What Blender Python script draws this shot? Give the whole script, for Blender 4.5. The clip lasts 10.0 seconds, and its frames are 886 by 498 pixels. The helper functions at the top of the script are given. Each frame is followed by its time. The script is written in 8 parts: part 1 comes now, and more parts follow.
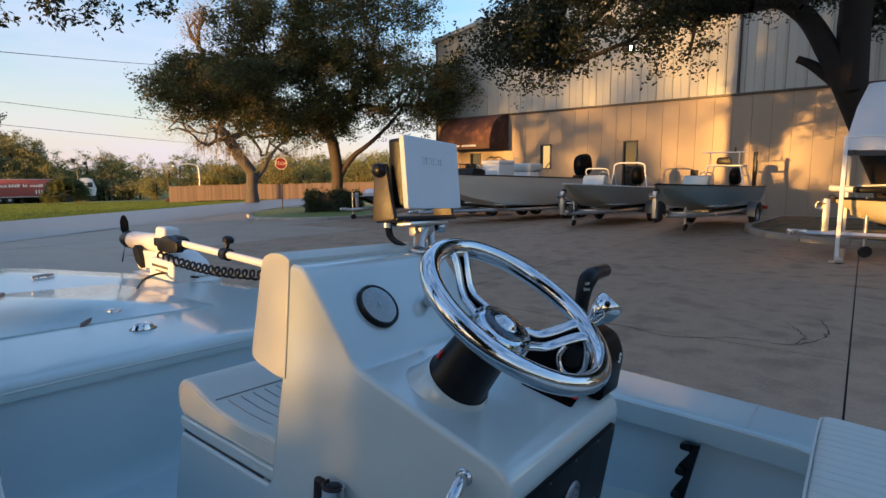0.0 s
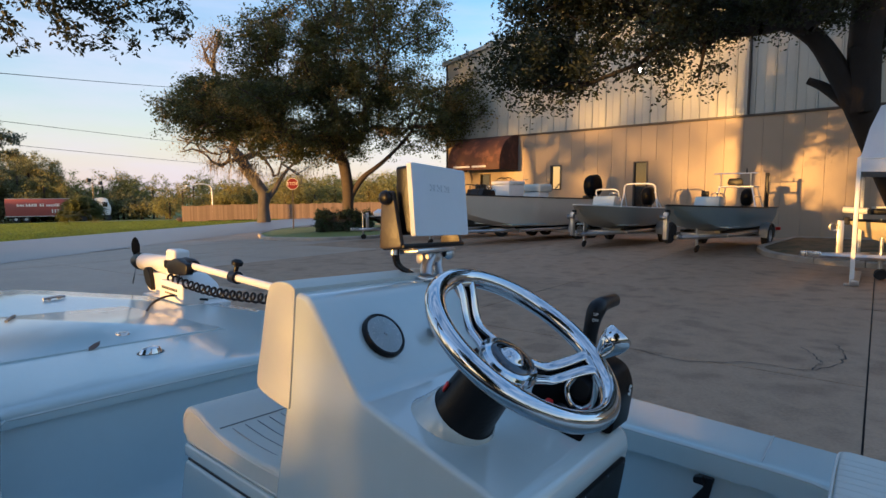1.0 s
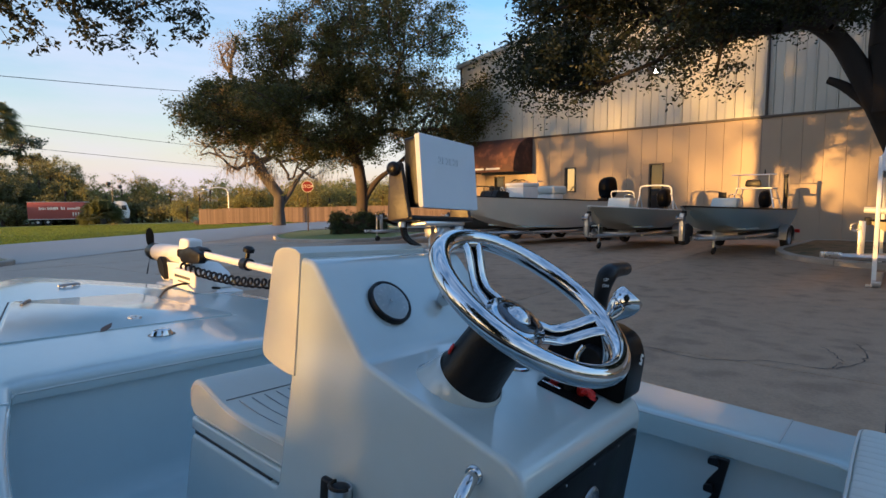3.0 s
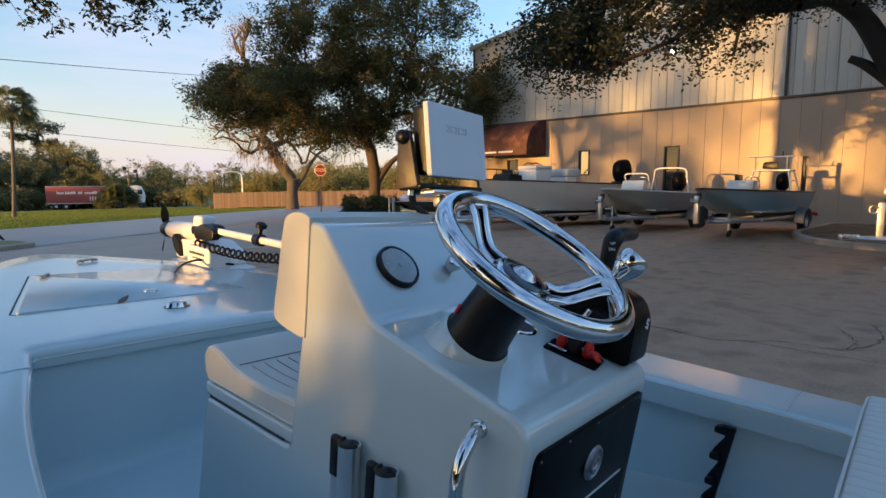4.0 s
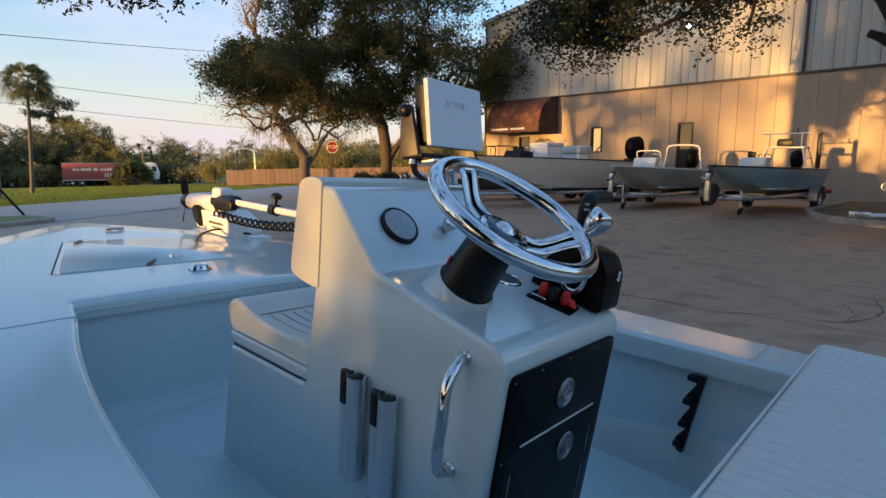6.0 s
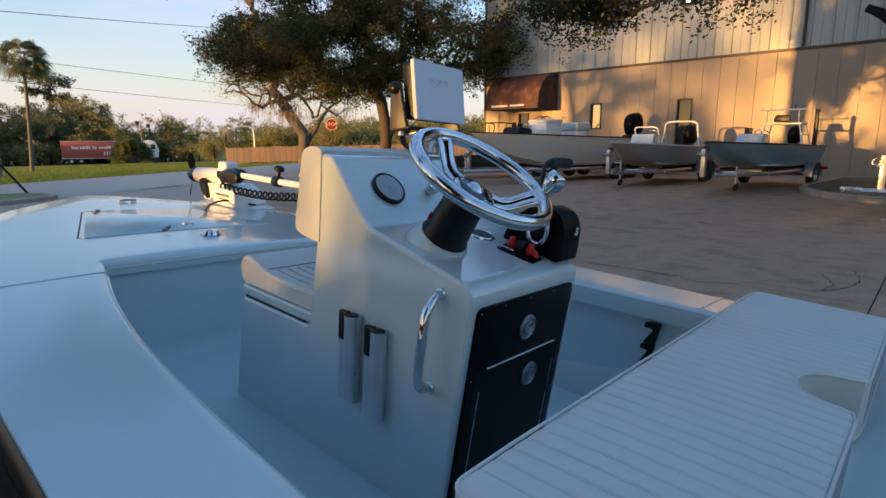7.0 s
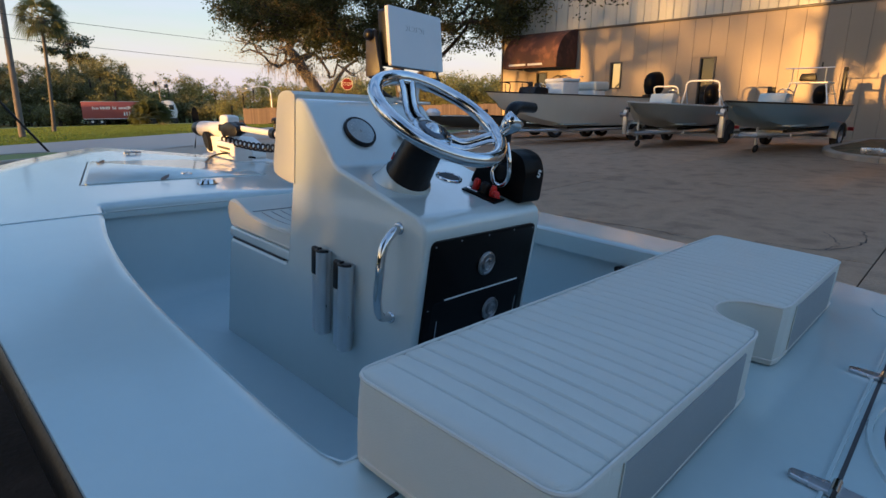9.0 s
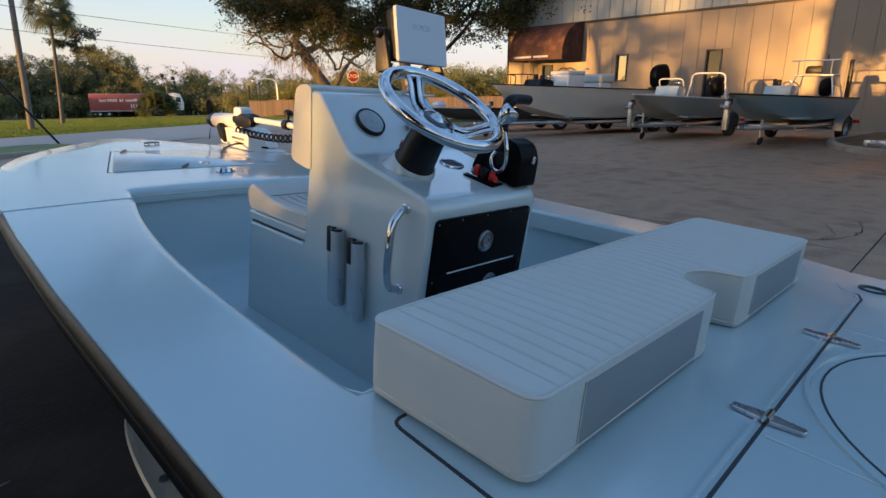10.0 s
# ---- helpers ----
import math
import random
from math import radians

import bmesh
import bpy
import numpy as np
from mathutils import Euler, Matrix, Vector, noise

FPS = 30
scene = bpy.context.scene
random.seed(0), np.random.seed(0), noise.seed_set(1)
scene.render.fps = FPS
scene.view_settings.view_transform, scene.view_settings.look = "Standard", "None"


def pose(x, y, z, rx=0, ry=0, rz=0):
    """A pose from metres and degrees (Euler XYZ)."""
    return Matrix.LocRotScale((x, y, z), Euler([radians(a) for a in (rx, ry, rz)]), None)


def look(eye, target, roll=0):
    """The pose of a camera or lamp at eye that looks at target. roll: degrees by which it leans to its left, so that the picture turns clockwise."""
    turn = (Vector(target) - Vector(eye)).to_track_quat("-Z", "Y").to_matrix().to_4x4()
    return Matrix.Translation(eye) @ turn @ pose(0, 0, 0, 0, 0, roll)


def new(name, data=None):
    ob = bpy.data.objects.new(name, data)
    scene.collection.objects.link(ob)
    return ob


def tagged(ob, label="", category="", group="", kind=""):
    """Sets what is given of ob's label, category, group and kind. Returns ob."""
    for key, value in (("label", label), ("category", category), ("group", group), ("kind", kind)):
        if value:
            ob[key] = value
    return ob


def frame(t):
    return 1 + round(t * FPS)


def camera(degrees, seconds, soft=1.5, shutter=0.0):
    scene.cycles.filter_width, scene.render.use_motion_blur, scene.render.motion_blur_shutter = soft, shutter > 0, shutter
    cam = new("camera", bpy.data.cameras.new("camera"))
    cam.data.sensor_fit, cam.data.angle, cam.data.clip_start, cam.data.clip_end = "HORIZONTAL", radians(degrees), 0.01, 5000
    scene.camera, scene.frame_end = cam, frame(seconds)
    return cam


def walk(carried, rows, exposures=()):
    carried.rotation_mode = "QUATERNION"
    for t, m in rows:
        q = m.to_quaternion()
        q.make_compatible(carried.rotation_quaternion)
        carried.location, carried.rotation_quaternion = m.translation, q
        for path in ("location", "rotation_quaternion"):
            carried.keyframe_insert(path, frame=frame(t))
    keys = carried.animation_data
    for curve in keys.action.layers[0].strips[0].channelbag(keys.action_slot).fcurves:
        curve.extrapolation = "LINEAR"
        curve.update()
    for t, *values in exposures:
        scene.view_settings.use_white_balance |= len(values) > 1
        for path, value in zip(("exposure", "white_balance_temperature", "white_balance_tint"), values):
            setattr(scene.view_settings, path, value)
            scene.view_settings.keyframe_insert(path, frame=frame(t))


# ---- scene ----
# ---------------------------------------------------------------- camera
cam = camera(76.7, 10.0)
walk(cam, [
    (0, look((-0.8592, -0.9503, 1.4027), (0.7276, 0.2396, 1.1453), -0.144)),
    (0.5, look((-0.8499, -0.9522, 1.4083), (0.7291, 0.2562, 1.1926), -0.144)),
    (1, look((-0.8473, -0.9495, 1.4195), (0.7243, 0.2732, 1.2324), -0.058)),
    (1.5, look((-0.8450, -0.9567, 1.4191), (0.7196, 0.2773, 1.2473), -0.044)),
    (2, look((-0.8405, -0.9646, 1.4139), (0.7196, 0.2764, 1.2525), -0.035)),
    (2.5, look((-0.8297, -0.9504, 1.3817), (0.7238, 0.2993, 1.2230), -0.000)),
    (4, look((-0.8361, -0.9706, 1.3084), (0.6720, 0.3231, 1.0802), -0.099)),
    (4.5, look((-0.8350, -0.9796, 1.3106), (0.6587, 0.3265, 1.0594), -0.069)),
    (5, look((-0.8281, -0.9999, 1.2979), (0.6551, 0.3155, 1.0337), -0.082)),
    (5.5, look((-0.8522, -1.0323, 1.2902), (0.6241, 0.2877, 1.0106), -0.014)),
    (7, look((-1.0526, -1.2661, 1.2722), (0.4084, 0.0448, 0.8887), -0.120)),
    (7.5, look((-1.0535, -1.3459, 1.2530), (0.3929, -0.0311, 0.8296), -0.150)),
    (8, look((-1.0387, -1.4007, 1.2449), (0.3854, -0.0732, 0.7872), -0.122)),
    (8.5, look((-1.0338, -1.4088, 1.2326), (0.3768, -0.0783, 0.7425), -0.052)),
    (9, look((-1.0237, -1.4195, 1.2299), (0.3724, -0.0822, 0.7177), -0.051)),
    (9.5, look((-1.0481, -1.4622, 1.2325), (0.3350, -0.1174, 0.7046), -0.073)),
    (10, look((-1.1284, -1.5295, 1.2312), (0.2495, -0.1828, 0.6945), -0.041)),
], exposures=[(0, 2.05, 5320, 10), (10, 2.05, 5320, 10)])

# ---------------------------------------------------------------- light
SUN_EL = 2.6
sun_flat = Vector((-0.98, 0.19, 0)).normalized()
to_sun = (sun_flat * math.cos(radians(SUN_EL)) + Vector((0, 0, math.sin(radians(SUN_EL))))).normalized()

world = bpy.data.worlds.new("sky")
scene.world = world
world.use_nodes = True
wn = world.node_tree.nodes
wl = world.node_tree.links
wn.clear()
w_out = wn.new("ShaderNodeOutputWorld")
w_bg = wn.new("ShaderNodeBackground")
w_sky = wn.new("ShaderNodeTexSky")
w_sky.sky_type = "NISHITA"
w_sky.sun_disc = False
w_sky.sun_elevation = radians(SUN_EL)
w_sky.sun_rotation = math.atan2(to_sun.x, to_sun.y)
w_sky.air_density, w_sky.dust_density, w_sky.ozone_density = 1.0, 0.6, 1.6
w_bg.inputs["Strength"].default_value = 0.15
# thin high cloud, stretched along the horizon
w_tc = wn.new("ShaderNodeTexCoord")
w_map = wn.new("ShaderNodeMapping")
w_map.inputs["Scale"].default_value = (1.2, 1.2, 6.0)
w_noise = wn.new("ShaderNodeTexNoise")
w_noise.inputs["Scale"].default_value = 2.3
w_noise.inputs["Detail"].default_value = 6.0
w_noise.inputs["Roughness"].default_value = 0.55
w_ramp = wn.new("ShaderNodeValToRGB")
w_ramp.color_ramp.elements[0].position, w_ramp.color_ramp.elements[1].position = 0.37, 0.68
w_ramp.color_ramp.elements[0].color = (0, 0, 0, 1)
w_ramp.color_ramp.elements[1].color = (0.72, 0.72, 0.72, 1)
w_mix = wn.new("ShaderNodeMixRGB")
w_mix.inputs["Color2"].default_value = (1.52, 1.36, 1.36, 1)
wl.new(w_tc.outputs["Generated"], w_map.inputs["Vector"])
wl.new(w_map.outputs["Vector"], w_noise.inputs["Vector"])
wl.new(w_noise.outputs["Fac"], w_ramp.inputs["Fac"])
wl.new(w_ramp.outputs["Color"], w_mix.inputs["Fac"])
wl.new(w_sky.outputs["Color"], w_mix.inputs["Color1"])
# pale evening haze low in the sky, all round
w_sep = wn.new("ShaderNodeSeparateXYZ")
w_h = wn.new("ShaderNodeMapRange")
w_h.inputs["From Min"].default_value, w_h.inputs["From Max"].default_value = 0.36, -0.02
w_h.inputs["To Min"].default_value, w_h.inputs["To Max"].default_value = 0.0, 1.0
w_pow = wn.new("ShaderNodeMath")
w_pow.operation = "POWER"
w_pow.inputs[1].default_value = 1.8
w_fac = wn.new("ShaderNodeMath")
w_fac.operation = "MULTIPLY"
w_fac.inputs[1].default_value = 0.85
w_haze = wn.new("ShaderNodeMixRGB")
# the haze turns golden towards the setting sun
w_dot = wn.new("ShaderNodeVectorMath")
w_dot.operation = "DOT_PRODUCT"
w_dot.inputs[1].default_value = to_sun
w_glow = wn.new("ShaderNodeMapRange")
w_glow.interpolation_type = "SMOOTHSTEP"
w_glow.inputs["From Min"].default_value, w_glow.inputs["From Max"].default_value = 0.2, 0.95
w_tone = wn.new("ShaderNodeMixRGB")
w_tone.inputs["Color1"].default_value = (1.60, 1.22, 1.08, 1)
w_tone.inputs["Color2"].default_value = (3.4, 1.95, 0.66, 1)
wl.new(w_tc.outputs["Generated"], w_dot.inputs[0])
wl.new(w_dot.outputs["Value"], w_glow.inputs["Value"])
wl.new(w_glow.outputs["Result"], w_tone.inputs["Fac"])
wl.new(w_tone.outputs["Color"], w_haze.inputs["Color2"])
wl.new(w_tc.outputs["Generated"], w_sep.inputs["Vector"])
wl.new(w_sep.outputs["Z"], w_h.inputs["Value"])
wl.new(w_h.outputs["Result"], w_pow.inputs[0])
wl.new(w_pow.outputs[0], w_fac.inputs[0])
# ... and stands higher there
w_h2 = wn.new("ShaderNodeMapRange")
w_h2.interpolation_type = "SMOOTHSTEP"
w_h2.inputs["From Min"].default_value, w_h2.inputs["From Max"].default_value = 0.50, 0.05
w_h2.inputs["To Max"].default_value = 0.75
w_side = wn.new("ShaderNodeMath")
w_side.operation = "MULTIPLY"
w_both = wn.new("ShaderNodeMath")
w_both.operation = "MAXIMUM"
wl.new(w_sep.outputs["Z"], w_h2.inputs["Value"])
wl.new(w_h2.outputs["Result"], w_side.inputs[0])
wl.new(w_glow.outputs["Result"], w_side.inputs[1])
wl.new(w_fac.outputs[0], w_both.inputs[0])
wl.new(w_side.outputs[0], w_both.inputs[1])
wl.new(w_both.outputs[0], w_haze.inputs["Fac"])
wl.new(w_mix.outputs["Color"], w_haze.inputs["Color1"])
# the blue deepens towards the zenith
w_up = wn.new("ShaderNodeMapRange")
w_up.inputs["From Min"].default_value, w_up.inputs["From Max"].default_value = 0.10, 0.60
w_deep = wn.new("ShaderNodeMixRGB")
w_deep.blend_type = "MULTIPLY"
w_deep.inputs["Color2"].default_value = (0.72, 0.92, 1.10, 1)
wl.new(w_sep.outputs["Z"], w_up.inputs["Value"])
wl.new(w_up.outputs["Result"], w_deep.inputs["Fac"])
wl.new(w_haze.outputs["Color"], w_deep.inputs["Color1"])
wl.new(w_deep.outputs["Color"], w_bg.inputs["Color"])
wl.new(w_bg.outputs["Background"], w_out.inputs["Surface"])

sun_data = bpy.data.lights.new("sun", "SUN")
sun_data.energy, sun_data.angle, sun_data.color = 3.0, radians(0.5), (1.0, 0.475, 0.098)
sun = new("sun", sun_data)
sun.matrix_world = look(to_sun * 50, (0, 0, 0))


# ---------------------------------------------------------------- materials
def material(name, color, rough=0.5, metal=0.0, vary=0.12, scale=6.0, fine=60.0, bump=0.15, coat=0.0, bump_scale=None,
             spec=0.5, per_object=0.0, per_island=0.0, second=None, second_cut=(0.5, 0.7), sheen=0.0, through_light=0.0):
    """A surface with variation at two scales, wear in the gloss, and fine relief."""
    m = bpy.data.materials.new(name)
    m.use_nodes = True
    n, l = m.node_tree.nodes, m.node_tree.links
    b = n["Principled BSDF"]
    tc = n.new("ShaderNodeTexCoord")
    big, small = n.new("ShaderNodeTexNoise"), n.new("ShaderNodeTexNoise")
    big.inputs["Scale"].default_value, big.inputs["Detail"].default_value = scale, 5
    small.inputs["Scale"].default_value, small.inputs["Detail"].default_value = fine, 4
    for t in (big, small):
        l.new(tc.outputs["Object"], t.inputs["Vector"])
    add = n.new("ShaderNodeMath")
    add.operation = "MULTIPLY_ADD"
    add.inputs[1].default_value = 0.35
    l.new(small.outputs["Fac"], add.inputs[0])
    l.new(big.outputs["Fac"], add.inputs[2])
    val = n.new("ShaderNodeMapRange")
    val.inputs["From Min"].default_value, val.inputs["From Max"].default_value = 0.35, 1.0
    val.inputs["To Min"].default_value, val.inputs["To Max"].default_value = 1 - vary, 1 + vary
    l.new(add.outputs[0], val.inputs["Value"])
    factor = val.outputs["Result"]
    for amount, kind in ((per_object, "ShaderNodeObjectInfo"), (per_island, "ShaderNodeNewGeometry")):
        if amount:
            src = n.new(kind)
            r = n.new("ShaderNodeMapRange")
            r.inputs["To Min"].default_value, r.inputs["To Max"].default_value = 1 - amount, 1 + amount
            l.new(src.outputs["Random" if kind.endswith("Info") else "Random Per Island"], r.inputs["Value"])
            mul = n.new("ShaderNodeMath")
            mul.operation = "MULTIPLY"
            l.new(factor, mul.inputs[0])
            l.new(r.outputs["Result"], mul.inputs[1])
            factor = mul.outputs[0]
    base = n.new("ShaderNodeRGB")
    base.outputs[0].default_value = (*color, 1)
    col = base.outputs[0]
    if second:
        cut = n.new("ShaderNodeMapRange")
        cut.inputs["From Min"].default_value, cut.inputs["From Max"].default_value = second_cut
        l.new(big.outputs["Fac"], cut.inputs["Value"])
        mx = n.new("ShaderNodeMixRGB")
        mx.inputs["Color2"].default_value = (*second, 1)
        l.new(cut.outputs["Result"], mx.inputs["Fac"])
        l.new(col, mx.inputs["Color1"])
        col = mx.outputs["Color"]
    vm = n.new("ShaderNodeVectorMath")
    vm.operation = "SCALE"
    l.new(col, vm.inputs[0])
    l.new(factor, vm.inputs["Scale"])
    l.new(vm.outputs["Vector"], b.inputs["Base Color"])
    rr = n.new("ShaderNodeMapRange")
    rr.inputs["To Min"].default_value, rr.inputs["To Max"].default_value = max(0.02, rough * 0.8), min(1, rough * 1.2)
    l.new(big.outputs["Fac"], rr.inputs["Value"])
    l.new(rr.outputs["Result"], b.inputs["Roughness"])
    b.inputs["Metallic"].default_value = metal
    b.inputs["Specular IOR Level"].default_value = spec
    b.inputs["Coat Weight"].default_value = coat
    b.inputs["Coat Roughness"].default_value = 0.08
    if sheen:
        b.inputs["Sheen Weight"].default_value = sheen
    if bump:
        bp = n.new("ShaderNodeBump")
        bp.inputs["Strength"].default_value = bump
        bp.inputs["Distance"].default_value = 0.01
        src = small
        if bump_scale:
            src = n.new("ShaderNodeTexNoise")
            src.inputs["Scale"].default_value, src.inputs["Detail"].default_value = bump_scale, 3
            l.new(tc.outputs["Object"], src.inputs["Vector"])
        l.new(src.outputs["Fac"], bp.inputs["Height"])
        l.new(bp.outputs["Normal"], b.inputs["Normal"])
    if through_light:
        # thin leaf: part of the light that falls on one side comes out of the other
        tr, mx2 = n.new("ShaderNodeBsdfTranslucent"), n.new("ShaderNodeMixShader")
        warm = n.new("ShaderNodeVectorMath")
        warm.operation = "MULTIPLY"
        warm.inputs[1].default_value = (1.5, 1.4, 0.8)
        l.new(vm.outputs["Vector"], warm.inputs[0])
        l.new(warm.outputs["Vector"], tr.inputs["Color"])
        mx2.inputs["Fac"].default_value = through_light
        l.new(b.outputs["BSDF"], mx2.inputs[1])
        l.new(tr.outputs["BSDF"], mx2.inputs[2])
        l.new(mx2.outputs["Shader"], n["Material Output"].inputs["Surface"])
    return m


GEL = material("white_gelcoat", (0.49, 0.555, 0.55), 0.16, vary=0.04, scale=2.5, fine=30, bump=0.02, coat=1.0, bump_scale=220)
GEL_DECK = material("pale_gelcoat_nonskid", (0.43, 0.53, 0.545), 0.19, vary=0.04, scale=2.0, fine=40, bump=0.05, coat=0.5, bump_scale=500)
GEL_IN = material("pale_gelcoat_liner", (0.46, 0.565, 0.60), 0.4, vary=0.05, scale=1.5, fine=30, bump=0.05, bump_scale=300)
VINYL = material("white_marine_vinyl", (0.505, 0.53, 0.495), 0.55, vary=0.04, scale=6, fine=90, bump=0.12, bump_scale=450)
VINYL_GREY = material("grey_marine_vinyl", (0.235, 0.265, 0.28), 0.6, vary=0.05, scale=6, fine=90, bump=0.15, bump_scale=450)
PIPING = material("white_piping", (0.54, 0.545, 0.51), 0.5, vary=0.05, bump=0.05)
CHROME = material("polished_stainless", (0.60, 0.61, 0.62), 0.03, metal=1.0, vary=0.04, scale=12, fine=120, bump=0.0)
# darkened copy of the steel: dark reflections in grooves and insets are painted in
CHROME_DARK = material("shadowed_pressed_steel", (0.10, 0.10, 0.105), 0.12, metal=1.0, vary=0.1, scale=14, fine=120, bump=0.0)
STEEL = material("brushed_stainless", (0.55, 0.56, 0.58), 0.28, metal=1.0, vary=0.08, scale=20, fine=160, bump=0.05)
ALU = material("weathered_aluminium", (0.50, 0.50, 0.50), 0.42, metal=0.9, vary=0.18, scale=5, fine=50, bump=0.1)
ALU_TUBE = material("anodised_aluminium_tube", (0.62, 0.64, 0.66), 0.3, metal=0.9, vary=0.06, scale=14, fine=120, bump=0.03)
LATCH_STEEL = material("dull_cast_stainless", (0.30, 0.305, 0.315), 0.36, metal=1.0, vary=0.25, scale=60, fine=300, bump=0.3)
BLACK = material("black_plastic", (0.006, 0.006, 0.007), 0.36, vary=0.15, scale=15, fine=120, bump=0.08, spec=0.25)
BLACK_GLOSS = material("black_gloss_panel", (0.004, 0.004, 0.0045), 0.32, vary=0.1, scale=15, fine=120, bump=0.02, spec=0.08)
RUBBER = material("black_rubber", (0.018, 0.017, 0.017), 0.75, vary=0.25, scale=12, fine=80, bump=0.25)
RED = material("red_plastic", (0.55, 0.02, 0.015), 0.35, vary=0.1, scale=30, fine=120, bump=0.05)
COVER = material("pale_grey_cover", (0.66, 0.69, 0.72), 0.5, vary=0.03, scale=8, fine=90, bump=0.06, bump_scale=400)
BROWN_PLASTIC = material("dark_bracket_plastic", (0.034, 0.026, 0.021), 0.45, vary=0.12, scale=12, fine=90, bump=0.08)
WHITE_PLASTIC = material("white_plastic", (0.72, 0.71, 0.68), 0.42, vary=0.05, scale=8, fine=70, bump=0.04)
DIAL = material("grey_dial", (0.44, 0.49, 0.52), 0.3, vary=0.12, scale=40, fine=160, bump=0.0)
GASKET = material("dark_gasket", (0.03, 0.032, 0.035), 0.7, vary=0.2, scale=20, fine=120, bump=0.1)
FILM_GLASS = material("reflecting_window_film", (0.42, 0.40, 0.36), 0.06, metal=1.0, vary=0.05, scale=2, fine=9, bump=0.0)
CONCRETE = material("worn_concrete", (0.36, 0.246, 0.157), 0.78, vary=0.46, scale=2.2, fine=40, bump=0.8, bump_scale=38,
                    per_object=0.08, second=(0.195, 0.132, 0.085), second_cut=(0.48, 0.66))
# near-black copy of the concrete: the deep shade beside the hull is in its colour
CONCRETE_SHADED = material("shade_dark_concrete", (0.021, 0.0155, 0.012), 0.95, spec=0.12, vary=0.5, scale=1.2, fine=14, bump=0.4, bump_scale=40, second=(0.036, 0.027, 0.021), second_cut=(0.5, 0.7))
CONCRETE_MID = material("worn_pale_concrete", (0.37, 0.285, 0.21), 0.62, vary=0.28, scale=0.55, fine=9, bump=0.4, bump_scale=45, per_object=0.06, second=(0.28, 0.21, 0.15), second_cut=(0.5, 0.7))
PALM_BARK = material("ringed_palm_bark", (0.105, 0.09, 0.075), 0.9, vary=0.3, scale=3, fine=22, bump=0.6, bump_scale=16)
KERB = material("pale_concrete_kerb", (0.36, 0.32, 0.27), 0.85, vary=0.2, scale=2.5, fine=24, bump=0.4, per_object=0.08)
ASPHALT = material("grey_asphalt_road", (0.28, 0.25, 0.225), 0.5, vary=0.15, scale=0.4, fine=14, bump=0.3)
GRASS = material("lawn_soil_and_grass", (0.17, 0.205, 0.05), 0.95, vary=0.35, scale=0.35, fine=7, bump=0.6,
                 second=(0.21, 0.20, 0.06), second_cut=(0.5, 0.75))
GRASS_BLADE = material("grass_blades", (0.125, 0.172, 0.035), 0.8, vary=0.2, scale=0.5, fine=3, bump=0, per_island=0.4, through_light=0.45)
MULCH = material("leaf_litter", (0.19, 0.125, 0.062), 0.95, vary=0.5, scale=3, fine=25, bump=0.7, second=(0.055, 0.055, 0.022), second_cut=(0.45, 0.6))
WALL_LOW = material("painted_metal_wall_tan", (0.335, 0.262, 0.185), 0.62, vary=0.06, scale=0.8, fine=12, bump=0.05, per_object=0.03)
WALL_HIGH = material("painted_ribbed_metal_grey", (0.41, 0.41, 0.365), 0.5, vary=0.07, scale=0.7, fine=10, bump=0.04, per_object=0.03)
TRIM_DARK = material("bronze_trim", (0.06, 0.045, 0.035), 0.5, vary=0.15, scale=8, fine=60, bump=0.05)
AWNING = material("maroon_awning_canvas", (0.055, 0.021, 0.014), 0.8, vary=0.25, scale=3, fine=40, bump=0.2, second=(0.12, 0.05, 0.03), second_cut=(0.5, 0.7))
BARK = material("oak_bark", (0.05, 0.036, 0.026), 0.95, vary=0.35, scale=5, fine=24, bump=1.0, bump_scale=22)
# oak bark again, darkened: the shade on the great oak is in the colour
BARK_SHADED = material("shaded_oak_bark", (0.024, 0.018, 0.014), 0.95, vary=0.35, scale=5, fine=24, bump=1.0, bump_scale=22)
LEAF_OAK = material("live_oak_leaves", (0.070, 0.076, 0.026), 0.6, vary=0.45, scale=0.9, fine=3, bump=0, per_island=0.45, second=(0.17, 0.115, 0.042), second_cut=(0.52, 0.66), through_light=0.45)
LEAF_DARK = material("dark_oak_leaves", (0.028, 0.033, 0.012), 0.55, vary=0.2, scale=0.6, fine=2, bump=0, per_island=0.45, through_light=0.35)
# lighter than real foliage: distance haze is mixed into the leaf colour
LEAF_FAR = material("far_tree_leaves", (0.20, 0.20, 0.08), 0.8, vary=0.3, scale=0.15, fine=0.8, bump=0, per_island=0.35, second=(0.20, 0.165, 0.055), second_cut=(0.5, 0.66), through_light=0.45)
LEAF_RUST = material("rusty_sparse_leaves", (0.24, 0.165, 0.085), 0.8, vary=0.3, scale=0.3, fine=1, bump=0, per_island=0.35, second=(0.15, 0.12, 0.05), second_cut=(0.5, 0.66), through_light=0.45)
# woodland leaves too are lightened, with the haze in their colour
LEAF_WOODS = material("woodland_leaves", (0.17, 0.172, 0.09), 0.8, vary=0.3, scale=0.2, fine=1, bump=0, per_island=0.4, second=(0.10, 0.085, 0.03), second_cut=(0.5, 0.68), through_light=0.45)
LEAF_HEDGE = material("hedge_leaves", (0.028, 0.045, 0.014), 0.6, vary=0.2, scale=2, fine=8, bump=0, per_island=0.4)
LEAF_PALM = material("palm_fronds", (0.085, 0.10, 0.052), 0.6, vary=0.2, scale=1, fine=4, bump=0, per_island=0.3, through_light=0.45)
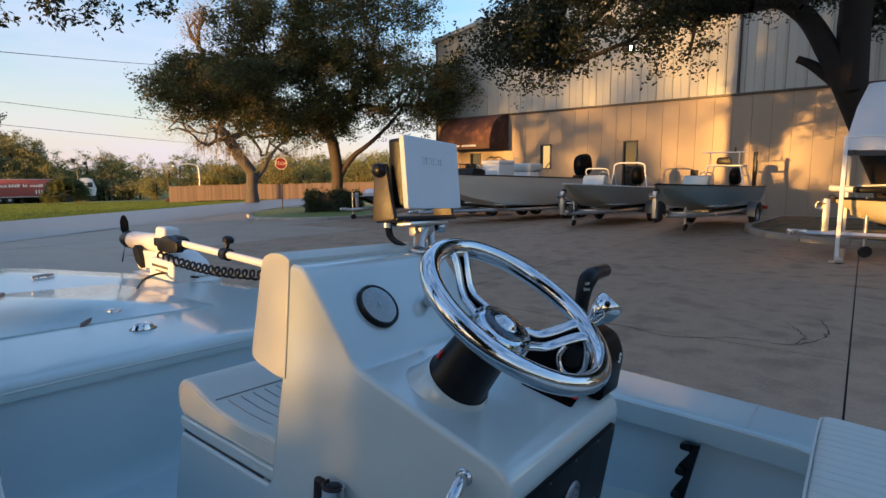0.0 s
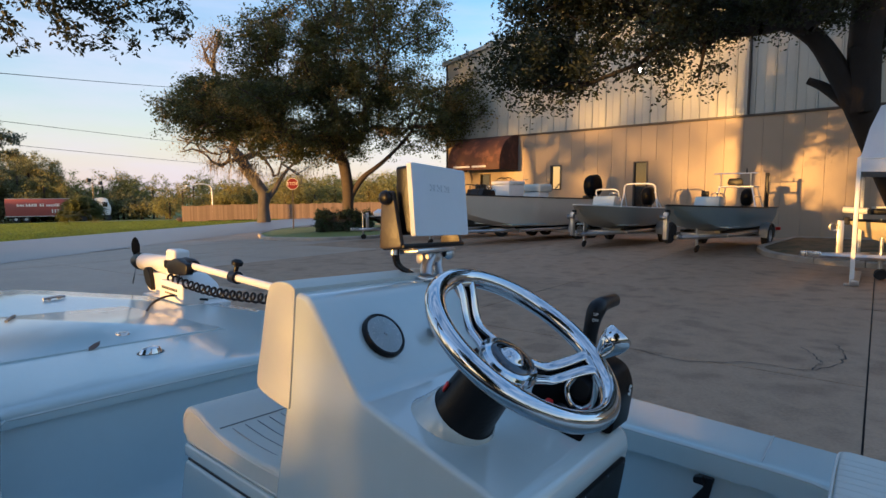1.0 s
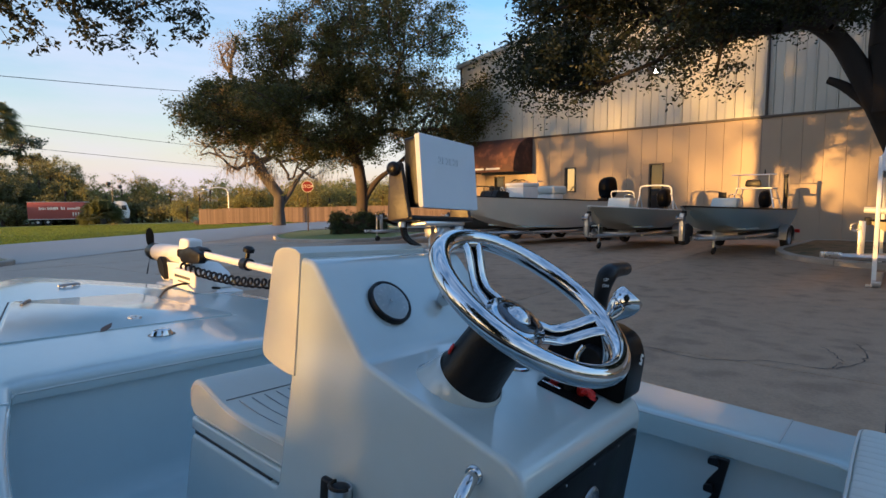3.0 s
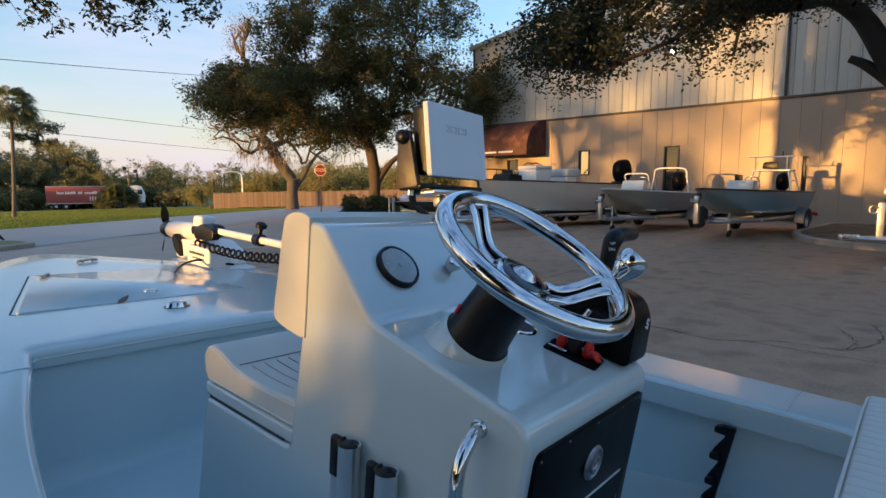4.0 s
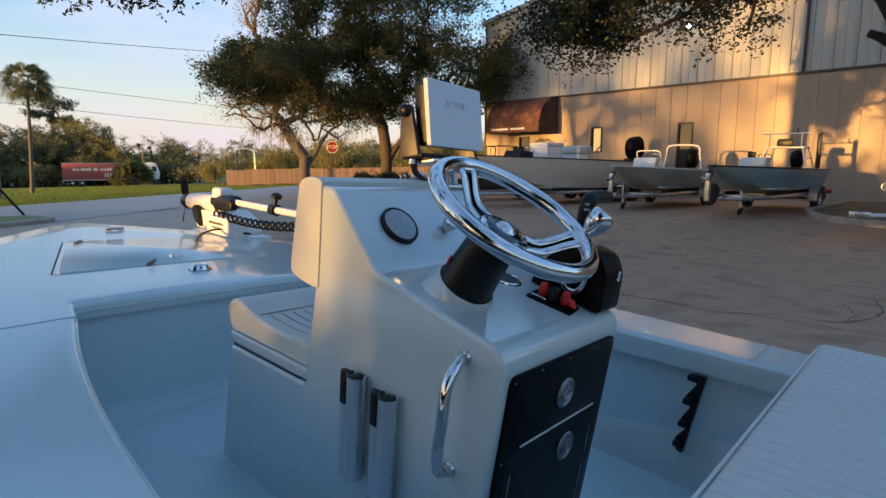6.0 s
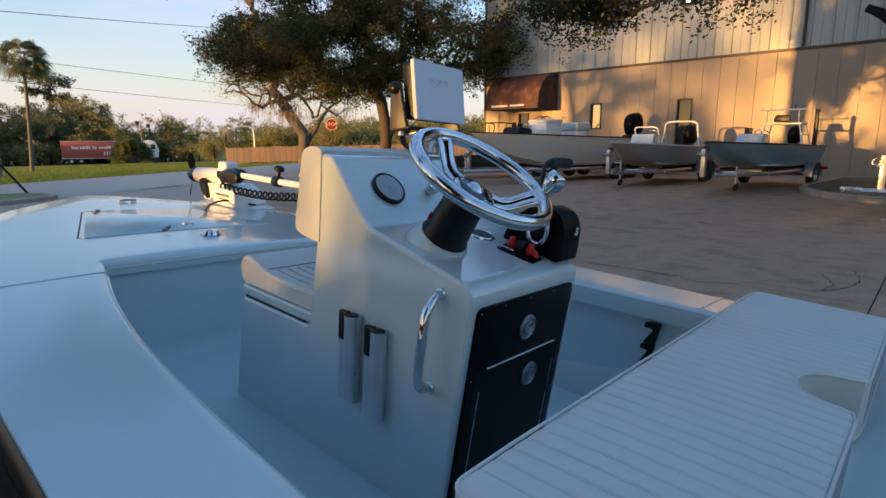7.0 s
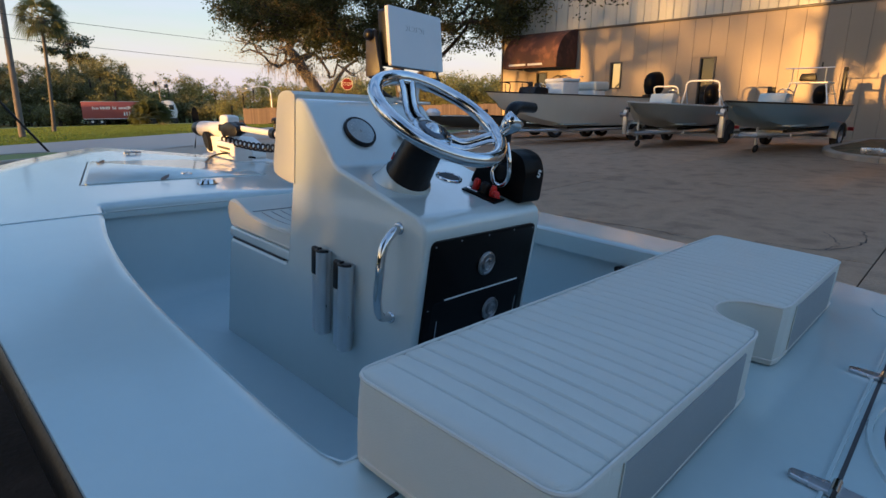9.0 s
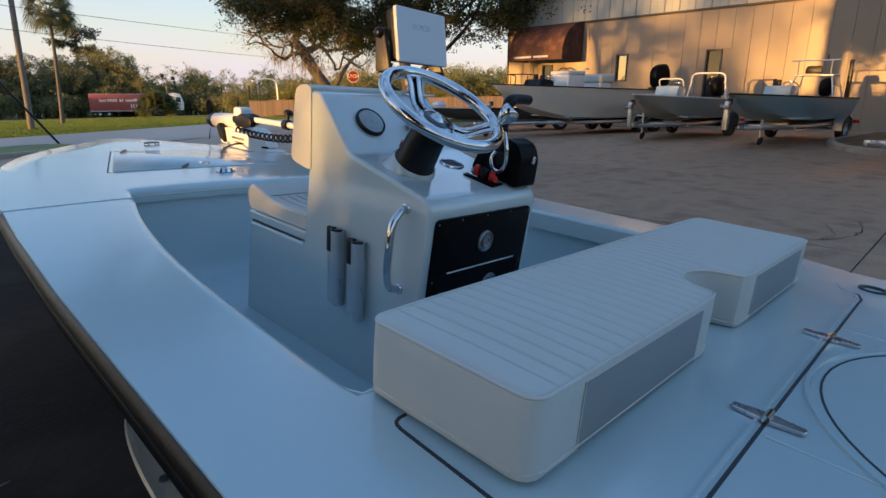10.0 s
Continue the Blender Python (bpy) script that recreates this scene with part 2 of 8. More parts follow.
MOSS = material("grey_spanish_moss", (0.19, 0.165, 0.12), 0.95, vary=0.2, scale=0.6, fine=4, bump=0, per_island=0.3)
BARK_PALE = material("grey_mossy_bark", (0.075, 0.062, 0.05), 0.95, vary=0.35, scale=2.5, fine=16, bump=0.8, bump_scale=14)
WOOD_FENCE = material("weathered_fence_boards", (0.215, 0.15, 0.105), 0.85, vary=0.25, scale=0.5, fine=6, bump=0.3, per_object=0.22)
WOOD_POLE = material("weathered_timber_pole", (0.17, 0.14, 0.115), 0.9, vary=0.25, scale=3, fine=30, bump=0.5)
TRUCK_RED = material("red_trailer_panel", (0.29, 0.07, 0.06), 0.45, vary=0.08, scale=0.6, fine=6, bump=0.03)
WHITE_PAINT = material("white_vehicle_paint", (0.72, 0.72, 0.70), 0.35, vary=0.05, scale=1.5, fine=12, bump=0.02)
SIGN_RED = material("red_sign_face", (0.2, 0.018, 0.016), 0.4, vary=0.06, scale=4, fine=30, bump=0.02)
WHITE_MARK = material("white_lettering", (0.75, 0.75, 0.73), 0.5, vary=0.03, bump=0)
GREY_MARK = material("pale_grey_lettering", (0.5, 0.53, 0.56), 0.45, vary=0.03, bump=0)
HULL_GREY = material("grey_green_hull", (0.28, 0.285, 0.255), 0.35, vary=0.06, scale=1.5, fine=14, bump=0.03, coat=0.2)
HULL_CREAM = material("cream_hull", (0.62, 0.58, 0.50), 0.35, vary=0.05, scale=1.5, fine=14, bump=0.03, coat=0.2)
HULL_BLUE = material("ice_blue_hull", (0.20, 0.285, 0.33), 0.3, vary=0.05, scale=1.5, fine=14, bump=0.03, coat=0.3)
HULL_YELLOW = material("pale_yellow_hull", (0.62, 0.52, 0.30), 0.3, vary=0.05, scale=1.5, fine=14, bump=0.03, coat=0.3)
HULL_DARK = material("dark_boat_bottom", (0.05, 0.05, 0.045), 0.6, vary=0.2, scale=3, fine=20, bump=0.1)
TENT = material("white_canopy_fabric", (0.62, 0.64, 0.68), 0.75, vary=0.06, scale=2, fine=40, bump=0.12)
CABLE = material("dark_cable", (0.02, 0.02, 0.02), 0.7, vary=0.1, bump=0)


def glass_material(name, tint, rough=0.03):
    m = bpy.data.materials.new(name)
    m.use_nodes = True
    b = m.node_tree.nodes["Principled BSDF"]
    b.inputs["Base Color"].default_value = (*tint, 1)
    b.inputs["Roughness"].default_value = rough
    b.inputs["Metallic"].default_value = 0.0
    b.inputs["Transmission Weight"].default_value = 1.0
    b.inputs["IOR"].default_value = 1.45
    return m


GLASS = glass_material("clear_glass", (0.9, 0.95, 0.95))
DARK_GLASS = material("dark_window_glass", (0.02, 0.022, 0.025), 0.04, vary=0.02, bump=0.01, spec=0.9)
LAMP_GLOW = bpy.data.materials.new("lit_lamp_lens")
LAMP_GLOW.use_nodes = True
lg = LAMP_GLOW.node_tree.nodes["Principled BSDF"]
lg.inputs["Emission Color"].default_value = (1.0, 0.85, 0.6, 1)
lg.inputs["Emission Strength"].default_value = 6.0

# ---------------------------------------------------------------- building helpers
BASES = {}


def thing(name, m, label, category, group="", base=(0, 0, 0), kind=""):
    """An Empty at its base, under which the parts go. base: the base in the coordinates in which the parts are modelled."""
    ob = new(name)
    ob.empty_display_size = 0.1
    ob.matrix_world = m @ Matrix.Translation(base)
    BASES[ob.name] = Vector(base)
    return tagged(ob, label, category, group, kind)


def mesh_of(name, bm, mats, smooth=True, angle=40):
    me = bpy.data.meshes.new(name)
    bmesh.ops.recalc_face_normals(bm, faces=bm.faces[:])
    if smooth:
        lim = radians(angle)
        for f in bm.faces:
            f.smooth = True
        for e in bm.edges:
            if len(e.link_faces) == 2 and e.calc_face_angle(0) > lim:
                e.smooth = False
    bm.to_mesh(me)
    bm.free()
    for mt in (mats if isinstance(mats, (list, tuple)) else [mats]):
        me.materials.append(mt)
    return me


def part(name, bm, mats, parent, label="", smooth=True, angle=40, kind=""):
    """One mesh object under a thing or under a part."""
    base = BASES.get(parent.name, Vector())
    if base.length:
        bmesh.ops.translate(bm, verts=bm.verts[:], vec=-base)
    ob = new(name, mesh_of(name, bm, mats, smooth, angle))
    ob.parent = parent
    BASES[ob.name] = base
    if label:
        ob["label"] = label
    if kind:
        ob["kind"] = kind
    return ob


def weighted(ob):
    """Keeps broad faces flat next to rounded edges."""
    md = ob.modifiers.new("weighted", "WEIGHTED_NORMAL")
    md.keep_sharp = True
    return ob


def single(name, bm, mats, m, label, category, group="", kind="", base=(0, 0, 0), smooth=True, angle=40):
    """A thing of one mesh."""
    base = Vector(base)
    if base.length:
        bmesh.ops.translate(bm, verts=bm.verts[:], vec=-base)
    ob = new(name, mesh_of(name, bm, mats, smooth, angle))
    ob.matrix_world = m @ Matrix.Translation(base)
    BASES[ob.name] = base
    return tagged(ob, label, category, group, kind)


def box(x0, x1, y0, y1, z0, z1, r=0.0, seg=2, bm=None):
    bm2 = bmesh.new()
    bmesh.ops.create_cube(bm2, size=1)
    for v in bm2.verts:
        v.co = Vector(((x0 + x1) / 2 + v.co.x * (x1 - x0), (y0 + y1) / 2 + v.co.y * (y1 - y0), (z0 + z1) / 2 + v.co.z * (z1 - z0)))
    if r:
        bmesh.ops.bevel(bm2, geom=bm2.edges[:], offset=r, segments=seg, profile=0.5, affect="EDGES")
    return merged(bm, bm2)


def merged(bm, other):
    """Adds other to bm (or gives other back if there is none)."""
    if bm is None:
        return other
    me = bpy.data.meshes.new("tmp")
    other.to_mesh(me)
    other.free()
    bm.from_mesh(me)
    bpy.data.meshes.remove(me)
    return bm


def moved(bm, m):
    bmesh.ops.transform(bm, matrix=m, verts=bm.verts[:])
    return bm


def prism(outline, lo, hi, axis="x", r=0.0, seg=3, bm=None):
    """A flat outline pushed from lo to hi along an axis. The outline's pairs are the other two coordinates in order."""
    bm2 = bmesh.new()

    def place(a, b, h):
        return {"x": (h, a, b), "y": (a, h, b), "z": (a, b, h)}[axis]

    f = bm2.faces.new([bm2.verts.new(place(a, b, lo)) for a, b in outline])
    out = bmesh.ops.extrude_face_region(bm2, geom=[f])
    vs = [g for g in out["geom"] if isinstance(g, bmesh.types.BMVert)]
    bmesh.ops.translate(bm2, verts=vs, vec=Vector(place(0, 0, hi - lo)))
    bmesh.ops.recalc_face_normals(bm2, faces=bm2.faces[:])
    if r:
        bmesh.ops.bevel(bm2, geom=bm2.edges[:], offset=r, segments=seg, profile=0.5, affect="EDGES", clamp_overlap=True)
    return merged(bm, bm2)


def rounded(outline, r, n=5):
    """Rounds the corners of a closed outline."""
    out, k = [], len(outline)
    for i in range(k):
        p, a, b = Vector(outline[i]), Vector(outline[i - 1]), Vector(outline[(i + 1) % k])
        ri = min(r, (a - p).length * 0.45, (b - p).length * 0.45)
        p0, p1 = p + (a - p).normalized() * ri, p + (b - p).normalized() * ri
        for j in range(n + 1):
            t = j / n
            out.append(tuple(p0 * (1 - t) ** 2 + p * 2 * t * (1 - t) + p1 * t * t))
    return out


def spline(points, n=8, closed=False):
    """A smooth line through the points."""
    ps = [Vector(p) for p in points]
    k, out = len(ps), []
    for i in range(k if closed else k - 1):
        p1, p2 = ps[i], ps[(i + 1) % k]
        p0 = ps[i - 1] if (i or closed) else p1 * 2 - p2
        p3 = ps[(i + 2) % k] if (i + 2 < k or closed) else p2 * 2 - p1
        for j in range(n):
            t = j / n
            out.append(0.5 * (2 * p1 + (p2 - p0) * t + (2 * p0 - 5 * p1 + 4 * p2 - p3) * t * t + (3 * p1 - p0 - 3 * p2 + p3) * t ** 3))
    if not closed:
        out.append(ps[-1])
    return out


def tube(points, radius, seg=10, closed=False, bm=None, caps=True):
    """A round bar along a line; radius may be a list."""
    bm2 = bmesh.new()
    ps = [Vector(p) for p in points]
    k = len(ps)
    rs = list(radius) if isinstance(radius, (list, tuple)) else [radius] * k
    rings, up = [], None
    for i, p in enumerate(ps):
        a = ps[i - 1] if (i or closed) else p
        b = ps[(i + 1) % k] if (i + 1 < k or closed) else p
        d = (b - a).normalized()
        if up is None:
            up = Vector((0, 0, 1)) if abs(d.z) < 0.9 else Vector((1, 0, 0))
        side = d.cross(up)
        if side.length < 1e-6:
            side = d.orthogonal()
        side.normalize()
        up = side.cross(d).normalized()
        rings.append([bm2.verts.new(p + rs[i] * (math.cos(q) * side + math.sin(q) * up)) for q in (2 * math.pi * j / seg for j in range(seg))])
    for i in range(k if closed else k - 1):
        r0, r1 = rings[i], rings[(i + 1) % k]
        for j in range(seg):
            bm2.faces.new((r0[j], r0[(j + 1) % seg], r1[(j + 1) % seg], r1[j]))
    if caps and not closed:
        bm2.faces.new(rings[0][::-1])
        bm2.faces.new(rings[-1])
    return merged(bm, bm2)


def lathe(profile, seg=32, m=None, bm=None):
    """A profile of (radius, height) turned round z, then placed by m."""
    bm2 = bmesh.new()
    rings = []
    for r, z in profile:
        if r < 1e-6:
            rings.append([bm2.verts.new((0, 0, z))])
        else:
            rings.append([bm2.verts.new((r * math.cos(2 * math.pi * j / seg), r * math.sin(2 * math.pi * j / seg), z)) for j in range(seg)])
    for a, b in zip(rings, rings[1:]):
        for j in range(seg):
            q = [a[j % len(a)], a[(j + 1) % len(a)], b[(j + 1) % len(b)], b[j % len(b)]]
            q = list(dict.fromkeys(q))
            if len(q) > 2:
                bm2.faces.new(q)
    if m is not None:
        moved(bm2, m)
    return merged(bm, bm2)


def axis_pose(at, direction):
    """A pose at a point with z along a direction."""
    return Matrix.Translation(at) @ Vector(direction).to_track_quat("Z", "Y").to_matrix().to_4x4()


def loft(rings, closed_ring=False, caps=False, bm=None):
    """A skin over rows of points of one length."""
    bm2 = bmesh.new()
    vs = [[bm2.verts.new(p) for p in ring] for ring in rings]
    n = len(rings[0])
    for a, b in zip(vs, vs[1:]):
        for j in range(n if closed_ring else n - 1):
            bm2.faces.new((a[j], a[(j + 1) % n], b[(j + 1) % n], b[j]))
    if caps:
        bm2.faces.new(vs[0][::-1])
        bm2.faces.new(vs[-1])
    bmesh.ops.remove_doubles(bm2, verts=bm2.verts[:], dist=1e-5)
    return merged(bm, bm2)


def interp(x, xs, ys):
    return float(np.interp(x, xs, ys))


def ground_z(x, y):
    """The lot is level and falls gently away towards the street."""
    return -0.025 * (math.sqrt((y - 4) ** 2 + 4) + (y - 4) - 0.2) / 2 if y < 110 else -2.65


ident = Matrix.Identity(4)
# ---------------------------------------------------------------- ground, road, islands
ROAD_S, ROAD_N = Vector((0.82, 0.572)), Vector((-0.572, 0.82))


def road_xy(s, n):
    return ROAD_S * s + ROAD_N * n


def sheet(xs, ys, lift, keep=None, at=None):
    """A sheet that follows the ground."""
    bm = bmesh.new()
    vs = {}
    for i, x in enumerate(xs):
        for j, y in enumerate(ys):
            px, py = at(x, y) if at else (x, y)
            vs[i, j] = bm.verts.new((px, py, ground_z(px, py) + lift))
    for i in range(len(xs) - 1):
        for j in range(len(ys) - 1):
            if keep is None or keep((xs[i] + xs[i + 1]) / 2, (ys[j] + ys[j + 1]) / 2):
                bm.faces.new((vs[i, j], vs[i + 1, j], vs[i + 1, j + 1], vs[i, j + 1]))
    loose = [v for v in bm.verts if not v.link_faces]
    bmesh.ops.delete(bm, geom=loose, context="VERTS")
    return bm


wide = [-2500, -900, -300, -120] + list(np.arange(-80, 121, 4.0)) + [160, 320, 900, 2500]
single("ground", sheet(wide, wide, -0.06), GRASS, ident, "broad lawn and verge, patchy green grass", "ground", kind="structure")
lot_xs, lot_ys = list(np.arange(-27.2, 30, 1.5)), list(np.arange(-23.45, 31, 1.5))
parking_lot = single("pavement", sheet(lot_xs, lot_ys, -0.025, keep=lambda x, y: Vector((x, y)).dot(ROAD_N) < 13.2), GASKET, ident,
                     "worn concrete parking lot in large jointed slabs", "pavement", kind="structure")
single("apron", sheet(list(np.arange(-40, 61, 2.0)), list(np.linspace(9.0, 12.6, 4)), -0.010, at=lambda s, n: road_xy(s, n)), CONCRETE_MID, ident,
       "worn pale concrete apron along the street", "pavement", kind="structure")
single("road", sheet(list(np.arange(-140, 181, 4.0)), list(np.linspace(12.0, 21.7, 8)), 0.012, at=lambda s, n: road_xy(s, n)), ASPHALT, ident,
       "pale grey asphalt street along the lawn", "road", kind="structure")


def island(name, outline, material_in, label, kerb_w=0.16, kerb_h=0.13, r=0.8):
    """A kerbed bed: rounded kerb stones round a filled surface."""
    line = rounded(outline, r, 6)
    pts = []
    for i, p in enumerate(line):
        a, b = Vector(p), Vector(line[(i + 1) % len(line)])
        k = max(1, int((b - a).length / 0.6))
        pts += [a.lerp(b, j / k) for j in range(k)]
    cx, cy = sum(p.x for p in pts) / len(pts), sum(p.y for p in pts) / len(pts)
    owner = thing(name, Matrix.Translation((cx, cy, ground_z(cx, cy))), label, "planting bed", kind="structure")
    inv = owner.matrix_world.inverted()
    bm = bmesh.new()
    n = len(pts)
    centre = Vector((cx, cy))
    steps = [0.0, 0.25, 0.5, 0.75, 1.0]
    rows = []
    for t in steps:
        rows.append([bm.verts.new(inv @ Vector((*(p.lerp(centre, t)), ground_z(*p.lerp(centre, t)) + kerb_h - 0.03 + 0.10 * math.sin(t * 1.5)
                     + 0.03 * noise.noise((p.x * 2, p.y * 2, t * 9))))) for p in pts] if t < 1 else [bm.verts.new(inv @ Vector((cx, cy, ground_z(cx, cy) + kerb_h + 0.07)))])
    for a, b in zip(rows, rows[1:]):
        for j in range(n):
            q = list(dict.fromkeys([a[j], a[(j + 1) % n], b[(j + 1) % len(b)], b[j % len(b)]]))
            bm.faces.new(q)
    part("bed", bm, material_in, owner)
    # kerb stones, about 0.9 m each
    seg_len, start, run, j0 = 0.9, 0, 0.0, 0
    total = [0.0]
    for i in range(n):
        total.append(total[-1] + (pts[(i + 1) % n] - pts[i]).length)
    count = int(total[-1] / seg_len)
    ring = pts + [pts[0]]
    for k in range(count):
        lo, hi = total[-1] * k / count + 0.008, total[-1] * (k + 1) / count - 0.008
        rings = []
        for d in np.linspace(lo, hi, 4):
            i = min(n - 1, int(np.searchsorted(total, d, side="right")) - 1)
            t = (d - total[i]) / max(1e-6, total[i + 1] - total[i])
            p = ring[i].lerp(ring[i + 1], t)
            tang = (ring[i + 1] - ring[i]).normalized()
            nor = Vector((tang.y, -tang.x))
            if nor.dot(centre - p) > 0:
                nor = -nor
            g = ground_z(p.x, p.y)
            prof = [(0.0, -0.05), (0.0, kerb_h - 0.03), (-0.03, kerb_h), (-kerb_w, kerb_h), (-kerb_w, -0.05)]
            rings.append([inv @ Vector((p.x + nor.x * o, p.y + nor.y * o, g + z)) for o, z in prof])
        part("kerb_stone", loft(rings, closed_ring=True, caps=True), KERB, owner, angle=30)
    return owner


# ---------------------------------------------------------------- the workshop building
WALL = Matrix.Translation((21.0, 0, 0)) @ Matrix.Rotation(-math.atan(0.066), 4, "Z")   # local y along the wall, -x outwards
SPLIT, Y0, Y1, PEAK = 4.18, -14.0, 16.65, 1.5


def roof_z(y):
    return 7.98 + 0.15 * (Y1 - y) if y > PEAK else 7.98 + 0.15 * (Y1 - PEAK) - 0.15 * (PEAK - y)


OPENINGS = [(6.27, 6.86, 0.12, 2.78), (10.08, 10.62, 1.70, 2.77), (13.90, 14.52, 0.1, 2.5)]
building = thing("workshop_building", WALL, "tan and grey ribbed metal workshop with a gable roof", "building")


def build_shell():
    cuts = sorted({Y0, Y1, *(o[0] for o in OPENINGS), *(o[1] for o in OPENINGS)})
    bm = bmesh.new()
    for a, b in zip(cuts, cuts[1:]):
        holes = sorted((o[2], o[3]) for o in OPENINGS if o[0] <= a + 1e-6 and o[1] >= b - 1e-6)
        z = -0.3
        for lo, hi in holes + [(SPLIT, SPLIT)]:
            if lo > z:
                box(0.02, 0.22, a, b, z, lo, bm=bm)
            z = hi
    part("wall", bm, WALL_LOW, building, "tan painted lower wall", smooth=False)
    up = [(Y0, SPLIT), (Y1, SPLIT), (Y1, roof_z(Y1)), (PEAK, roof_z(PEAK)), (Y0, roof_z(Y0))]
    part("upper_wall", prism(up, 0.03, 0.22, "x"), WALL_HIGH, building, "grey ribbed metal upper wall", smooth=False)
    side = prism([(0.22, -0.3), (24.0, -0.3), (24.0, roof_z(Y1)), (0.22, roof_z(Y1))], Y1 - 0.2, Y1, "y")
    part("side_wall", side, WALL_LOW, building, smooth=False)
    part("back_wall", box(23.8, 24.0, Y0, Y1 - 0.2, -0.3, 8), WALL_LOW, building, smooth=False)
    part("end_wall", box(0.22, 23.8, Y0, Y0 + 0.2, -0.3, roof_z(Y0)), WALL_LOW, building, smooth=False)
    for sgn in (1, -1):
        ya = Y1 + 0.25 if sgn > 0 else Y0 - 0.25
        roof = [(ya, roof_z(Y1) - 0.04), (ya, roof_z(Y1) + 0.14), (PEAK, roof_z(PEAK) + 0.20), (PEAK, roof_z(PEAK) + 0.02)]
        if sgn < 0:
            roof = [(ya, roof_z(Y0) - 0.04), (ya, roof_z(Y0) + 0.14), (PEAK, roof_z(PEAK) + 0.20), (PEAK, roof_z(PEAK) + 0.02)]
        part("roof", prism(roof, -0.12, 24.3, "x"), WALL_HIGH, building, "grey metal roof edge", smooth=False)
    part("corner_trim", box(-0.04, 0.05, Y1 - 0.02, Y1 + 0.05, -0.2, roof_z(Y1), r=0.01), TRIM_DARK, building)
    part("ledge", box(-0.05, 0.02, Y0, Y1, SPLIT - 0.03, SPLIT + 0.05, r=0.008), TRIM_DARK, building, "dark flashing between the wall panels")
    part("downpipe", tube([(-0.05, 2.82, SPLIT + 0.06), (-0.05, 2.82, 8.9)], 0.045, 8), TRIM_DARK, building)
    # openings
    for (a, b, lo, hi), kind in zip(OPENINGS, ("door", "window", "entrance_door")):
        frame_bm = bmesh.new()
        for y0, y1, z0, z1 in ((a, a + 0.05, lo, hi), (b - 0.05, b, lo, hi), (a + 0.05, b - 0.05, hi - 0.05, hi), (a + 0.05, b - 0.05, lo, lo + 0.05)):
            box(-0.03, 0.14, y0, y1, z0, z1, r=0.006, bm=frame_bm)
        o = part(kind, frame_bm, TRIM_DARK, building, "dark metal framed " + kind.replace("_", " "))
        part("pane", box(0.07, 0.08, a + 0.05, b - 0.05, lo + 0.05, hi - 0.05), FILM_GLASS if kind == "window" else DARK_GLASS, o, "dark reflecting glass", smooth=False)
    part("lamp_housing", box(-0.22, 0.03, 6.55, 6.95, 6.15, 6.45, r=0.03), TRIM_DARK, building)
    part("wall_lamp", lathe([(0, 0), (0.07, 0.0), (0.085, 0.03), (0.075, 0.06), (0, 0.075)], 20, axis_pose((-0.2, 6.60, 6.25), (-1, 0, -0.5))), LAMP_GLOW, building, "lit round wall lamp")


build_shell()


def build_awning():
    aw = thing("awning", WALL, "maroon canvas barrel awning over the entrance", "awning", base=(0, 13.8, 2.6))
    y0, y1, top, low, out = 12.3, 15.3, 4.2, 2.62, 1.45
    prof = [(-0.04 - out * math.sin(t), low + 0.28 + (top - low - 0.28) * math.cos(t)) for t in np.linspace(0, math.pi / 2, 14)]
    ringsy = np.linspace(y0, y1, 9)
    rings = [[Vector((x, y, z + 0.012 * math.sin(i * 2.4) * math.sin(math.pi * (y - y0) / (y1 - y0) * 4))) for i, (x, z) in enumerate(prof)] for y in ringsy]
    bm = loft(rings)
    bmesh.ops.solidify(bm, geom=bm.faces[:], thickness=0.012)
    part("canopy", bm, AWNING, aw)
    for y in (y0, y1):
        pts = [(x, z) for x, z in prof] + [(-0.04, low + 0.28)]
        part("end_panel", prism(pts, y - 0.008, y + 0.008, "y"), AWNING, aw)
    part("valance", box(-0.04 - out - 0.01, -0.04 - out + 0.006, y0, y1, low, low + 0.29, r=0.003), AWNING, aw)
    for y in (y0 + 0.004, y1 - 0.004):
        part("side_valance", box(-0.04 - out, -0.04, y - 0.006, y + 0.006, low, low + 0.29, r=0.003), AWNING, aw)
    # unreadable lettering, as plain bars
    for ya, yb in ((13.05, 13.85), (13.98, 14.95)):
        part("lettering", box(-0.04 - out - 0.016, -0.04 - out - 0.011, ya, yb, low + 0.11, low + 0.19), GREY_MARK, aw, "pale worn lettering", smooth=False)
    for y in (y0 + 0.03, (y0 + y1) / 2, y1 - 0.03):
        part("rib", tube([(x + 0.03, y, z - 0.03) for x, z in prof], 0.015, 6), TRIM_DARK, aw)


build_awning()
# ---------------------------------------------------------------- the skiff: x to starboard, y to the bow, z up from the deck
BOAT = Matrix.Translation((0, 0, 0.82)) @ pose(0, 0, 0, 3.217, 0, 0) @ pose(0, 0, 0, 0, 2.26, 0)
BEAM_Y = [-2.35, -1.2, -0.2, 0.3, 1.0, 1.56, 1.8, 2.05, 2.3, 2.44, 2.5]
BEAM_X = [0.90, 0.925, 0.912, 0.893, 0.85, 0.73, 0.63, 0.45, 0.22, 0.09, 0.0]
COCK = [(-0.456, 0.772), (-0.482, 0.66), (-0.555, 0.370), (-0.608, 0.08), (-0.640, -0.20), (-0.660, -0.50), (-0.672, -0.78), (-0.672, -0.90)]
FLOOR = -0.394


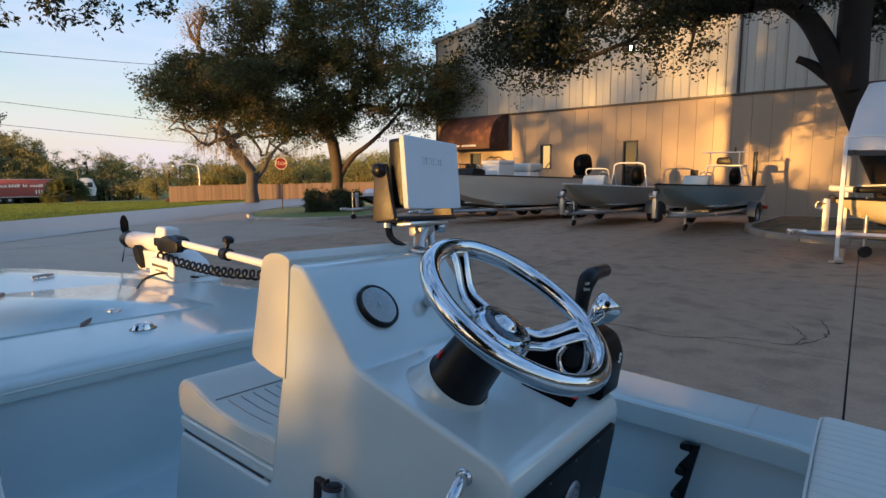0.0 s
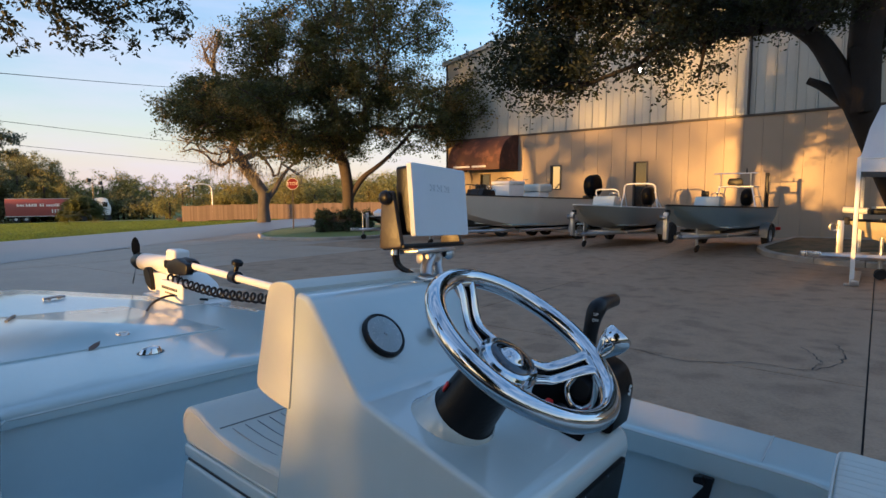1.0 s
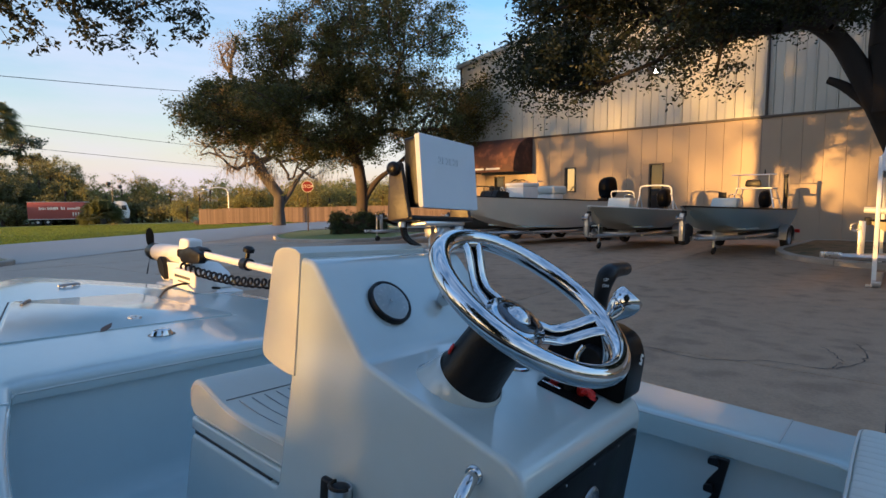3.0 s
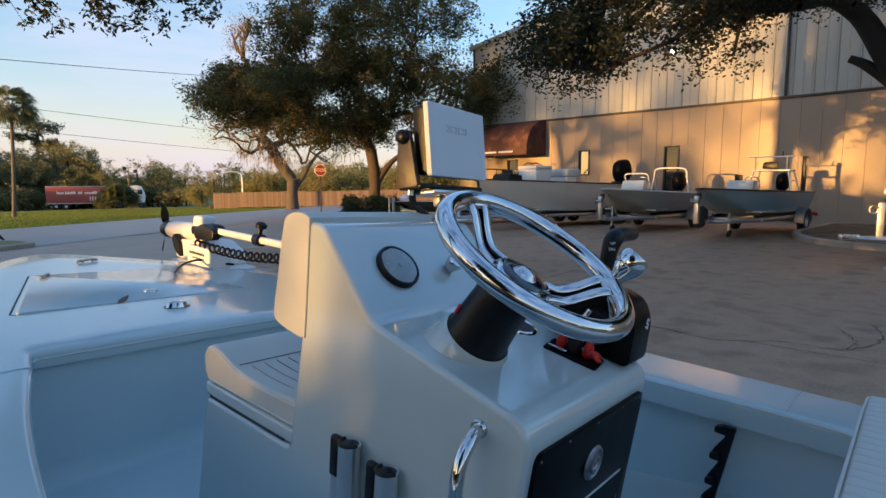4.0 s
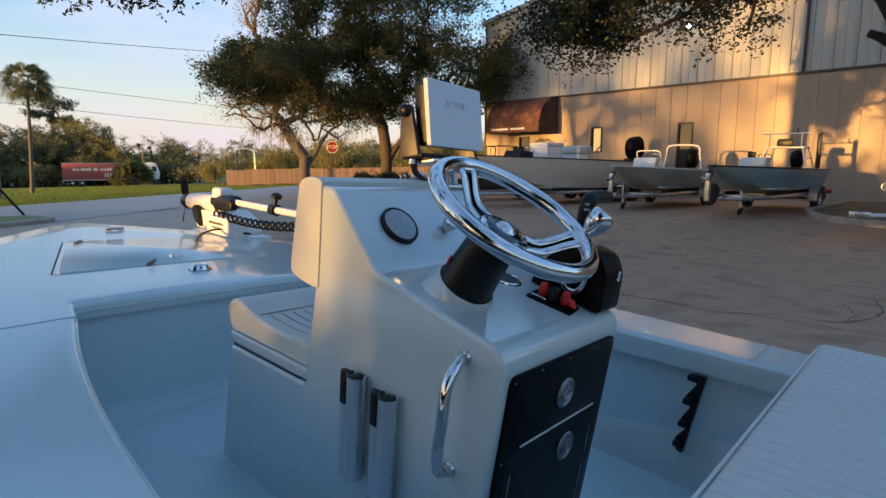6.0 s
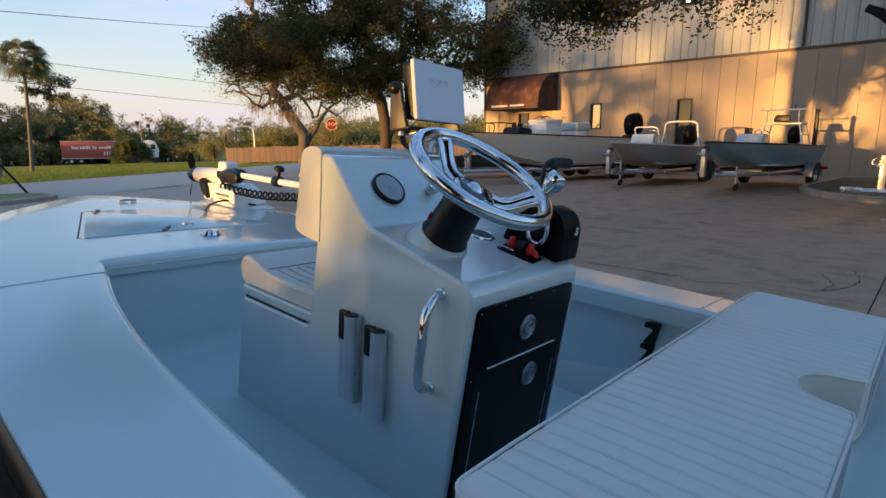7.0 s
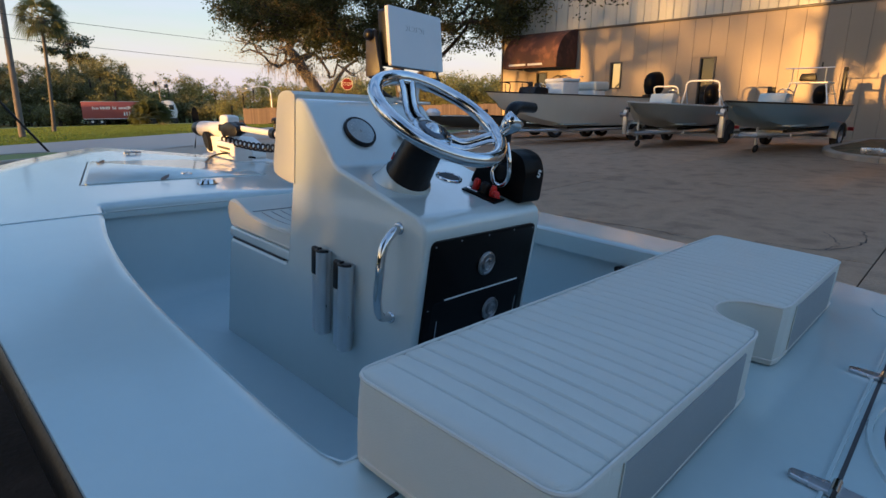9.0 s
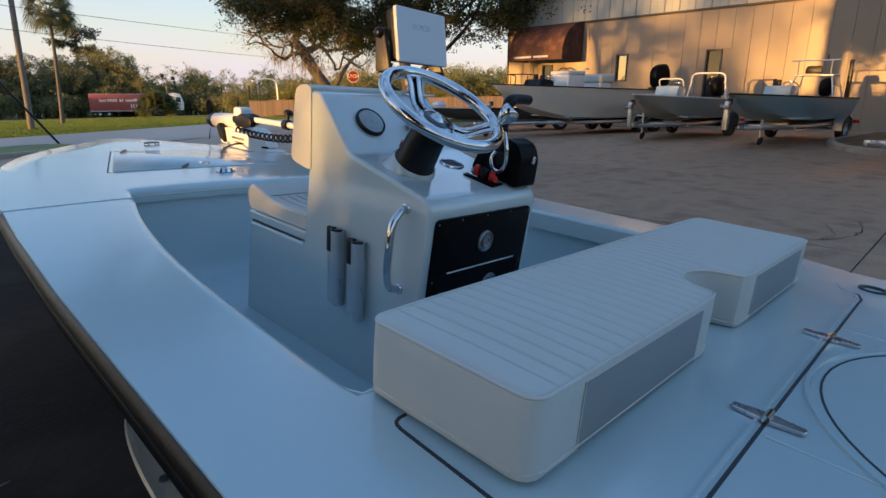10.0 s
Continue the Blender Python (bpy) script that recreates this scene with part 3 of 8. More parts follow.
def deck_outline():
    ys = list(np.linspace(-2.35, 0.3, 12)) + list(np.linspace(0.4, 2.5, 32))
    right = [(interp(y, BEAM_Y, BEAM_X), y) for y in ys]
    left = [(-x, y) for x, y in right[-2::-1]]
    return right + left


def cockpit_outline(grow=0.0):
    left = [(x - grow, y) for x, y in COCK]
    left[0] = (left[0][0], left[0][1] + grow * 0.6)
    left[-1] = (left[-1][0], left[-1][1] - grow * 0.2)
    line = [Vector((x, y)) for x, y in left]
    soft = [tuple(v) for v in spline(line[0:1] + line[1:-1] + line[-1:], 4)]
    pts = soft + [(-x, y) for x, y in reversed(soft)]
    return rounded(pts, 0.05, 5)


def by_angle(outline, centre, n):
    """n points of a star-shaped outline at even angles seen from centre."""
    pts = [Vector(p) - Vector(centre) for p in outline]
    res = []
    for k in range(n):
        a = 2 * math.pi * k / n
        d = Vector((math.cos(a), math.sin(a)))
        best = None
        for i in range(len(pts)):
            p, q = pts[i], pts[(i + 1) % len(pts)]
            e = q - p
            den = d.x * e.y - d.y * e.x
            if abs(den) < 1e-9:
                continue
            t = (p.x * e.y - p.y * e.x) / den
            u = (p.x * d.y - p.y * d.x) / den
            if t > 0 and -1e-6 <= u <= 1 + 1e-6 and (best is None or t > best):
                best = t
        res.append(Vector(centre) + d * best)
    return res


skiff = thing("skiff", BOAT, "white fibreglass skiff with open cockpit and pale decks on a trailer", "boat", base=(0, 0, FLOOR))


def crown(x, y):
    rise = 0.02 * min(1, max(0, (x - 0.3) / 0.4)) * min(1, max(0, (0.9 - y) / 0.5)) * min(1, max(0, (y + 1.3) / 0.3))
    return rise - 0.012 * (x / 0.9) ** 2


def build_hull():
    n, c = 288, (0, -0.1)
    outer, inner = by_angle(deck_outline(), c, n), by_angle(cockpit_outline(), c, n)
    wall_in = by_angle(cockpit_outline(0.035), c, n)
    rings = []
    # outer edge rolls over, deck runs in to the coaming, coaming turns down, liner goes to the floor
    rings.append([Vector((p.x, p.y, -0.045)) for p in outer])
    rings.append([Vector((p.x, p.y, crown(p.x, p.y) - 0.012)) for p in outer])
    for t in (0.02, 0.15, 0.35, 0.6, 0.8, 0.90, 0.955):
        rings.append([Vector((*(o.lerp(i, t)), crown(*(o.lerp(i, t))))) for o, i in zip(outer, inner)])
    for t, drop in ((0.982, 0.002), (0.991, 0.006), (0.997, 0.012)):
        rings.append([Vector((*(o.lerp(i, t)), crown(*i) - drop)) for o, i in zip(outer, inner)])
    rings.append([Vector((i.x, i.y, crown(*i) - 0.019)) for i in inner])
    rings.append([Vector((i.x, i.y, -0.052)) for i in inner])
    rings.append([Vector((w.x, w.y, -0.057)) for w in wall_in])
    part("deck", loft([r + [r[0]] for r in rings]), GEL_DECK, skiff, "pale glossy deck with rounded coaming", angle=50)
    liner = []
    for z, s in ((-0.055, 0.0), (-0.2, 0.012), (-0.33, 0.03), (-0.375, 0.06), (FLOOR, 0.11)):
        liner.append([Vector((w.x * (1 - s), (w.y + 0.1) * (1 - s * 0.7) - 0.1, z)) for w in wall_in])
    liner.append([Vector((0, -0.1, FLOOR)) for _ in wall_in])
    bm = loft([r + [r[0]] for r in liner])
    bmesh.ops.remove_doubles(bm, verts=bm.verts[:], dist=1e-4)
    part("cockpit_liner", bm, GEL_IN, skiff, "pale smooth cockpit liner")
    # hull sides: stations from transom to stem
    st = []
    for y in list(np.linspace(-2.35, 0.3, 8)) + list(np.linspace(0.6, 2.46, 16)):
        b = interp(y, BEAM_Y, BEAM_X)
        t = max(0, (y - 0.3) / 2.2)
        flare = 0.06 + 0.12 * t
        depth = 0.53 - 0.30 * t ** 3
        prof = [(b, -0.05), (b * (0.93 - flare * 0.5), -0.095), (b * (0.80 - flare * 0.5), -0.2), (b * (0.76 - flare), -0.36 + 0.12 * t ** 3), (b * (0.70 - 0.2 * t), -depth + 0.07), (b * 0.45, -depth), (0, -depth - 0.03)]
        st.append([Vector((-x, y, z)) for x, z in prof] + [Vector((x, y, z)) for x, z in prof[-2::-1]])
    part("hull", loft(st, caps=False), GEL, skiff, "white moulded hull sides and bottom")
    part("transom", loft([st[0], [Vector((p.x, p.y, -0.04)) for p in st[0]]]), GEL, skiff)
    # rub rail: black, round the gunwale
    line = [Vector((x * 0.993, y, -0.050)) for x, y in deck_outline()]
    rail_rings = []
    for i, p in enumerate(line):
        a, b = line[max(0, i - 1)], line[min(len(line) - 1, i + 1)]
        d = (b - a).normalized()
        nrm = Vector((d.y, -d.x, 0))
        rail_rings.append([p + nrm * o + Vector((0, 0, z)) for o, z in ((-0.012, 0.030), (0.004, 0.035), (0.012, 0.027), (0.0155, 0.010), (0.009, 0.004), (0.0145, -0.004), (0.013, -0.022), (0.002, -0.030), (-0.012, -0.030))])
    part("rub_rail", loft(rail_rings, closed_ring=True), BLACK, skiff, "black rubber rub rail")


build_hull()


def ribbon(points, width, z_of, material_r, parent, name, label="", height=0.004, closed=False):
    """A thin raised or dark line that lies on the deck."""
    ps = []
    src = [Vector((x, y)) for x, y in points]
    for i, q in enumerate(src):
        if i + 1 < len(src):
            k = max(1, int((src[i + 1] - q).length / 0.04))
            ps += [q.lerp(src[i + 1], j / k) for j in range(k)]
        else:
            ps.append(q)
    rings = []
    k = len(ps)
    for i, p in enumerate(ps):
        a = ps[i - 1] if (i or closed) else p
        b = ps[(i + 1) % k] if (i + 1 < k or closed) else p
        d = (b - a).normalized()
        nn = Vector((-d.y, d.x)) * width / 2
        z = z_of(p.x, p.y)
        rings.append([Vector((p.x - nn.x, p.y - nn.y, z - 0.004)), Vector((p.x - nn.x * 0.6, p.y - nn.y * 0.6, z + height)), Vector((p.x + nn.x * 0.6, p.y + nn.y * 0.6, z + height)), Vector((p.x + nn.x, p.y + nn.y, z - 0.004))])
    if closed:
        rings.append(rings[0])
    return part(name, loft(rings), material_r, parent, label)


def build_deck_details():
    # fore hatch: a tapered lid with a dark gasket line
    out = rounded([(-0.40, 1.19), (0.40, 1.19), (0.27, 1.80), (-0.20, 1.84)], 0.02, 4)
    lid = prism([(x, y) for x, y in out], -0.006, 0.0035, "z", r=0.0015, seg=2)
    hatch = part("fore_hatch", lid, GEL_DECK, skiff, "pale hatch lid on the fore deck")
    ribbon([(-0.40, 1.185), (-0.412, 1.20), (-0.21, 1.85)], 0.009, crown, GASKET, skiff, "hatch_gasket", height=0.001)
    ribbon([(-0.38, 1.18), (0.41, 1.18), (0.28, 1.81), (-0.20, 1.85)], 0.006, crown, GEL_DECK, skiff, "hatch_gasket", height=0.001)
    for x, y in ((0.06, 1.315),):
        part("latch", lathe([(0, 0.0), (0.026, 0.0), (0.024, 0.006), (0.012, 0.007), (0.011, 0.003), (0, 0.003)], 20, Matrix.Translation((x, y, 0.003))), STEEL, hatch, "steel ring latch")
    # moulded seams over the gunwales
    ribbon([(-0.915, 0.632), (-0.49, 0.642)], 0.008, crown, GEL_IN, skiff, "deck_seam", height=0.002)
    ribbon([(0.915, -0.755), (0.685, -0.755)], 0.008, crown, GEL, skiff, "deck_seam", height=0.003)
    # bead along the cockpit edge
    bead = [Vector((i.x, i.y, crown(i.x, i.y) - 0.008 - 0.018 * min(1, max(0, (i.y - 0.6) / 0.12)))) for i in by_angle(cockpit_outline(0.004), (0, -0.1), 200)]
    part("coaming_bead", tube(bead, 0.0045, 6, closed=True), GEL, skiff, "white bead along the cockpit edge")
    # aft hatch: dark drain gutter across the deck, lid seams, hinges
    gut = [(-0.86, -1.362), (0.60, -1.357), (0.645, -1.345), (0.66, -1.315), (0.70, -1.30)]
    ribbon(gut, 0.008, crown, GASKET, skiff, "drain_gutter", "dark gasket in the deck gutter", height=0.0015)
    ribbon([(x, y + 0.012) for x, y in gut], 0.008, crown, GEL_DECK, skiff, "gutter_lip", height=0.004)
    ribbon([(-0.30, -1.37), (-0.31, -2.2)], 0.006, crown, GEL_IN, skiff, "lid_seam", height=0.0015)
    ribbon([(0.30, -1.37), (0.31, -2.2)], 0.006, crown, GEL_IN, skiff, "lid_seam", height=0.0015)
    ell = [(0.385 * math.cos(a), -1.80 + 0.412 * math.sin(a)) for a in np.linspace(0, 2 * math.pi, 64, endpoint=False)]
    ribbon(ell, 0.006, crown, GASKET, skiff, "round_hatch_gasket", height=0.001, closed=True)
    ribbon([(x * 1.05, -1.80 + (y + 1.8) * 1.05) for x, y in ell], 0.012, crown, GEL_DECK, skiff, "round_hatch_rim", height=0.005, closed=True)
    # outline of the hatch under the bench cushion
    ribbon([(-0.655, -0.992), (-0.668, -0.992), (-0.677, -0.996), (-0.682, -1.004), (-0.684, -1.015), (-0.695, -1.19), (-0.702, -1.34)], 0.008, crown, GASKET, skiff, "lid_gutter", height=0.0015)
    for x in (-0.252, 0.200):
        strap = bmesh.new()
        for s in (1, -1):
            pts = rounded([(x - 0.014, -1.360), (x + 0.014, -1.360), (x + 0.008, -1.360 + s * 0.052), (x - 0.008, -1.360 + s * 0.052)], 0.005, 3)
            prism(pts, 0.0, 0.007, "z", r=0.0015, seg=1, bm=strap)
        hinge = part("hinge", strap, STEEL, skiff, "polished steel strap hinge")
        part("hinge_pin", tube([(x - 0.016, -1.360, 0.008), (x + 0.016, -1.360, 0.008)], 0.006, 10), CHROME, hinge)
    part("cup_drain", lathe([(0, -0.002), (0.022, -0.002), (0.026, 0.004), (0.034, 0.004), (0.036, 0.0)], 24, Matrix.Translation((0.735, -1.365, -0.006))), GASKET, skiff, "dark round deck drain")
    # fore deck fittings
    v = part("pop_up_light", lathe([(0, 0.022), (0.014, 0.022), (0.03, 0.018), (0.036, 0.008), (0.04, 0.0)], 28, Matrix.Translation((0.038, 1.036, -0.001)) @ Matrix.Diagonal((1, 0.62, 1, 1))), CHROME, skiff, "chrome deck light")
    part("lens", lathe([(0.041, 0.0), (0.046, 0.002), (0.046, -0.002)], 28, Matrix.Translation((0.038, 1.036, 0.0)) @ Matrix.Diagonal((1, 0.62, 1, 1))), BLACK, v)
    for x, y, a in ((0.09, 2.12, 15), (-0.17, 1.78, 60)):
        m = Matrix.Translation((x, y, 0.0)) @ Matrix.Rotation(radians(a), 4, "Z")
        cl = bmesh.new()
        tube([m @ Vector(p) for p in spline([(-0.050, 0, 0.007), (-0.02, 0, 0.010), (0.02, 0, 0.010), (0.050, 0, 0.007)], 5)], 0.006, 8, bm=cl)
        for xx in (-0.022, 0.022):
            tube([m @ Vector((xx, 0, -0.002)), m @ Vector((xx, 0, 0.009))], 0.007, 8, bm=cl)
        part("cleat", cl, LATCH_STEEL, skiff, "low stainless cleat")
    part("side_fitting", lathe([(0, 0.012), (0.012, 0.012), (0.018, 0.006), (0.02, 0)], 18, axis_pose((-0.605, 0.12, -0.10), (1, 0, 0.1))), CHROME, skiff)


build_deck_details()
BASE_SEAT = (0, -1.04, 0)


def pleated_cushion():
    th = thing("bench_cushion", BOAT, "long white pleated vinyl bench cushion on the aft deck", "cushion", base=BASE_SEAT)
    x0, x1, yf, ya, top, r = -0.66, 0.624, -0.905, -1.208, 0.126, 0.010

    def aft(x):
        """The aft edge, with a rounded bay in the middle."""
        d = abs(x - 0.004)
        if d < 0.078:
            return ya + 0.006 + 0.088 * math.sqrt(max(0, 1 - (d / 0.078) ** 2)) ** 0.8
        if d < 0.115:
            return ya + 0.006 * (0.5 + 0.5 * math.cos(math.pi * (d - 0.078) / 0.037))
        return ya
    xs = sorted(set([x0, x0 + 0.006, x0 + 0.02] + [x for k in range(1, 39) for x in (x0 + 0.0327 * (k + 0.5) + o for o in (-0.0105, -0.0055, -0.003, -0.0012, 0.0012, 0.003, 0.0055, 0.0105, 0.016)) if x0 + 0.03 < x < x1 - 0.03] + [x1 - 0.02, x1 - 0.006, x1]))
    ts = [0, 0.02, 0.06, 0.1, 0.14, 0.3, 0.5, 0.7, 0.84, 0.9, 0.94, 0.98, 1.0]
    rows = []
    for x in xs:
        row = []
        ex = min(x - x0, x1 - x)
        for t in ts:
            y = yf + (aft(x) - yf) * t
            ey = min(t, 1 - t) * abs(aft(x) - yf)
            e = min(ex, ey)
            drop = r * (1 - math.sqrt(max(0, 1 - (1 - min(e / r, 1)) ** 2)))
            rib = 0.0
            if 0.015 < t < 0.985 and ex > 0.05:
                ph = (x - x0) / 0.0327
                d = abs((ph % 1) - 0.5) * 0.0327
                rib = -0.0025 * max(0, min(1, (0.0030 - d) / 0.0020)) + 0.0008 * math.sin(math.pi * min(1, d / 0.01635) / 2) - 0.0008
            puff = 0.004 * math.sin(math.pi * t) * min(1, ex / 0.1)
            wob = 0.0012 * noise.noise((x * 9, y * 9, 0))
            row.append(Vector((x, y, top - drop + rib + puff + wob - 0.006)))
        rows.append(row)
    bm = bmesh.new()
    vs = [[bm.verts.new(p) for p in row] for row in rows]
    for a, b in zip(vs, vs[1:]):
        for j in range(len(ts) - 1):
            bm.faces.new((a[j], a[j + 1], b[j + 1], b[j]))
    # sides
    border = [vs[i][0] for i in range(len(xs))] + [vs[-1][j] for j in range(1, len(ts))] + [vs[i][-1] for i in range(len(xs) - 2, -1, -1)] + [vs[0][j] for j in range(len(ts) - 2, 0, -1)]
    prev = border
    for z in (0.085, 0.04, 0.006, 0.003):
        bulge = 0.003 * math.sin(math.pi * z / 0.12)
        ring = []
        for v in border:
            ring.append(bm.verts.new((v.co.x + (bulge if v.co.x > 0.5 else -bulge if v.co.x < -0.5 else 0), v.co.y, z)))
        for i in range(len(border)):
            k = (i + 1) % len(border)
            bm.faces.new((prev[i], prev[k], ring[k], ring[i]))
        prev = ring
    bm.faces.new(prev)
    rc = 0.028
    for v in bm.verts:
        for cx, sx in ((x0, 1), (x1, -1)):
            for cy, sy in ((yf, -1), (ya, 1)):
                u, w = 1 - (v.co.x - cx) * sx / rc, 1 - (v.co.y - cy) * sy / rc
                if 0 < u <= 1.2 and 0 < w <= 1.2:
                    un, wn_ = u * math.sqrt(max(0, 1 - min(w, 1) ** 2 / 2)), w * math.sqrt(max(0, 1 - min(u, 1) ** 2 / 2))
                    v.co.x, v.co.y = cx + sx * rc * (1 - un), cy + sy * rc * (1 - wn_)
    part("pad", bm, VINYL, th, "white vinyl pleated across its width", angle=60)
    # grey panels let into the aft face
    for a, b in ((-0.550, -0.150), (0.166, 0.548)):
        part("grey_panel", box(a, b, ya - 0.0022, ya + 0.004, 0.004, 0.103, r=0.0016), VINYL_GREY, th, "blue-grey vinyl side panel")
        part("panel_seam", tube([(a - 0.001, ya - 0.0012, 0.003), (a - 0.001, ya - 0.0012, 0.106)], 0.0012, 6), VINYL, th)
    # piping along the top edge
    edge = [(x, yf - 0.002 + 0.004) for x in np.linspace(x0 + 0.02, x1 - 0.02, 12)]
    def turn(cx, cy, a0):
        return [(cx + 0.027 * math.cos(radians(a)), cy + 0.027 * math.sin(radians(a))) for a in range(a0, a0 - 91, -15)]
    line = turn(x0 + 0.028, yf - 0.028, 180) + edge[1:-1] + turn(x1 - 0.028, yf - 0.028, 90) + turn(x1 - 0.028, ya + 0.028, 0)
    xa = [x for x in np.linspace(x1 - 0.03, x0 + 0.03, 90)]
    line += [(x, aft(x) + 0.001) for x in xa] + turn(x0 + 0.028, ya + 0.028, -90)
    low = [(x0 - 0.001, yf - 0.03), (x0 + 0.008, yf - 0.008)] + [(x1 - 0.008, yf - 0.008), (x1 + 0.001, yf - 0.03), (x1 + 0.001, ya + 0.03), (x1 - 0.008, ya + 0.008)] + [(x, aft(x) - 0.001) for x in xa] + [(x0 + 0.008, ya + 0.008), (x0 - 0.001, ya + 0.03)]
    part("lower_piping", tube([(x, y, 0.012) for x, y in low], 0.002, 6, closed=True), PIPING, th)
    part("piping", tube([(x, y, top - 0.010) for x, y in line], 0.0026, 6, closed=True), PIPING, th, "white piping round the top edge")
    part("base_board", box(x0 + 0.03, x1 - 0.03, yf - 0.03, ya + 0.12, 0.0005, 0.0028), GEL, th, smooth=False)


pleated_cushion()
# ---------------------------------------------------------------- console
def build_console():
    con = thing("console", BOAT, "white moulded steering console with a black hatch, on the cockpit sole", "console", base=(0, -0.2, FLOOR))
    # one moulding: aft face, tray, sloping dash, and the low seat box in front
    prof = [(0.372, FLOOR - 0.02), (-0.523, FLOOR - 0.02), (-0.575, 0.150), (-0.568, 0.172), (-0.545, 0.187), (-0.255, 0.256), (-0.238, 0.266), (-0.112, 0.400), (-0.095, 0.413), (-0.06, 0.416), (-0.047, 0.40), (-0.047, 0.19), (-0.020, -0.053), (0.330, -0.053)]
    soft = rounded(prof, 0.016, 3)
    bm = prism(soft, -0.21, 0.226, "x")
    long_edges = [e for e in bm.edges if abs(e.verts[0].co.x - e.verts[1].co.x) < 1e-6]
    bmesh.ops.bevel(bm, geom=long_edges, offset=0.015, segments=4, profile=0.55, affect="EDGES", clamp_overlap=True)
    weighted(part("body", bm, GEL, con, "glossy white fibreglass body and seat box", angle=60))
    part("lid_gap", box(-0.2035, 0.215, 0.012, 0.322, -0.054, -0.044), GASKET, con, smooth=False)
    part("seat_lid", box(-0.2085, 0.222, -0.032, 0.334, -0.046, -0.014, r=0.007, seg=3), GEL, con)
    # seat cushion with a raised front roll
    sp = [(-0.034, -0.013), (0.15, -0.014), (0.310, -0.013), (0.335, 0.000), (0.349, 0.030), (0.345, 0.058), (0.328, 0.075), (0.305, 0.079), (0.272, 0.073), (0.238, 0.062), (0.19, 0.049), (0.12, 0.044), (0.05, 0.044), (-0.01, 0.048), (-0.036, 0.040), (-0.040, 0.012)]
    sp = [tuple(v) for v in spline([Vector(p) for p in sp], 3, closed=True)]
    cb = prism(sp, -0.207, 0.207, "x")
    rim = [e for e in cb.edges if abs(e.verts[0].co.x - e.verts[1].co.x) < 1e-6]
    bmesh.ops.bevel(cb, geom=rim, offset=0.010, segments=3, profile=0.5, affect="EDGES", clamp_overlap=True)
    seat = weighted(part("seat_cushion", cb, VINYL, con, "white vinyl seat cushion with a front roll", angle=60))
    for x in np.linspace(-0.165, 0.165, 11):
        part("pleat_seam", tube([(x, y, z) for y, z in ((-0.03, 0.0445), (0.05, 0.0442), (0.12, 0.0442), (0.20, 0.0512))], 0.0013, 5), VINYL_GREY, seat)
    part("seat_piping", tube(spline([(-0.206, -0.03, 0.036), (-0.2065, 0.05, 0.034), (-0.2065, 0.15, 0.037), (-0.2065, 0.22, 0.050), (-0.2065, 0.285, 0.068), (-0.2065, 0.318, 0.066), (-0.2065, 0.336, 0.045), (-0.2065, 0.336, 0.010)], 5), 0.0022, 6), PIPING, seat)
    part("lower_seat_piping", tube([(-0.2065, -0.03, -0.004), (-0.2065, 0.15, -0.005), (-0.2065, 0.315, -0.004)], 0.0020, 6), PIPING, seat)
    part("cross_seam", tube([(-0.19, 0.212, 0.0545), (0.19, 0.212, 0.0545)], 0.0018, 6), VINYL_GREY, seat)
    # padded backrest round the front of the console
    bp = [(-0.066, 0.400), (-0.062, 0.424), (-0.034, 0.431), (0.002, 0.424), (0.019, 0.400), (0.033, 0.30), (0.043, 0.225), (0.032, 0.202), (-0.02, 0.190), (-0.058, 0.188), (-0.064, 0.21)]
    bp = [tuple(v) for v in spline([Vector(p) for p in bp], 3, closed=True)]
    bb = prism(bp, -0.214, 0.214, "x")
    rim = [e for e in bb.edges if abs(e.verts[0].co.x - e.verts[1].co.x) < 1e-6]
    bmesh.ops.bevel(bb, geom=rim, offset=0.026, segments=5, profile=0.5, affect="EDGES", clamp_overlap=True)
    back = weighted(part("backrest", bb, VINYL, con, "cream vinyl padded backrest", angle=60))
    # black hatch in the aft face
    face = Matrix.Translation((0.005, -0.5745, 0.148)) @ Matrix.Rotation(math.atan2(0.050, 0.544), 4, "X")   # z up the leaning face, -y outwards

    def on_face(bm_in):
        return moved(bm_in, face)
    panel = prism(rounded([(-0.195, -0.50), (0.195, -0.50), (0.195, -0.012), (-0.195, -0.012)], 0.018, 4), -0.007, 0.004, "y", r=0.002, seg=2)
    hatch = part("hatch_panel", on_face(panel), BLACK_GLOSS, con, "glossy black two-drawer hatch panel")
    part("drawer_front", on_face(prism(rounded([(-0.172, -0.485), (0.172, -0.485), (0.172, -0.166), (-0.172, -0.166)], 0.012, 4), -0.0076, -0.006, "y", r=0.0005, seg=1)), BLACK_GLOSS, hatch)
    for x in (-0.150, 0.158):
        part("drawer_edge", on_face(box(x - 0.0011, x + 0.0011, -0.0085, -0.0068, -0.47, -0.215)), STEEL, hatch, "thin dull metal edge", smooth=False)
    for lx, z in ((0.004, -0.0935), (0.050, -0.228)):
        lt = lathe([(0.0, 0.002), (0.012, 0.002), (0.014, 0.005), (0.017, 0.005), (0.018, 0.0015), (0.024, 0.0015), (0.026, 0.0055), (0.0295, 0.004), (0.031, 0.0)], 32, Matrix.Translation((lx, -0.0085, z)) @ Matrix.Rotation(radians(90), 4, "X"))
        tube([(lx + 0.014 * math.cos(a), -0.0135, z - 0.002 + 0.014 * math.sin(a)) for a in np.linspace(0.4, math.pi * 2 - 1.2, 14)], 0.003, 6, bm=lt)
        part("latch", on_face(lt), LATCH_STEEL, hatch, "round stainless flush latch")
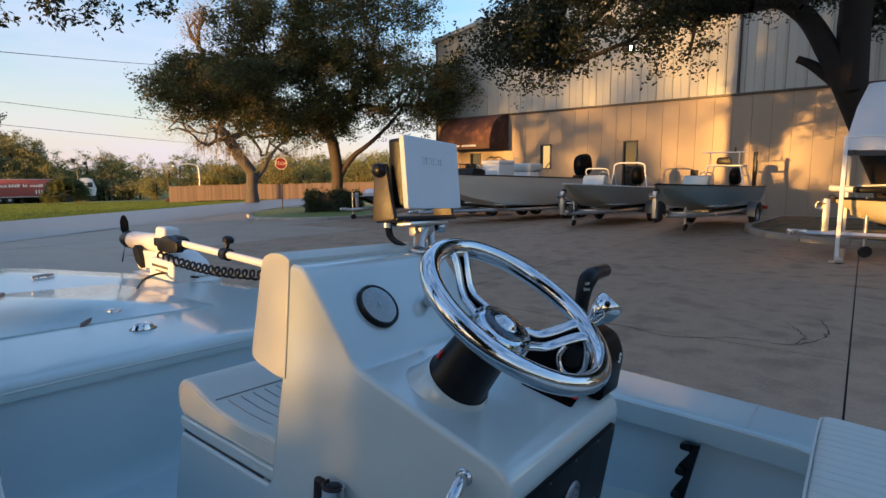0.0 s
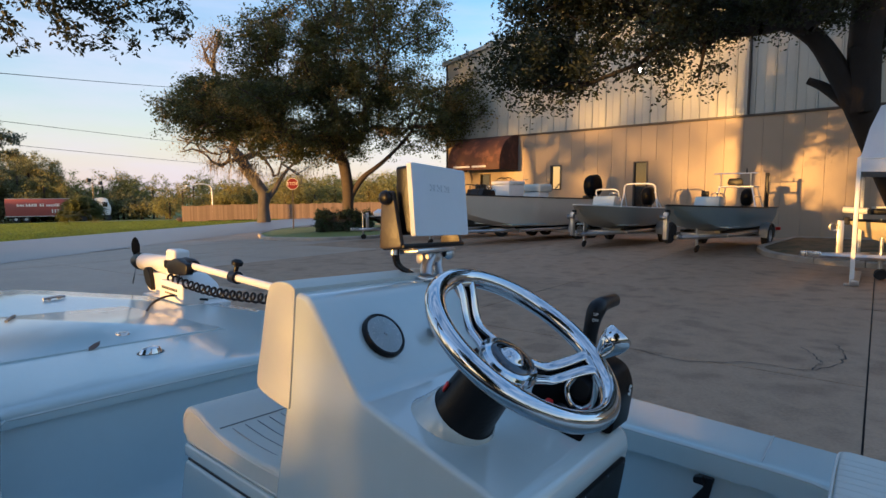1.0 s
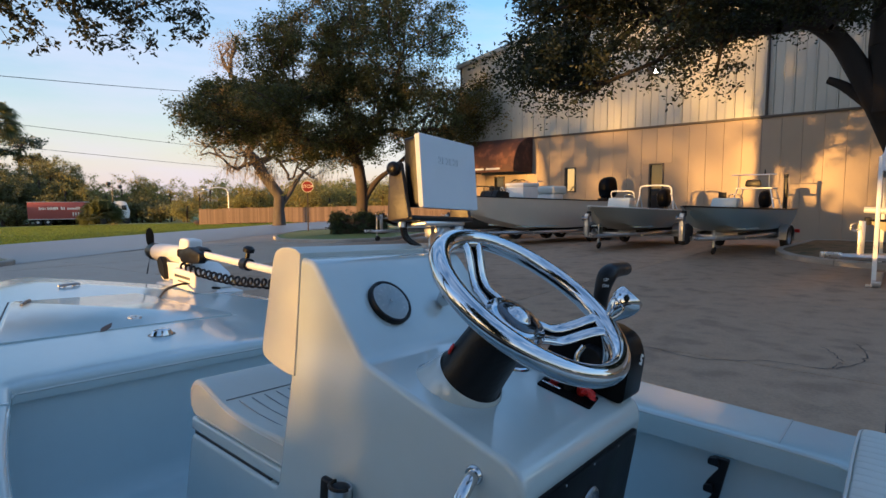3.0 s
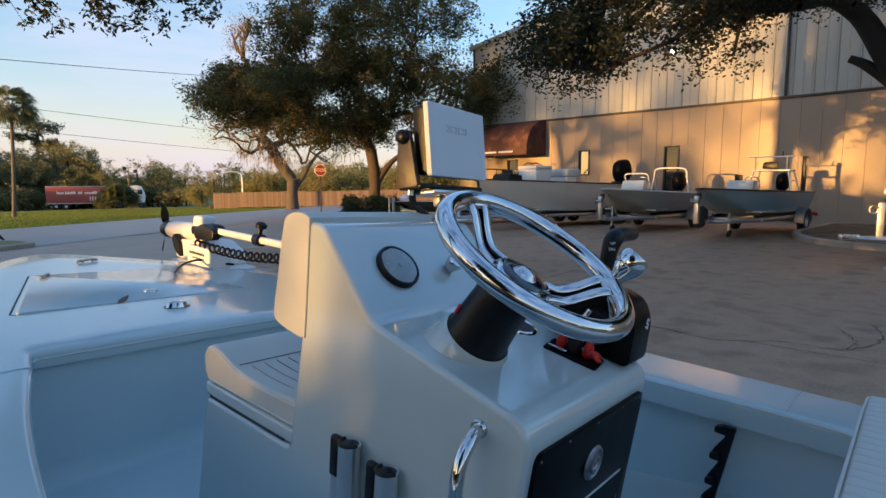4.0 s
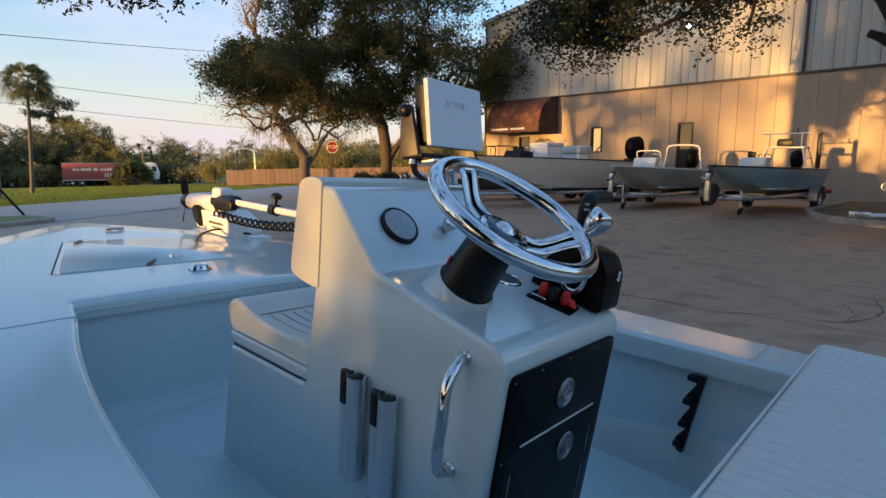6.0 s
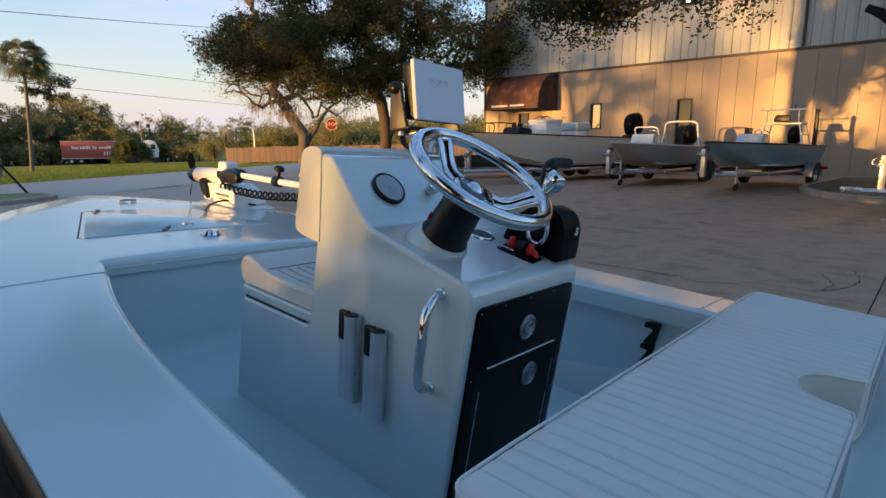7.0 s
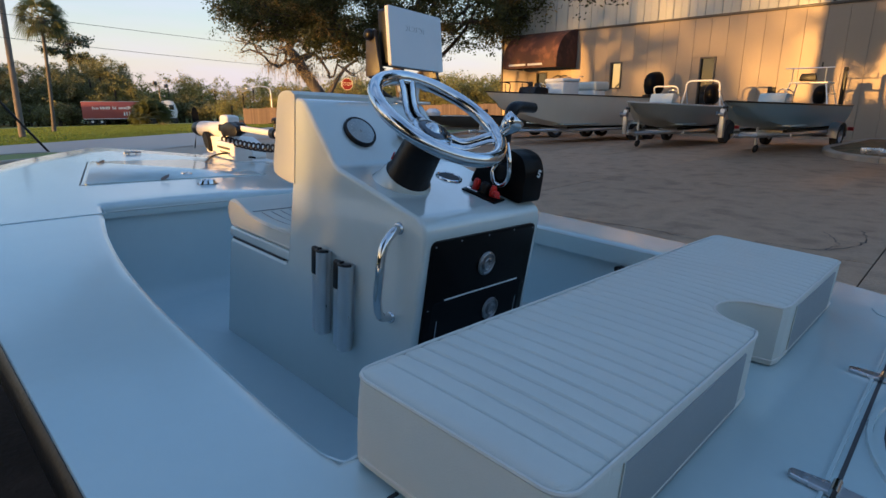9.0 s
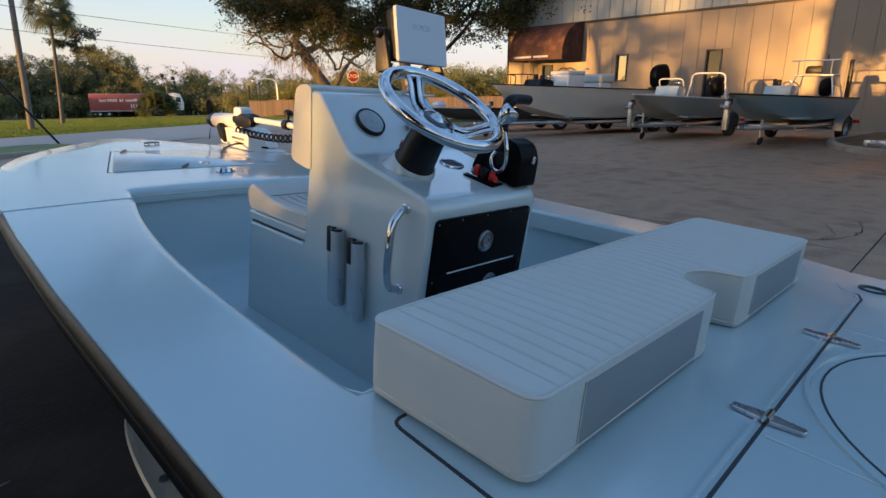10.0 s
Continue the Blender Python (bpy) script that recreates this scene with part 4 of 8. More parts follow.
    part("drawer_trim", on_face(box(-0.132, 0.150, -0.0092, -0.0065, -0.1645, -0.1615)), WHITE_PLASTIC, hatch, "thin bright trim line")
    for x, z in ((-0.184, -0.024), (0.0, -0.020), (0.184, -0.024), (-0.184, -0.18), (0.184, -0.18), (-0.1, -0.020), (0.1, -0.020)):
        part("screw", on_face(lathe([(0, 0.0012), (0.0016, 0.001), (0.0022, 0.0)], 10, Matrix.Translation((x, -0.007, z)) @ Matrix.Rotation(radians(90), 4, "X"))), LATCH_STEEL, hatch)
    # gauge on the sloping dash
    dn = Vector((0, -(0.413 - 0.256), 0.255 - 0.105)).normalized()
    gm = axis_pose((-0.083, -0.178, 0.336), dn)
    g = part("gauge", lathe([(0.0475, -0.004), (0.0475, 0.005), (0.0455, 0.008), (0.0420, 0.008), (0.0405, 0.005), (0.0400, 0.003)], 40, gm), BLACK, con, "round gauge in a black bezel")
    part("dial", lathe([(0.0, 0.0035), (0.0402, 0.0035)], 40, gm), DIAL, g, "grey printed dial")
    ticks = bmesh.new()
    for k in range(11):
        a = radians(220 - k * 26)
        p, q = Vector((0.026 * math.cos(a), 0.026 * math.sin(a), 0.0045)), Vector((0.032 * math.cos(a), 0.032 * math.sin(a), 0.0045))
        tube([gm @ p, gm @ q], 0.0007, 4, bm=ticks)
    part("dial_marks", ticks, WHITE_MARK, g)
    nb = tube([gm @ Vector((0, 0, 0.006)), gm @ Vector((-0.020, -0.012, 0.006))], 0.0008, 6)
    lathe([(0, 0.002), (0.004, 0.001), (0.0045, -0.003)], 12, gm @ Matrix.Translation((0, 0, 0.007)), nb)
    part("needle", nb, GREY_MARK, g)
    cov = part("lens", lathe([(0.0, 0.0115), (0.02, 0.0112), (0.0385, 0.0102)], 32, gm), GLASS, g, "clear gauge lens")
    cov.visible_shadow = False
    return con


console = build_console()
WHEEL_C, WHEEL_N = Vector((-0.1167, -0.5044, 0.4002)), Vector((0.0189, -0.5052, 0.838)).normalized()
BOOT_C, BOOT_N = Vector((-0.104, -0.490, 0.400)), Vector((-0.03, -0.545, 0.838)).normalized()


def build_helm():
    helm = thing("steering_wheel", BOAT, "polished stainless steering wheel with curved spokes and a knob", "steering wheel", base=tuple(BOOT_C - BOOT_N * 0.18))
    m = axis_pose(WHEEL_C, WHEEL_N)
    R = 0.1555

    def rim_point(deg, r=R, h=0.0):
        """deg: 0 to starboard, 90 to the bow."""
        e1 = (Vector((1, 0, 0)) - WHEEL_N * WHEEL_N.x).normalized()
        e2 = WHEEL_N.cross(e1)
        a = radians(deg)
        return WHEEL_C + e1 * r * math.cos(a) + e2 * r * math.sin(a) + WHEEL_N * h
    part("rim", tube([rim_point(k * 5) for k in range(72)], 0.016, 18, closed=True), CHROME, helm, "polished tubular rim")
    # three pressed spokes: two bright ridges with a dark channel between, dropping in an S from the rim to the hub
    def dip(t):
        q = min(1.0, max(0.0, (t - 0.34) / 0.62))
        return -0.046 + 0.047 * q * q * (3 - 2 * q)

    def spread_at(t):
        """The two ridges part round the hub and again where they meet the rim."""
        return 0.0122 + 0.016 * (1 - t) ** 3 + 0.011 * t ** 6

    def bar(line, side, up, half_w, half_h):
        rings = []
        for p in line:
            rings.append([p + side * half_w * math.cos(a) + up * half_h * math.sin(a) for a in np.linspace(0, 2 * math.pi, 12, endpoint=False)])
        return loft(rings, closed_ring=True, caps=True)
    for d in (88, 328, 208):
        side = rim_point(d + 90, 1.0) - WHEEL_C
        ts = np.linspace(0, 1, 26)
        for off in (-1, 1):
            line = [rim_point(d, 0.030 + (R - 0.030) * t, dip(t)) + side * off * spread_at(t) for t in ts]
            part("spoke", bar(line, side, WHEEL_N, 0.0098, 0.0055), CHROME, helm, "curved bright spoke ridge")
        # the channel's dark reflection is put into its colour
        web = []
        for t in ts[1:-1]:
            c = rim_point(d, 0.030 + (R - 0.030) * t, dip(t) - 0.0035)
            web.append([c - side * spread_at(t), c - WHEEL_N * 0.003, c + side * spread_at(t)])
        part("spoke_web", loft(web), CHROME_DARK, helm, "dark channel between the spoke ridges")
        c = rim_point(d, R - 0.010, -0.003)
        part("rim_weld", bar([c - side * k for k in np.linspace(-0.024, 0.024, 7)], (rim_point(d, 1.0) - WHEEL_C), WHEEL_N, 0.010, 0.0085), CHROME, helm)
    hub = lathe([(0, 0.0145), (0.004, 0.0143), (0.008, 0.0132), (0.012, 0.0115), (0.0155, 0.009), (0.018, 0.0055), (0.0205, 0.0035), (0.030, 0.002), (0.034, 0.0005), (0.036, -0.001), (0.048, -0.002), (0.052, -0.007), (0.050, -0.018), (0.040, -0.028), (0, -0.03)], 36, m @ Matrix.Translation((0, 0, -0.0345)))
    h = part("hub", hub, CHROME, helm, "polished hub")
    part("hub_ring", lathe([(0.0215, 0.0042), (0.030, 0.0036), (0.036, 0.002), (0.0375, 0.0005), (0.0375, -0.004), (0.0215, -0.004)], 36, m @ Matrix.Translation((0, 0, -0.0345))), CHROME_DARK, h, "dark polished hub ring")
    # knob on the rim
    k0 = rim_point(331, R, 0.0)
    kd = (WHEEL_N * 0.9 + Vector((0.35, -0.05, 0))).normalized()
    part("knob_post", tube([k0, k0 + kd * 0.03], 0.008, 10), CHROME, helm)
    knob = part("knob", lathe([(0.008, 0.008), (0.010, 0.014), (0.015, 0.023), (0.021, 0.034), (0.0242, 0.045), (0.0246, 0.053), (0.0228, 0.061), (0.0205, 0.064), (0.0185, 0.0635), (0.018, 0.060)], 32, axis_pose(k0, kd)), CHROME, helm, "flared chrome steering knob")
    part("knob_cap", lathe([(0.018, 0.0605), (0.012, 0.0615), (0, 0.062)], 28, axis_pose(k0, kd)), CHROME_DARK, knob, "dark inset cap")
    part("shaft", tube([BOOT_C - BOOT_N * 0.13, WHEEL_C - WHEEL_N * 0.05], 0.018, 12), BLACK, helm)
    # black helm boot on a raised white collar
    boot = lathe([(0.0, 0.0), (0.047, 0.0), (0.049, 0.004), (0.049, 0.03), (0.054, 0.10), (0.058, 0.113), (0.058, 0.118), (0.0, 0.118)], 36, axis_pose(BOOT_C - BOOT_N * 0.065, -BOOT_N))
    part("helm_boot", boot, BLACK, helm, "black tapered helm cover")
    out_dir = Vector((-0.60, 0.80, 0))
    out_dir = (out_dir - BOOT_N * out_dir.dot(BOOT_N)).normalized()
    tag_m = Matrix.Translation(BOOT_C - BOOT_N * 0.146 + out_dir * 0.0550) @ Matrix((out_dir.cross(BOOT_N), out_dir, BOOT_N)).transposed().to_4x4()
    part("warning_tag", moved(box(-0.0045, 0.0045, -0.002, 0.0016, -0.009, 0.009, r=0.0006, seg=1), tag_m), RED, helm, "small red warning tag", smooth=False)
    col = lathe([(0.059, 0.112), (0.063, 0.117), (0.068, 0.132), (0.076, 0.155), (0.086, 0.175), (0.088, 0.2)], 40, axis_pose(BOOT_C - BOOT_N * 0.065, -BOOT_N))
    part("helm_collar", col, GEL, console, "flared white helm mount")


build_helm()


def build_console_fittings():
    # two rod holders on the port side
    for y, zt in ((-0.231, 0.040), (-0.327, 0.027)):
        th = thing("rod_holder", BOAT, "bright aluminium rod holder tube with a black cap lip", "rod holder", "rod holders on the console", base=(-0.232, y, -0.2))
        tb = lathe([(0.0170, 0.0), (0.0200, 0.0), (0.0200, -0.226), (0.0170, -0.226), (0.0170, 0.0)], 28, Matrix.Translation((-0.2315, y, zt)))
        part("tube", tb, ALU_TUBE, th, "satin aluminium tube")
        part("backing", box(-0.240, -0.229, y + 0.019, y + 0.041, zt - 0.226, zt - 0.068, r=0.003, seg=2), ALU_TUBE, th, "flat aluminium flange")
        part("bracket", box(-0.230, -0.2095, y - 0.012, y + 0.034, zt - 0.18, zt - 0.05, r=0.002, seg=1), ALU_TUBE, th)
        lip = tube([(-0.2315 + 0.0188 * math.cos(a), y + 0.0188 * math.sin(a), zt + 0.002) for a in np.linspace(1.3, 2 * math.pi - 1.6, 16)], 0.0035, 8)
        box(-0.2425, -0.2275, y + 0.018, y + 0.0435, zt - 0.071, zt + 0.006, r=0.006, seg=3, bm=lip)
        part("cap", lip, BLACK, th, "black rubber lip")
    # grab rail
    rail = thing("grab_rail", BOAT, "curved polished stainless grab rail beside the hatch", "grab rail", base=(-0.22, -0.51, -0.06))
    part("bar", tube(spline([(-0.208, -0.490, 0.152), (-0.232, -0.494, 0.146), (-0.262, -0.498, 0.115), (-0.272, -0.500, 0.05), (-0.268, -0.492, -0.010), (-0.246, -0.480, -0.056), (-0.208, -0.474, -0.068)], 6), 0.0105, 14), CHROME, rail)
    for p, q in (((-0.2105, -0.490, 0.152), (-1, 0, 0)), ((-0.2105, -0.474, -0.068), (-1, 0, 0))):
        part("flange", lathe([(0.0, 0.006), (0.012, 0.006), (0.0145, 0.003), (0.015, -0.001)], 20, axis_pose(p, q)), CHROME, rail)

    def tray(y):
        return 0.187 + (-0.545 - y) * (0.256 - 0.187) / (-0.545 + 0.255)
    slope = Matrix.Rotation(math.atan2(0.069, 0.29), 4, "X")
    # cup holder ring
    cup = thing("cup_holder", BOAT, "stainless rimmed cup holder let into the console tray", "cup holder", base=(0.083, -0.361, tray(-0.361)))
    cm = Matrix.Translation((0.083, -0.361, tray(-0.361) + 0.0005)) @ slope
    part("ring", lathe([(0.031, 0.002), (0.033, 0.0045), (0.037, 0.003), (0.038, 0.0)], 32, cm), CHROME, cup)
    # no real hollow: a flat dark disc stands in for the shaded depth
    part("well", lathe([(0.031, 0.0025), (0.0, 0.0022)], 32, cm), GASKET, cup, "flat dark disc in place of the shaded cup well", smooth=False)
    # kill-switch and ignition panel with red lanyards
    sp = thing("switch_panel", BOAT, "black ignition and kill-switch panel with a coiled red lanyard", "switch panel", base=(0.09, -0.5, tray(-0.5)))
    sm = Matrix.Translation((0.0895, -0.481, tray(-0.481))) @ slope @ Matrix.Rotation(radians(-80), 4, "Z")
    pl = prism(rounded([(-0.052, -0.031), (0.052, -0.031), (0.052, 0.031), (-0.052, 0.031)], 0.006, 3), 0.0, 0.004, "z", r=0.001, seg=1)
    part("plate", moved(pl, sm), BLACK_GLOSS, sp)
    for x, r in ((-0.030, 0.0095), (0.022, 0.009)):
        part("red_cap", lathe([(r * 0.8, 0.004), (r, 0.008), (r * 1.05, 0.024), (r * 0.7, 0.033), (0, 0.034)], 18, sm @ Matrix.Translation((x, 0.006, 0))), RED, sp, "red key switch cap")
    part("lanyard", moved(tube([Vector((0.03 + 0.018 * t + 0.005 * math.cos(t * 40), -0.004 - 0.012 * t + 0.005 * math.sin(t * 40), 0.012 + 0.012 * math.sin(t * 3))) for t in np.linspace(0, 1, 60)], 0.003, 6), sm), RED, sp, "coiled red lanyard")
    part("key", moved(box(-0.046, -0.010, -0.022, -0.012, 0.006, 0.010, r=0.001, seg=1), sm), CHROME, sp)
    part("switch_body", moved(lathe([(0.014, 0.004), (0.014, 0.026), (0.010, 0.032), (0, 0.033)], 20, Matrix.Translation((-0.005, 0.008, 0))), sm), BLACK, sp)
    # throttle control on the starboard side
    tc = thing("throttle_control", BOAT, "black throttle control box with a chrome lever and black grip", "throttle", base=(0.2, -0.5, 0.17))
    prof = rounded([(-0.566, 0.186), (-0.572, 0.270), (-0.556, 0.308), (-0.515, 0.324), (-0.465, 0.316), (-0.42, 0.286), (-0.395, 0.240), (-0.39, 0.222)], 0.016, 4)
    body = prism(prof, 0.142, 0.224, "x", r=0.011, seg=4)
    part("control_box", body, BLACK_GLOSS, tc, "black control housing")
    mark = bmesh.new()
    for x0, x1, z0, z1 in ((-0.006, 0.006, 0.006, 0.010), (-0.006, -0.002, 0.0, 0.008), (-0.006, 0.006, -0.002, 0.002), (0.002, 0.006, -0.008, 0.0), (-0.006, 0.006, -0.010, -0.006)):
        box(x0, x1, -0.0012, 0.0, z0, z1, bm=mark)
    part("badge", moved(mark, Matrix.Translation((0.2, -0.5725, 0.265)) @ Matrix.Rotation(radians(25), 4, "Y")), WHITE_MARK, tc, "small pale maker's badge", smooth=False)
    part("lever_boss", lathe([(0, 0.014), (0.020, 0.012), (0.027, 0.0), (0.027, -0.014)], 24, axis_pose((0.142, -0.500, 0.262), (-1, 0, 0))), BLACK, tc)
    # a bent bright bar: down from the grip, round the boss and back up
    lever = tube(spline([(0.121, -0.514, 0.352), (0.118, -0.526, 0.325), (0.117, -0.536, 0.288), (0.120, -0.532, 0.250), (0.122, -0.512, 0.230), (0.122, -0.488, 0.236), (0.124, -0.478, 0.262), (0.130, -0.488, 0.284)], 6), 0.0062, 12)
    part("lever", lever, CHROME, tc, "bright bent throttle lever")
    line = spline([(0.121, -0.512, 0.335), (0.1235, -0.513, 0.375), (0.127, -0.515, 0.405), (0.134, -0.517, 0.422), (0.151, -0.518, 0.4295), (0.190, -0.517, 0.431), (0.226, -0.514, 0.430)], 5)
    part("grip", tube(line, [0.0135 + 0.0035 * math.exp(-((k - 15) / 6.0) ** 2) for k in range(len(line))], 18), BLACK, tc, "black moulded grip with trim buttons")
    part("grip_end", lathe([(0, 0.005), (0.008, 0.0042), (0.0120, 0.002), (0.0135, -0.001)], 18, axis_pose((0.226, -0.514, 0.430), (1, 0.08, -0.03))), BLACK, tc)
    for word, z in (("UP", 0.417), ("DN", 0.406)):
        cu = bpy.data.curves.new("lettering", "FONT")
        cu.body, cu.size, cu.align_x, cu.align_y, cu.extrude = word, 0.0075, "CENTER", "CENTER", 0.0003
        cu.materials.append(WHITE_MARK)
        o = new("lettering", cu)
        o.parent = tc
        o.location = Vector((0.1125, -0.5250, z)) - Vector((0.2, -0.5, 0.17))
        o.rotation_euler = (radians(90), 0, radians(-53))


build_console_fittings()


def build_display():
    d = thing("chart_plotter", BOAT, "chart plotter under a pale snap-on cover, on a swing bracket", "chart plotter", base=(0.2, -0.08, 0.42))
    # the screen faces aft and a little to port
    m = pose(0.2148, -0.0683, 0.602, -9.26, 0.64, 6.38) @ Matrix.Translation((0, 0.016, 0))
    w, h = 0.1245, 0.0842
    cov = prism(rounded([(-w, -h), (w, -h), (w, h), (-w, h)], 0.006, 4), -0.016, -0.003, "y", r=0.0025, seg=2)
    weighted(part("cover", moved(cov, m), COVER, d, "pale grey protective cover", angle=60))
    # raised maker's mark, as plain strokes
    mk = bmesh.new()
    for i in range(6):
        x = -0.050 + i * 0.0165
        box(x, x + 0.011, -0.0172, -0.0155, 0.022, 0.026, bm=mk)
        box(x, x + 0.011, -0.0172, -0.0155, 0.034, 0.038, bm=mk)
        box(x + (0 if i % 2 else 0.007), x + (0.004 if i % 2 else 0.011), -0.0172, -0.0155, 0.022, 0.038, bm=mk)
    part("embossed_mark", moved(mk, m), COVER, d, "raised mark on the cover", smooth=False)
    part("housing", moved(prism(rounded([(-w + 0.005, -h + 0.004), (w - 0.005, -h + 0.004), (w - 0.005, h - 0.004), (-w + 0.005, h - 0.004)], 0.010, 4), -0.0025, 0.030, "y", r=0.006, seg=2), m), BLACK, d, "black display housing")
    part("rear_shell", moved(prism(rounded([(-0.08, -0.05), (0.08, -0.05), (0.08, 0.05), (-0.08, 0.05)], 0.014, 4), 0.029, 0.062, "y", r=0.008, seg=2), m), BLACK, d)
    # gimbal bracket: two arms, knobs and a foot
    for s in (-1, 1):
        arm = prism(rounded([(0.012, -0.108), (0.074, -0.108), (0.058, 0.020), (0.028, 0.024)], 0.008, 4), s * (w + 0.010) - 0.009, s * (w + 0.010) + 0.005, "x", r=0.003, seg=2)
        part("bracket_arm", moved(arm, m), BROWN_PLASTIC, d)
        part("knob", moved(lathe([(0.0, 0.022), (0.010, 0.021), (0.015, 0.017), (0.017, 0.010), (0.015, 0.003), (0.010, 0.0)], 22, axis_pose((s * (w + 0.014), 0.043, 0.008), (s, 0, 0))), m), BLACK, d, "black clamp knob")
    part("bracket_foot", moved(box(-w - 0.014, w + 0.014, 0.006, 0.07, -0.112, -0.100, r=0.004), m), BLACK, d)
    part("mount_plate", moved(box(-0.10, 0.075, -0.004, 0.075, -0.124, -0.113, r=0.004), m), ALU_TUBE, d, "bright mounting plate")
    # swing arm to the dash
    arm = bmesh.new()
    box(-0.032, 0.032, 0.012, 0.052, -0.150, -0.1235, r=0.006, bm=arm)
    moved(arm, m)
    tube([(0.205, -0.052, 0.462), (0.180, -0.062, 0.44), (0.165, -0.075, 0.418)], 0.016, 12, bm=arm)
    tube([(0.240, -0.048, 0.462), (0.232, -0.055, 0.438), (0.222, -0.07, 0.416)], 0.012, 12, bm=arm)
    part("swing_arm", arm, ALU, d, "cast aluminium swing arm")
    part("clamp_knob", lathe([(0, 0.026), (0.012, 0.025), (0.016, 0.014), (0.01, 0.0)], 14, axis_pose((0.262, -0.05, 0.468), (1, -0.2, 0))), ALU_TUBE, d)
    part("foot", box(0.135, 0.255, -0.105, -0.045, 0.413, 0.422, r=0.004), ALU_TUBE, d)
    part("horn_knob", lathe([(0, 0.03), (0.016, 0.028), (0.019, 0.02), (0.012, 0.0)], 16, axis_pose((0.06, -0.19, 0.325), (0, -0.72, 0.69))), CHROME, d)
    # cable loom from the back of the display into the dash
    for k in range(3):
        o = k * 0.006
        part("cable", tube(spline([(0.105 + o, -0.03, 0.512), (0.090 + o, -0.034, 0.48), (0.094 + o, -0.04, 0.448), (0.125 + o, -0.05, 0.428), (0.150 + o, -0.058, 0.416)], 6), 0.0045, 8), BLACK, d, "black cable")
    part("cable_wrap", tube(spline([(0.092, -0.032, 0.497), (0.089, -0.035, 0.47)], 3), 0.009, 10), STEEL, d)


build_display()


def build_trolling_motor():
    tm = thing("trolling_motor", BOAT @ Matrix.Translation((0.015, 0, -0.016)), "white bow-mount trolling motor stowed on the fore deck", "trolling motor", base=(0.6, 1.95, 0.0))
    base = prism(rounded([(1.76, 0.012), (2.14, 0.012), (2.17, 0.06), (2.10, 0.118), (1.92, 0.128), (1.79, 0.085)], 0.03, 4), 0.52, 0.72, "x", r=0.028, seg=4)
    part("mount", base, WHITE_PLASTIC, tm, "white moulded deck mount")
    part("mount_box", box(0.475, 0.60, 1.70, 1.93, 0.006, 0.112, r=0.014, seg=3), WHITE_PLASTIC, tm, "boxy white motor base")
    part("foot_plate", box(0.47, 0.73, 1.68, 2.10, -0.010, 0.012, r=0.006), WHITE_PLASTIC, tm)
    for z, y1, h in ((0.070, 1.90, 0.014), (0.050, 1.86, 0.008)):
        y = 1.745
        while y < y1:
            part("maker_mark", box(0.4735, 0.4752, y, y + 0.012, z, z + h), BLACK, tm, smooth=False)
            y += 0.018
    part("head", box(0.535, 0.625, 1.905, 2.000, 0.075, 0.256, r=0.018, seg=4), WHITE_PLASTIC, tm, "white motor head")
    part("yoke", prism(rounded([(1.74, 0.150), (1.93, 0.135), (1.95, 0.190), (1.86, 0.225), (1.74, 0.205)], 0.02, 3), 0.515, 0.555, "x", r=0.008, seg=2), BLACK, tm, "black shaft yoke")
    part("stow_arm", prism(rounded([(2.06, 0.02), (2.13, 0.05), (2.17, 0.12), (2.13, 0.15), (2.08, 0.10)], 0.02, 3), 0.50, 0.53, "x", r=0.006, seg=1), BLACK, tm)
    ax0, ax1 = Vector((0.575, 2.00, 0.165)), Vector((0.575, 2.40, 0.140))
    part("motor", lathe([(0, 0.0), (0.035, 0.0), (0.046, 0.015), (0.048, 0.05), (0.048, 0.30), (0.046, 0.33), (0.03, 0.37), (0, 0.38)], 28, axis_pose(ax0, ax1 - ax0)), WHITE_PLASTIC, tm, "white motor tube")
    part("nose_cone", lathe([(0.049, 0.31), (0.0495, 0.36), (0.04, 0.40), (0.02, 0.425), (0, 0.43)], 28, axis_pose(ax0, ax1 - ax0)), BLACK, tm)
    hub = ax0 + (ax1 - ax0).normalized() * 0.41
    for a in (95, 262):
        d = Vector((math.cos(radians(a)), 0, math.sin(radians(a))))
        ring = []
        for t, w, tw in ((0.15, 0.016, 70), (0.4, 0.027, 64), (0.7, 0.026, 58), (0.92, 0.015, 52), (1.0, 0.004, 50)):
            c = hub + d * 0.135 * t
            side = (Vector((0, 1, 0)) * math.sin(radians(tw)) + d.cross(Vector((0, 1, 0))) * math.cos(radians(tw))) * w
            ring.append([c - side, c + Vector((0, 0.004, 0)), c + side, c - Vector((0, 0.004, 0))])
        part("propeller_blade", loft(ring, closed_ring=True, caps=True), BLACK, tm, "black propeller blade")
    part("skeg", prism(rounded([(2.06, 0.13), (2.18, 0.12), (2.14, 0.03), (2.10, 0.02)], 0.02, 3), 0.57, 0.58, "x"), BLACK, tm)
    part("collar", lathe([(0.03, -0.05), (0.036, -0.04), (0.036, 0.05), (0.028, 0.07)], 18, axis_pose((0.575, 1.83, 0.19), (-0.1, -1, 0.03))), BLACK, tm, "black shaft collar")
    part("bracket", prism(rounded([(1.80, 0.14), (1.98, 0.16), (1.98, 0.20), (1.80, 0.215)], 0.012, 3), 0.52, 0.54, "x", r=0.004, seg=1), BLACK, tm)
    sh0, sh1 = Vector((0.575, 1.90, 0.190)), Vector((0.475, 0.95, 0.215))
    part("shaft", tube([sh0, sh1], 0.0165, 14), WHITE_PLASTIC, tm, "white composite shaft")
    kp = sh0.lerp(sh1, 0.62)
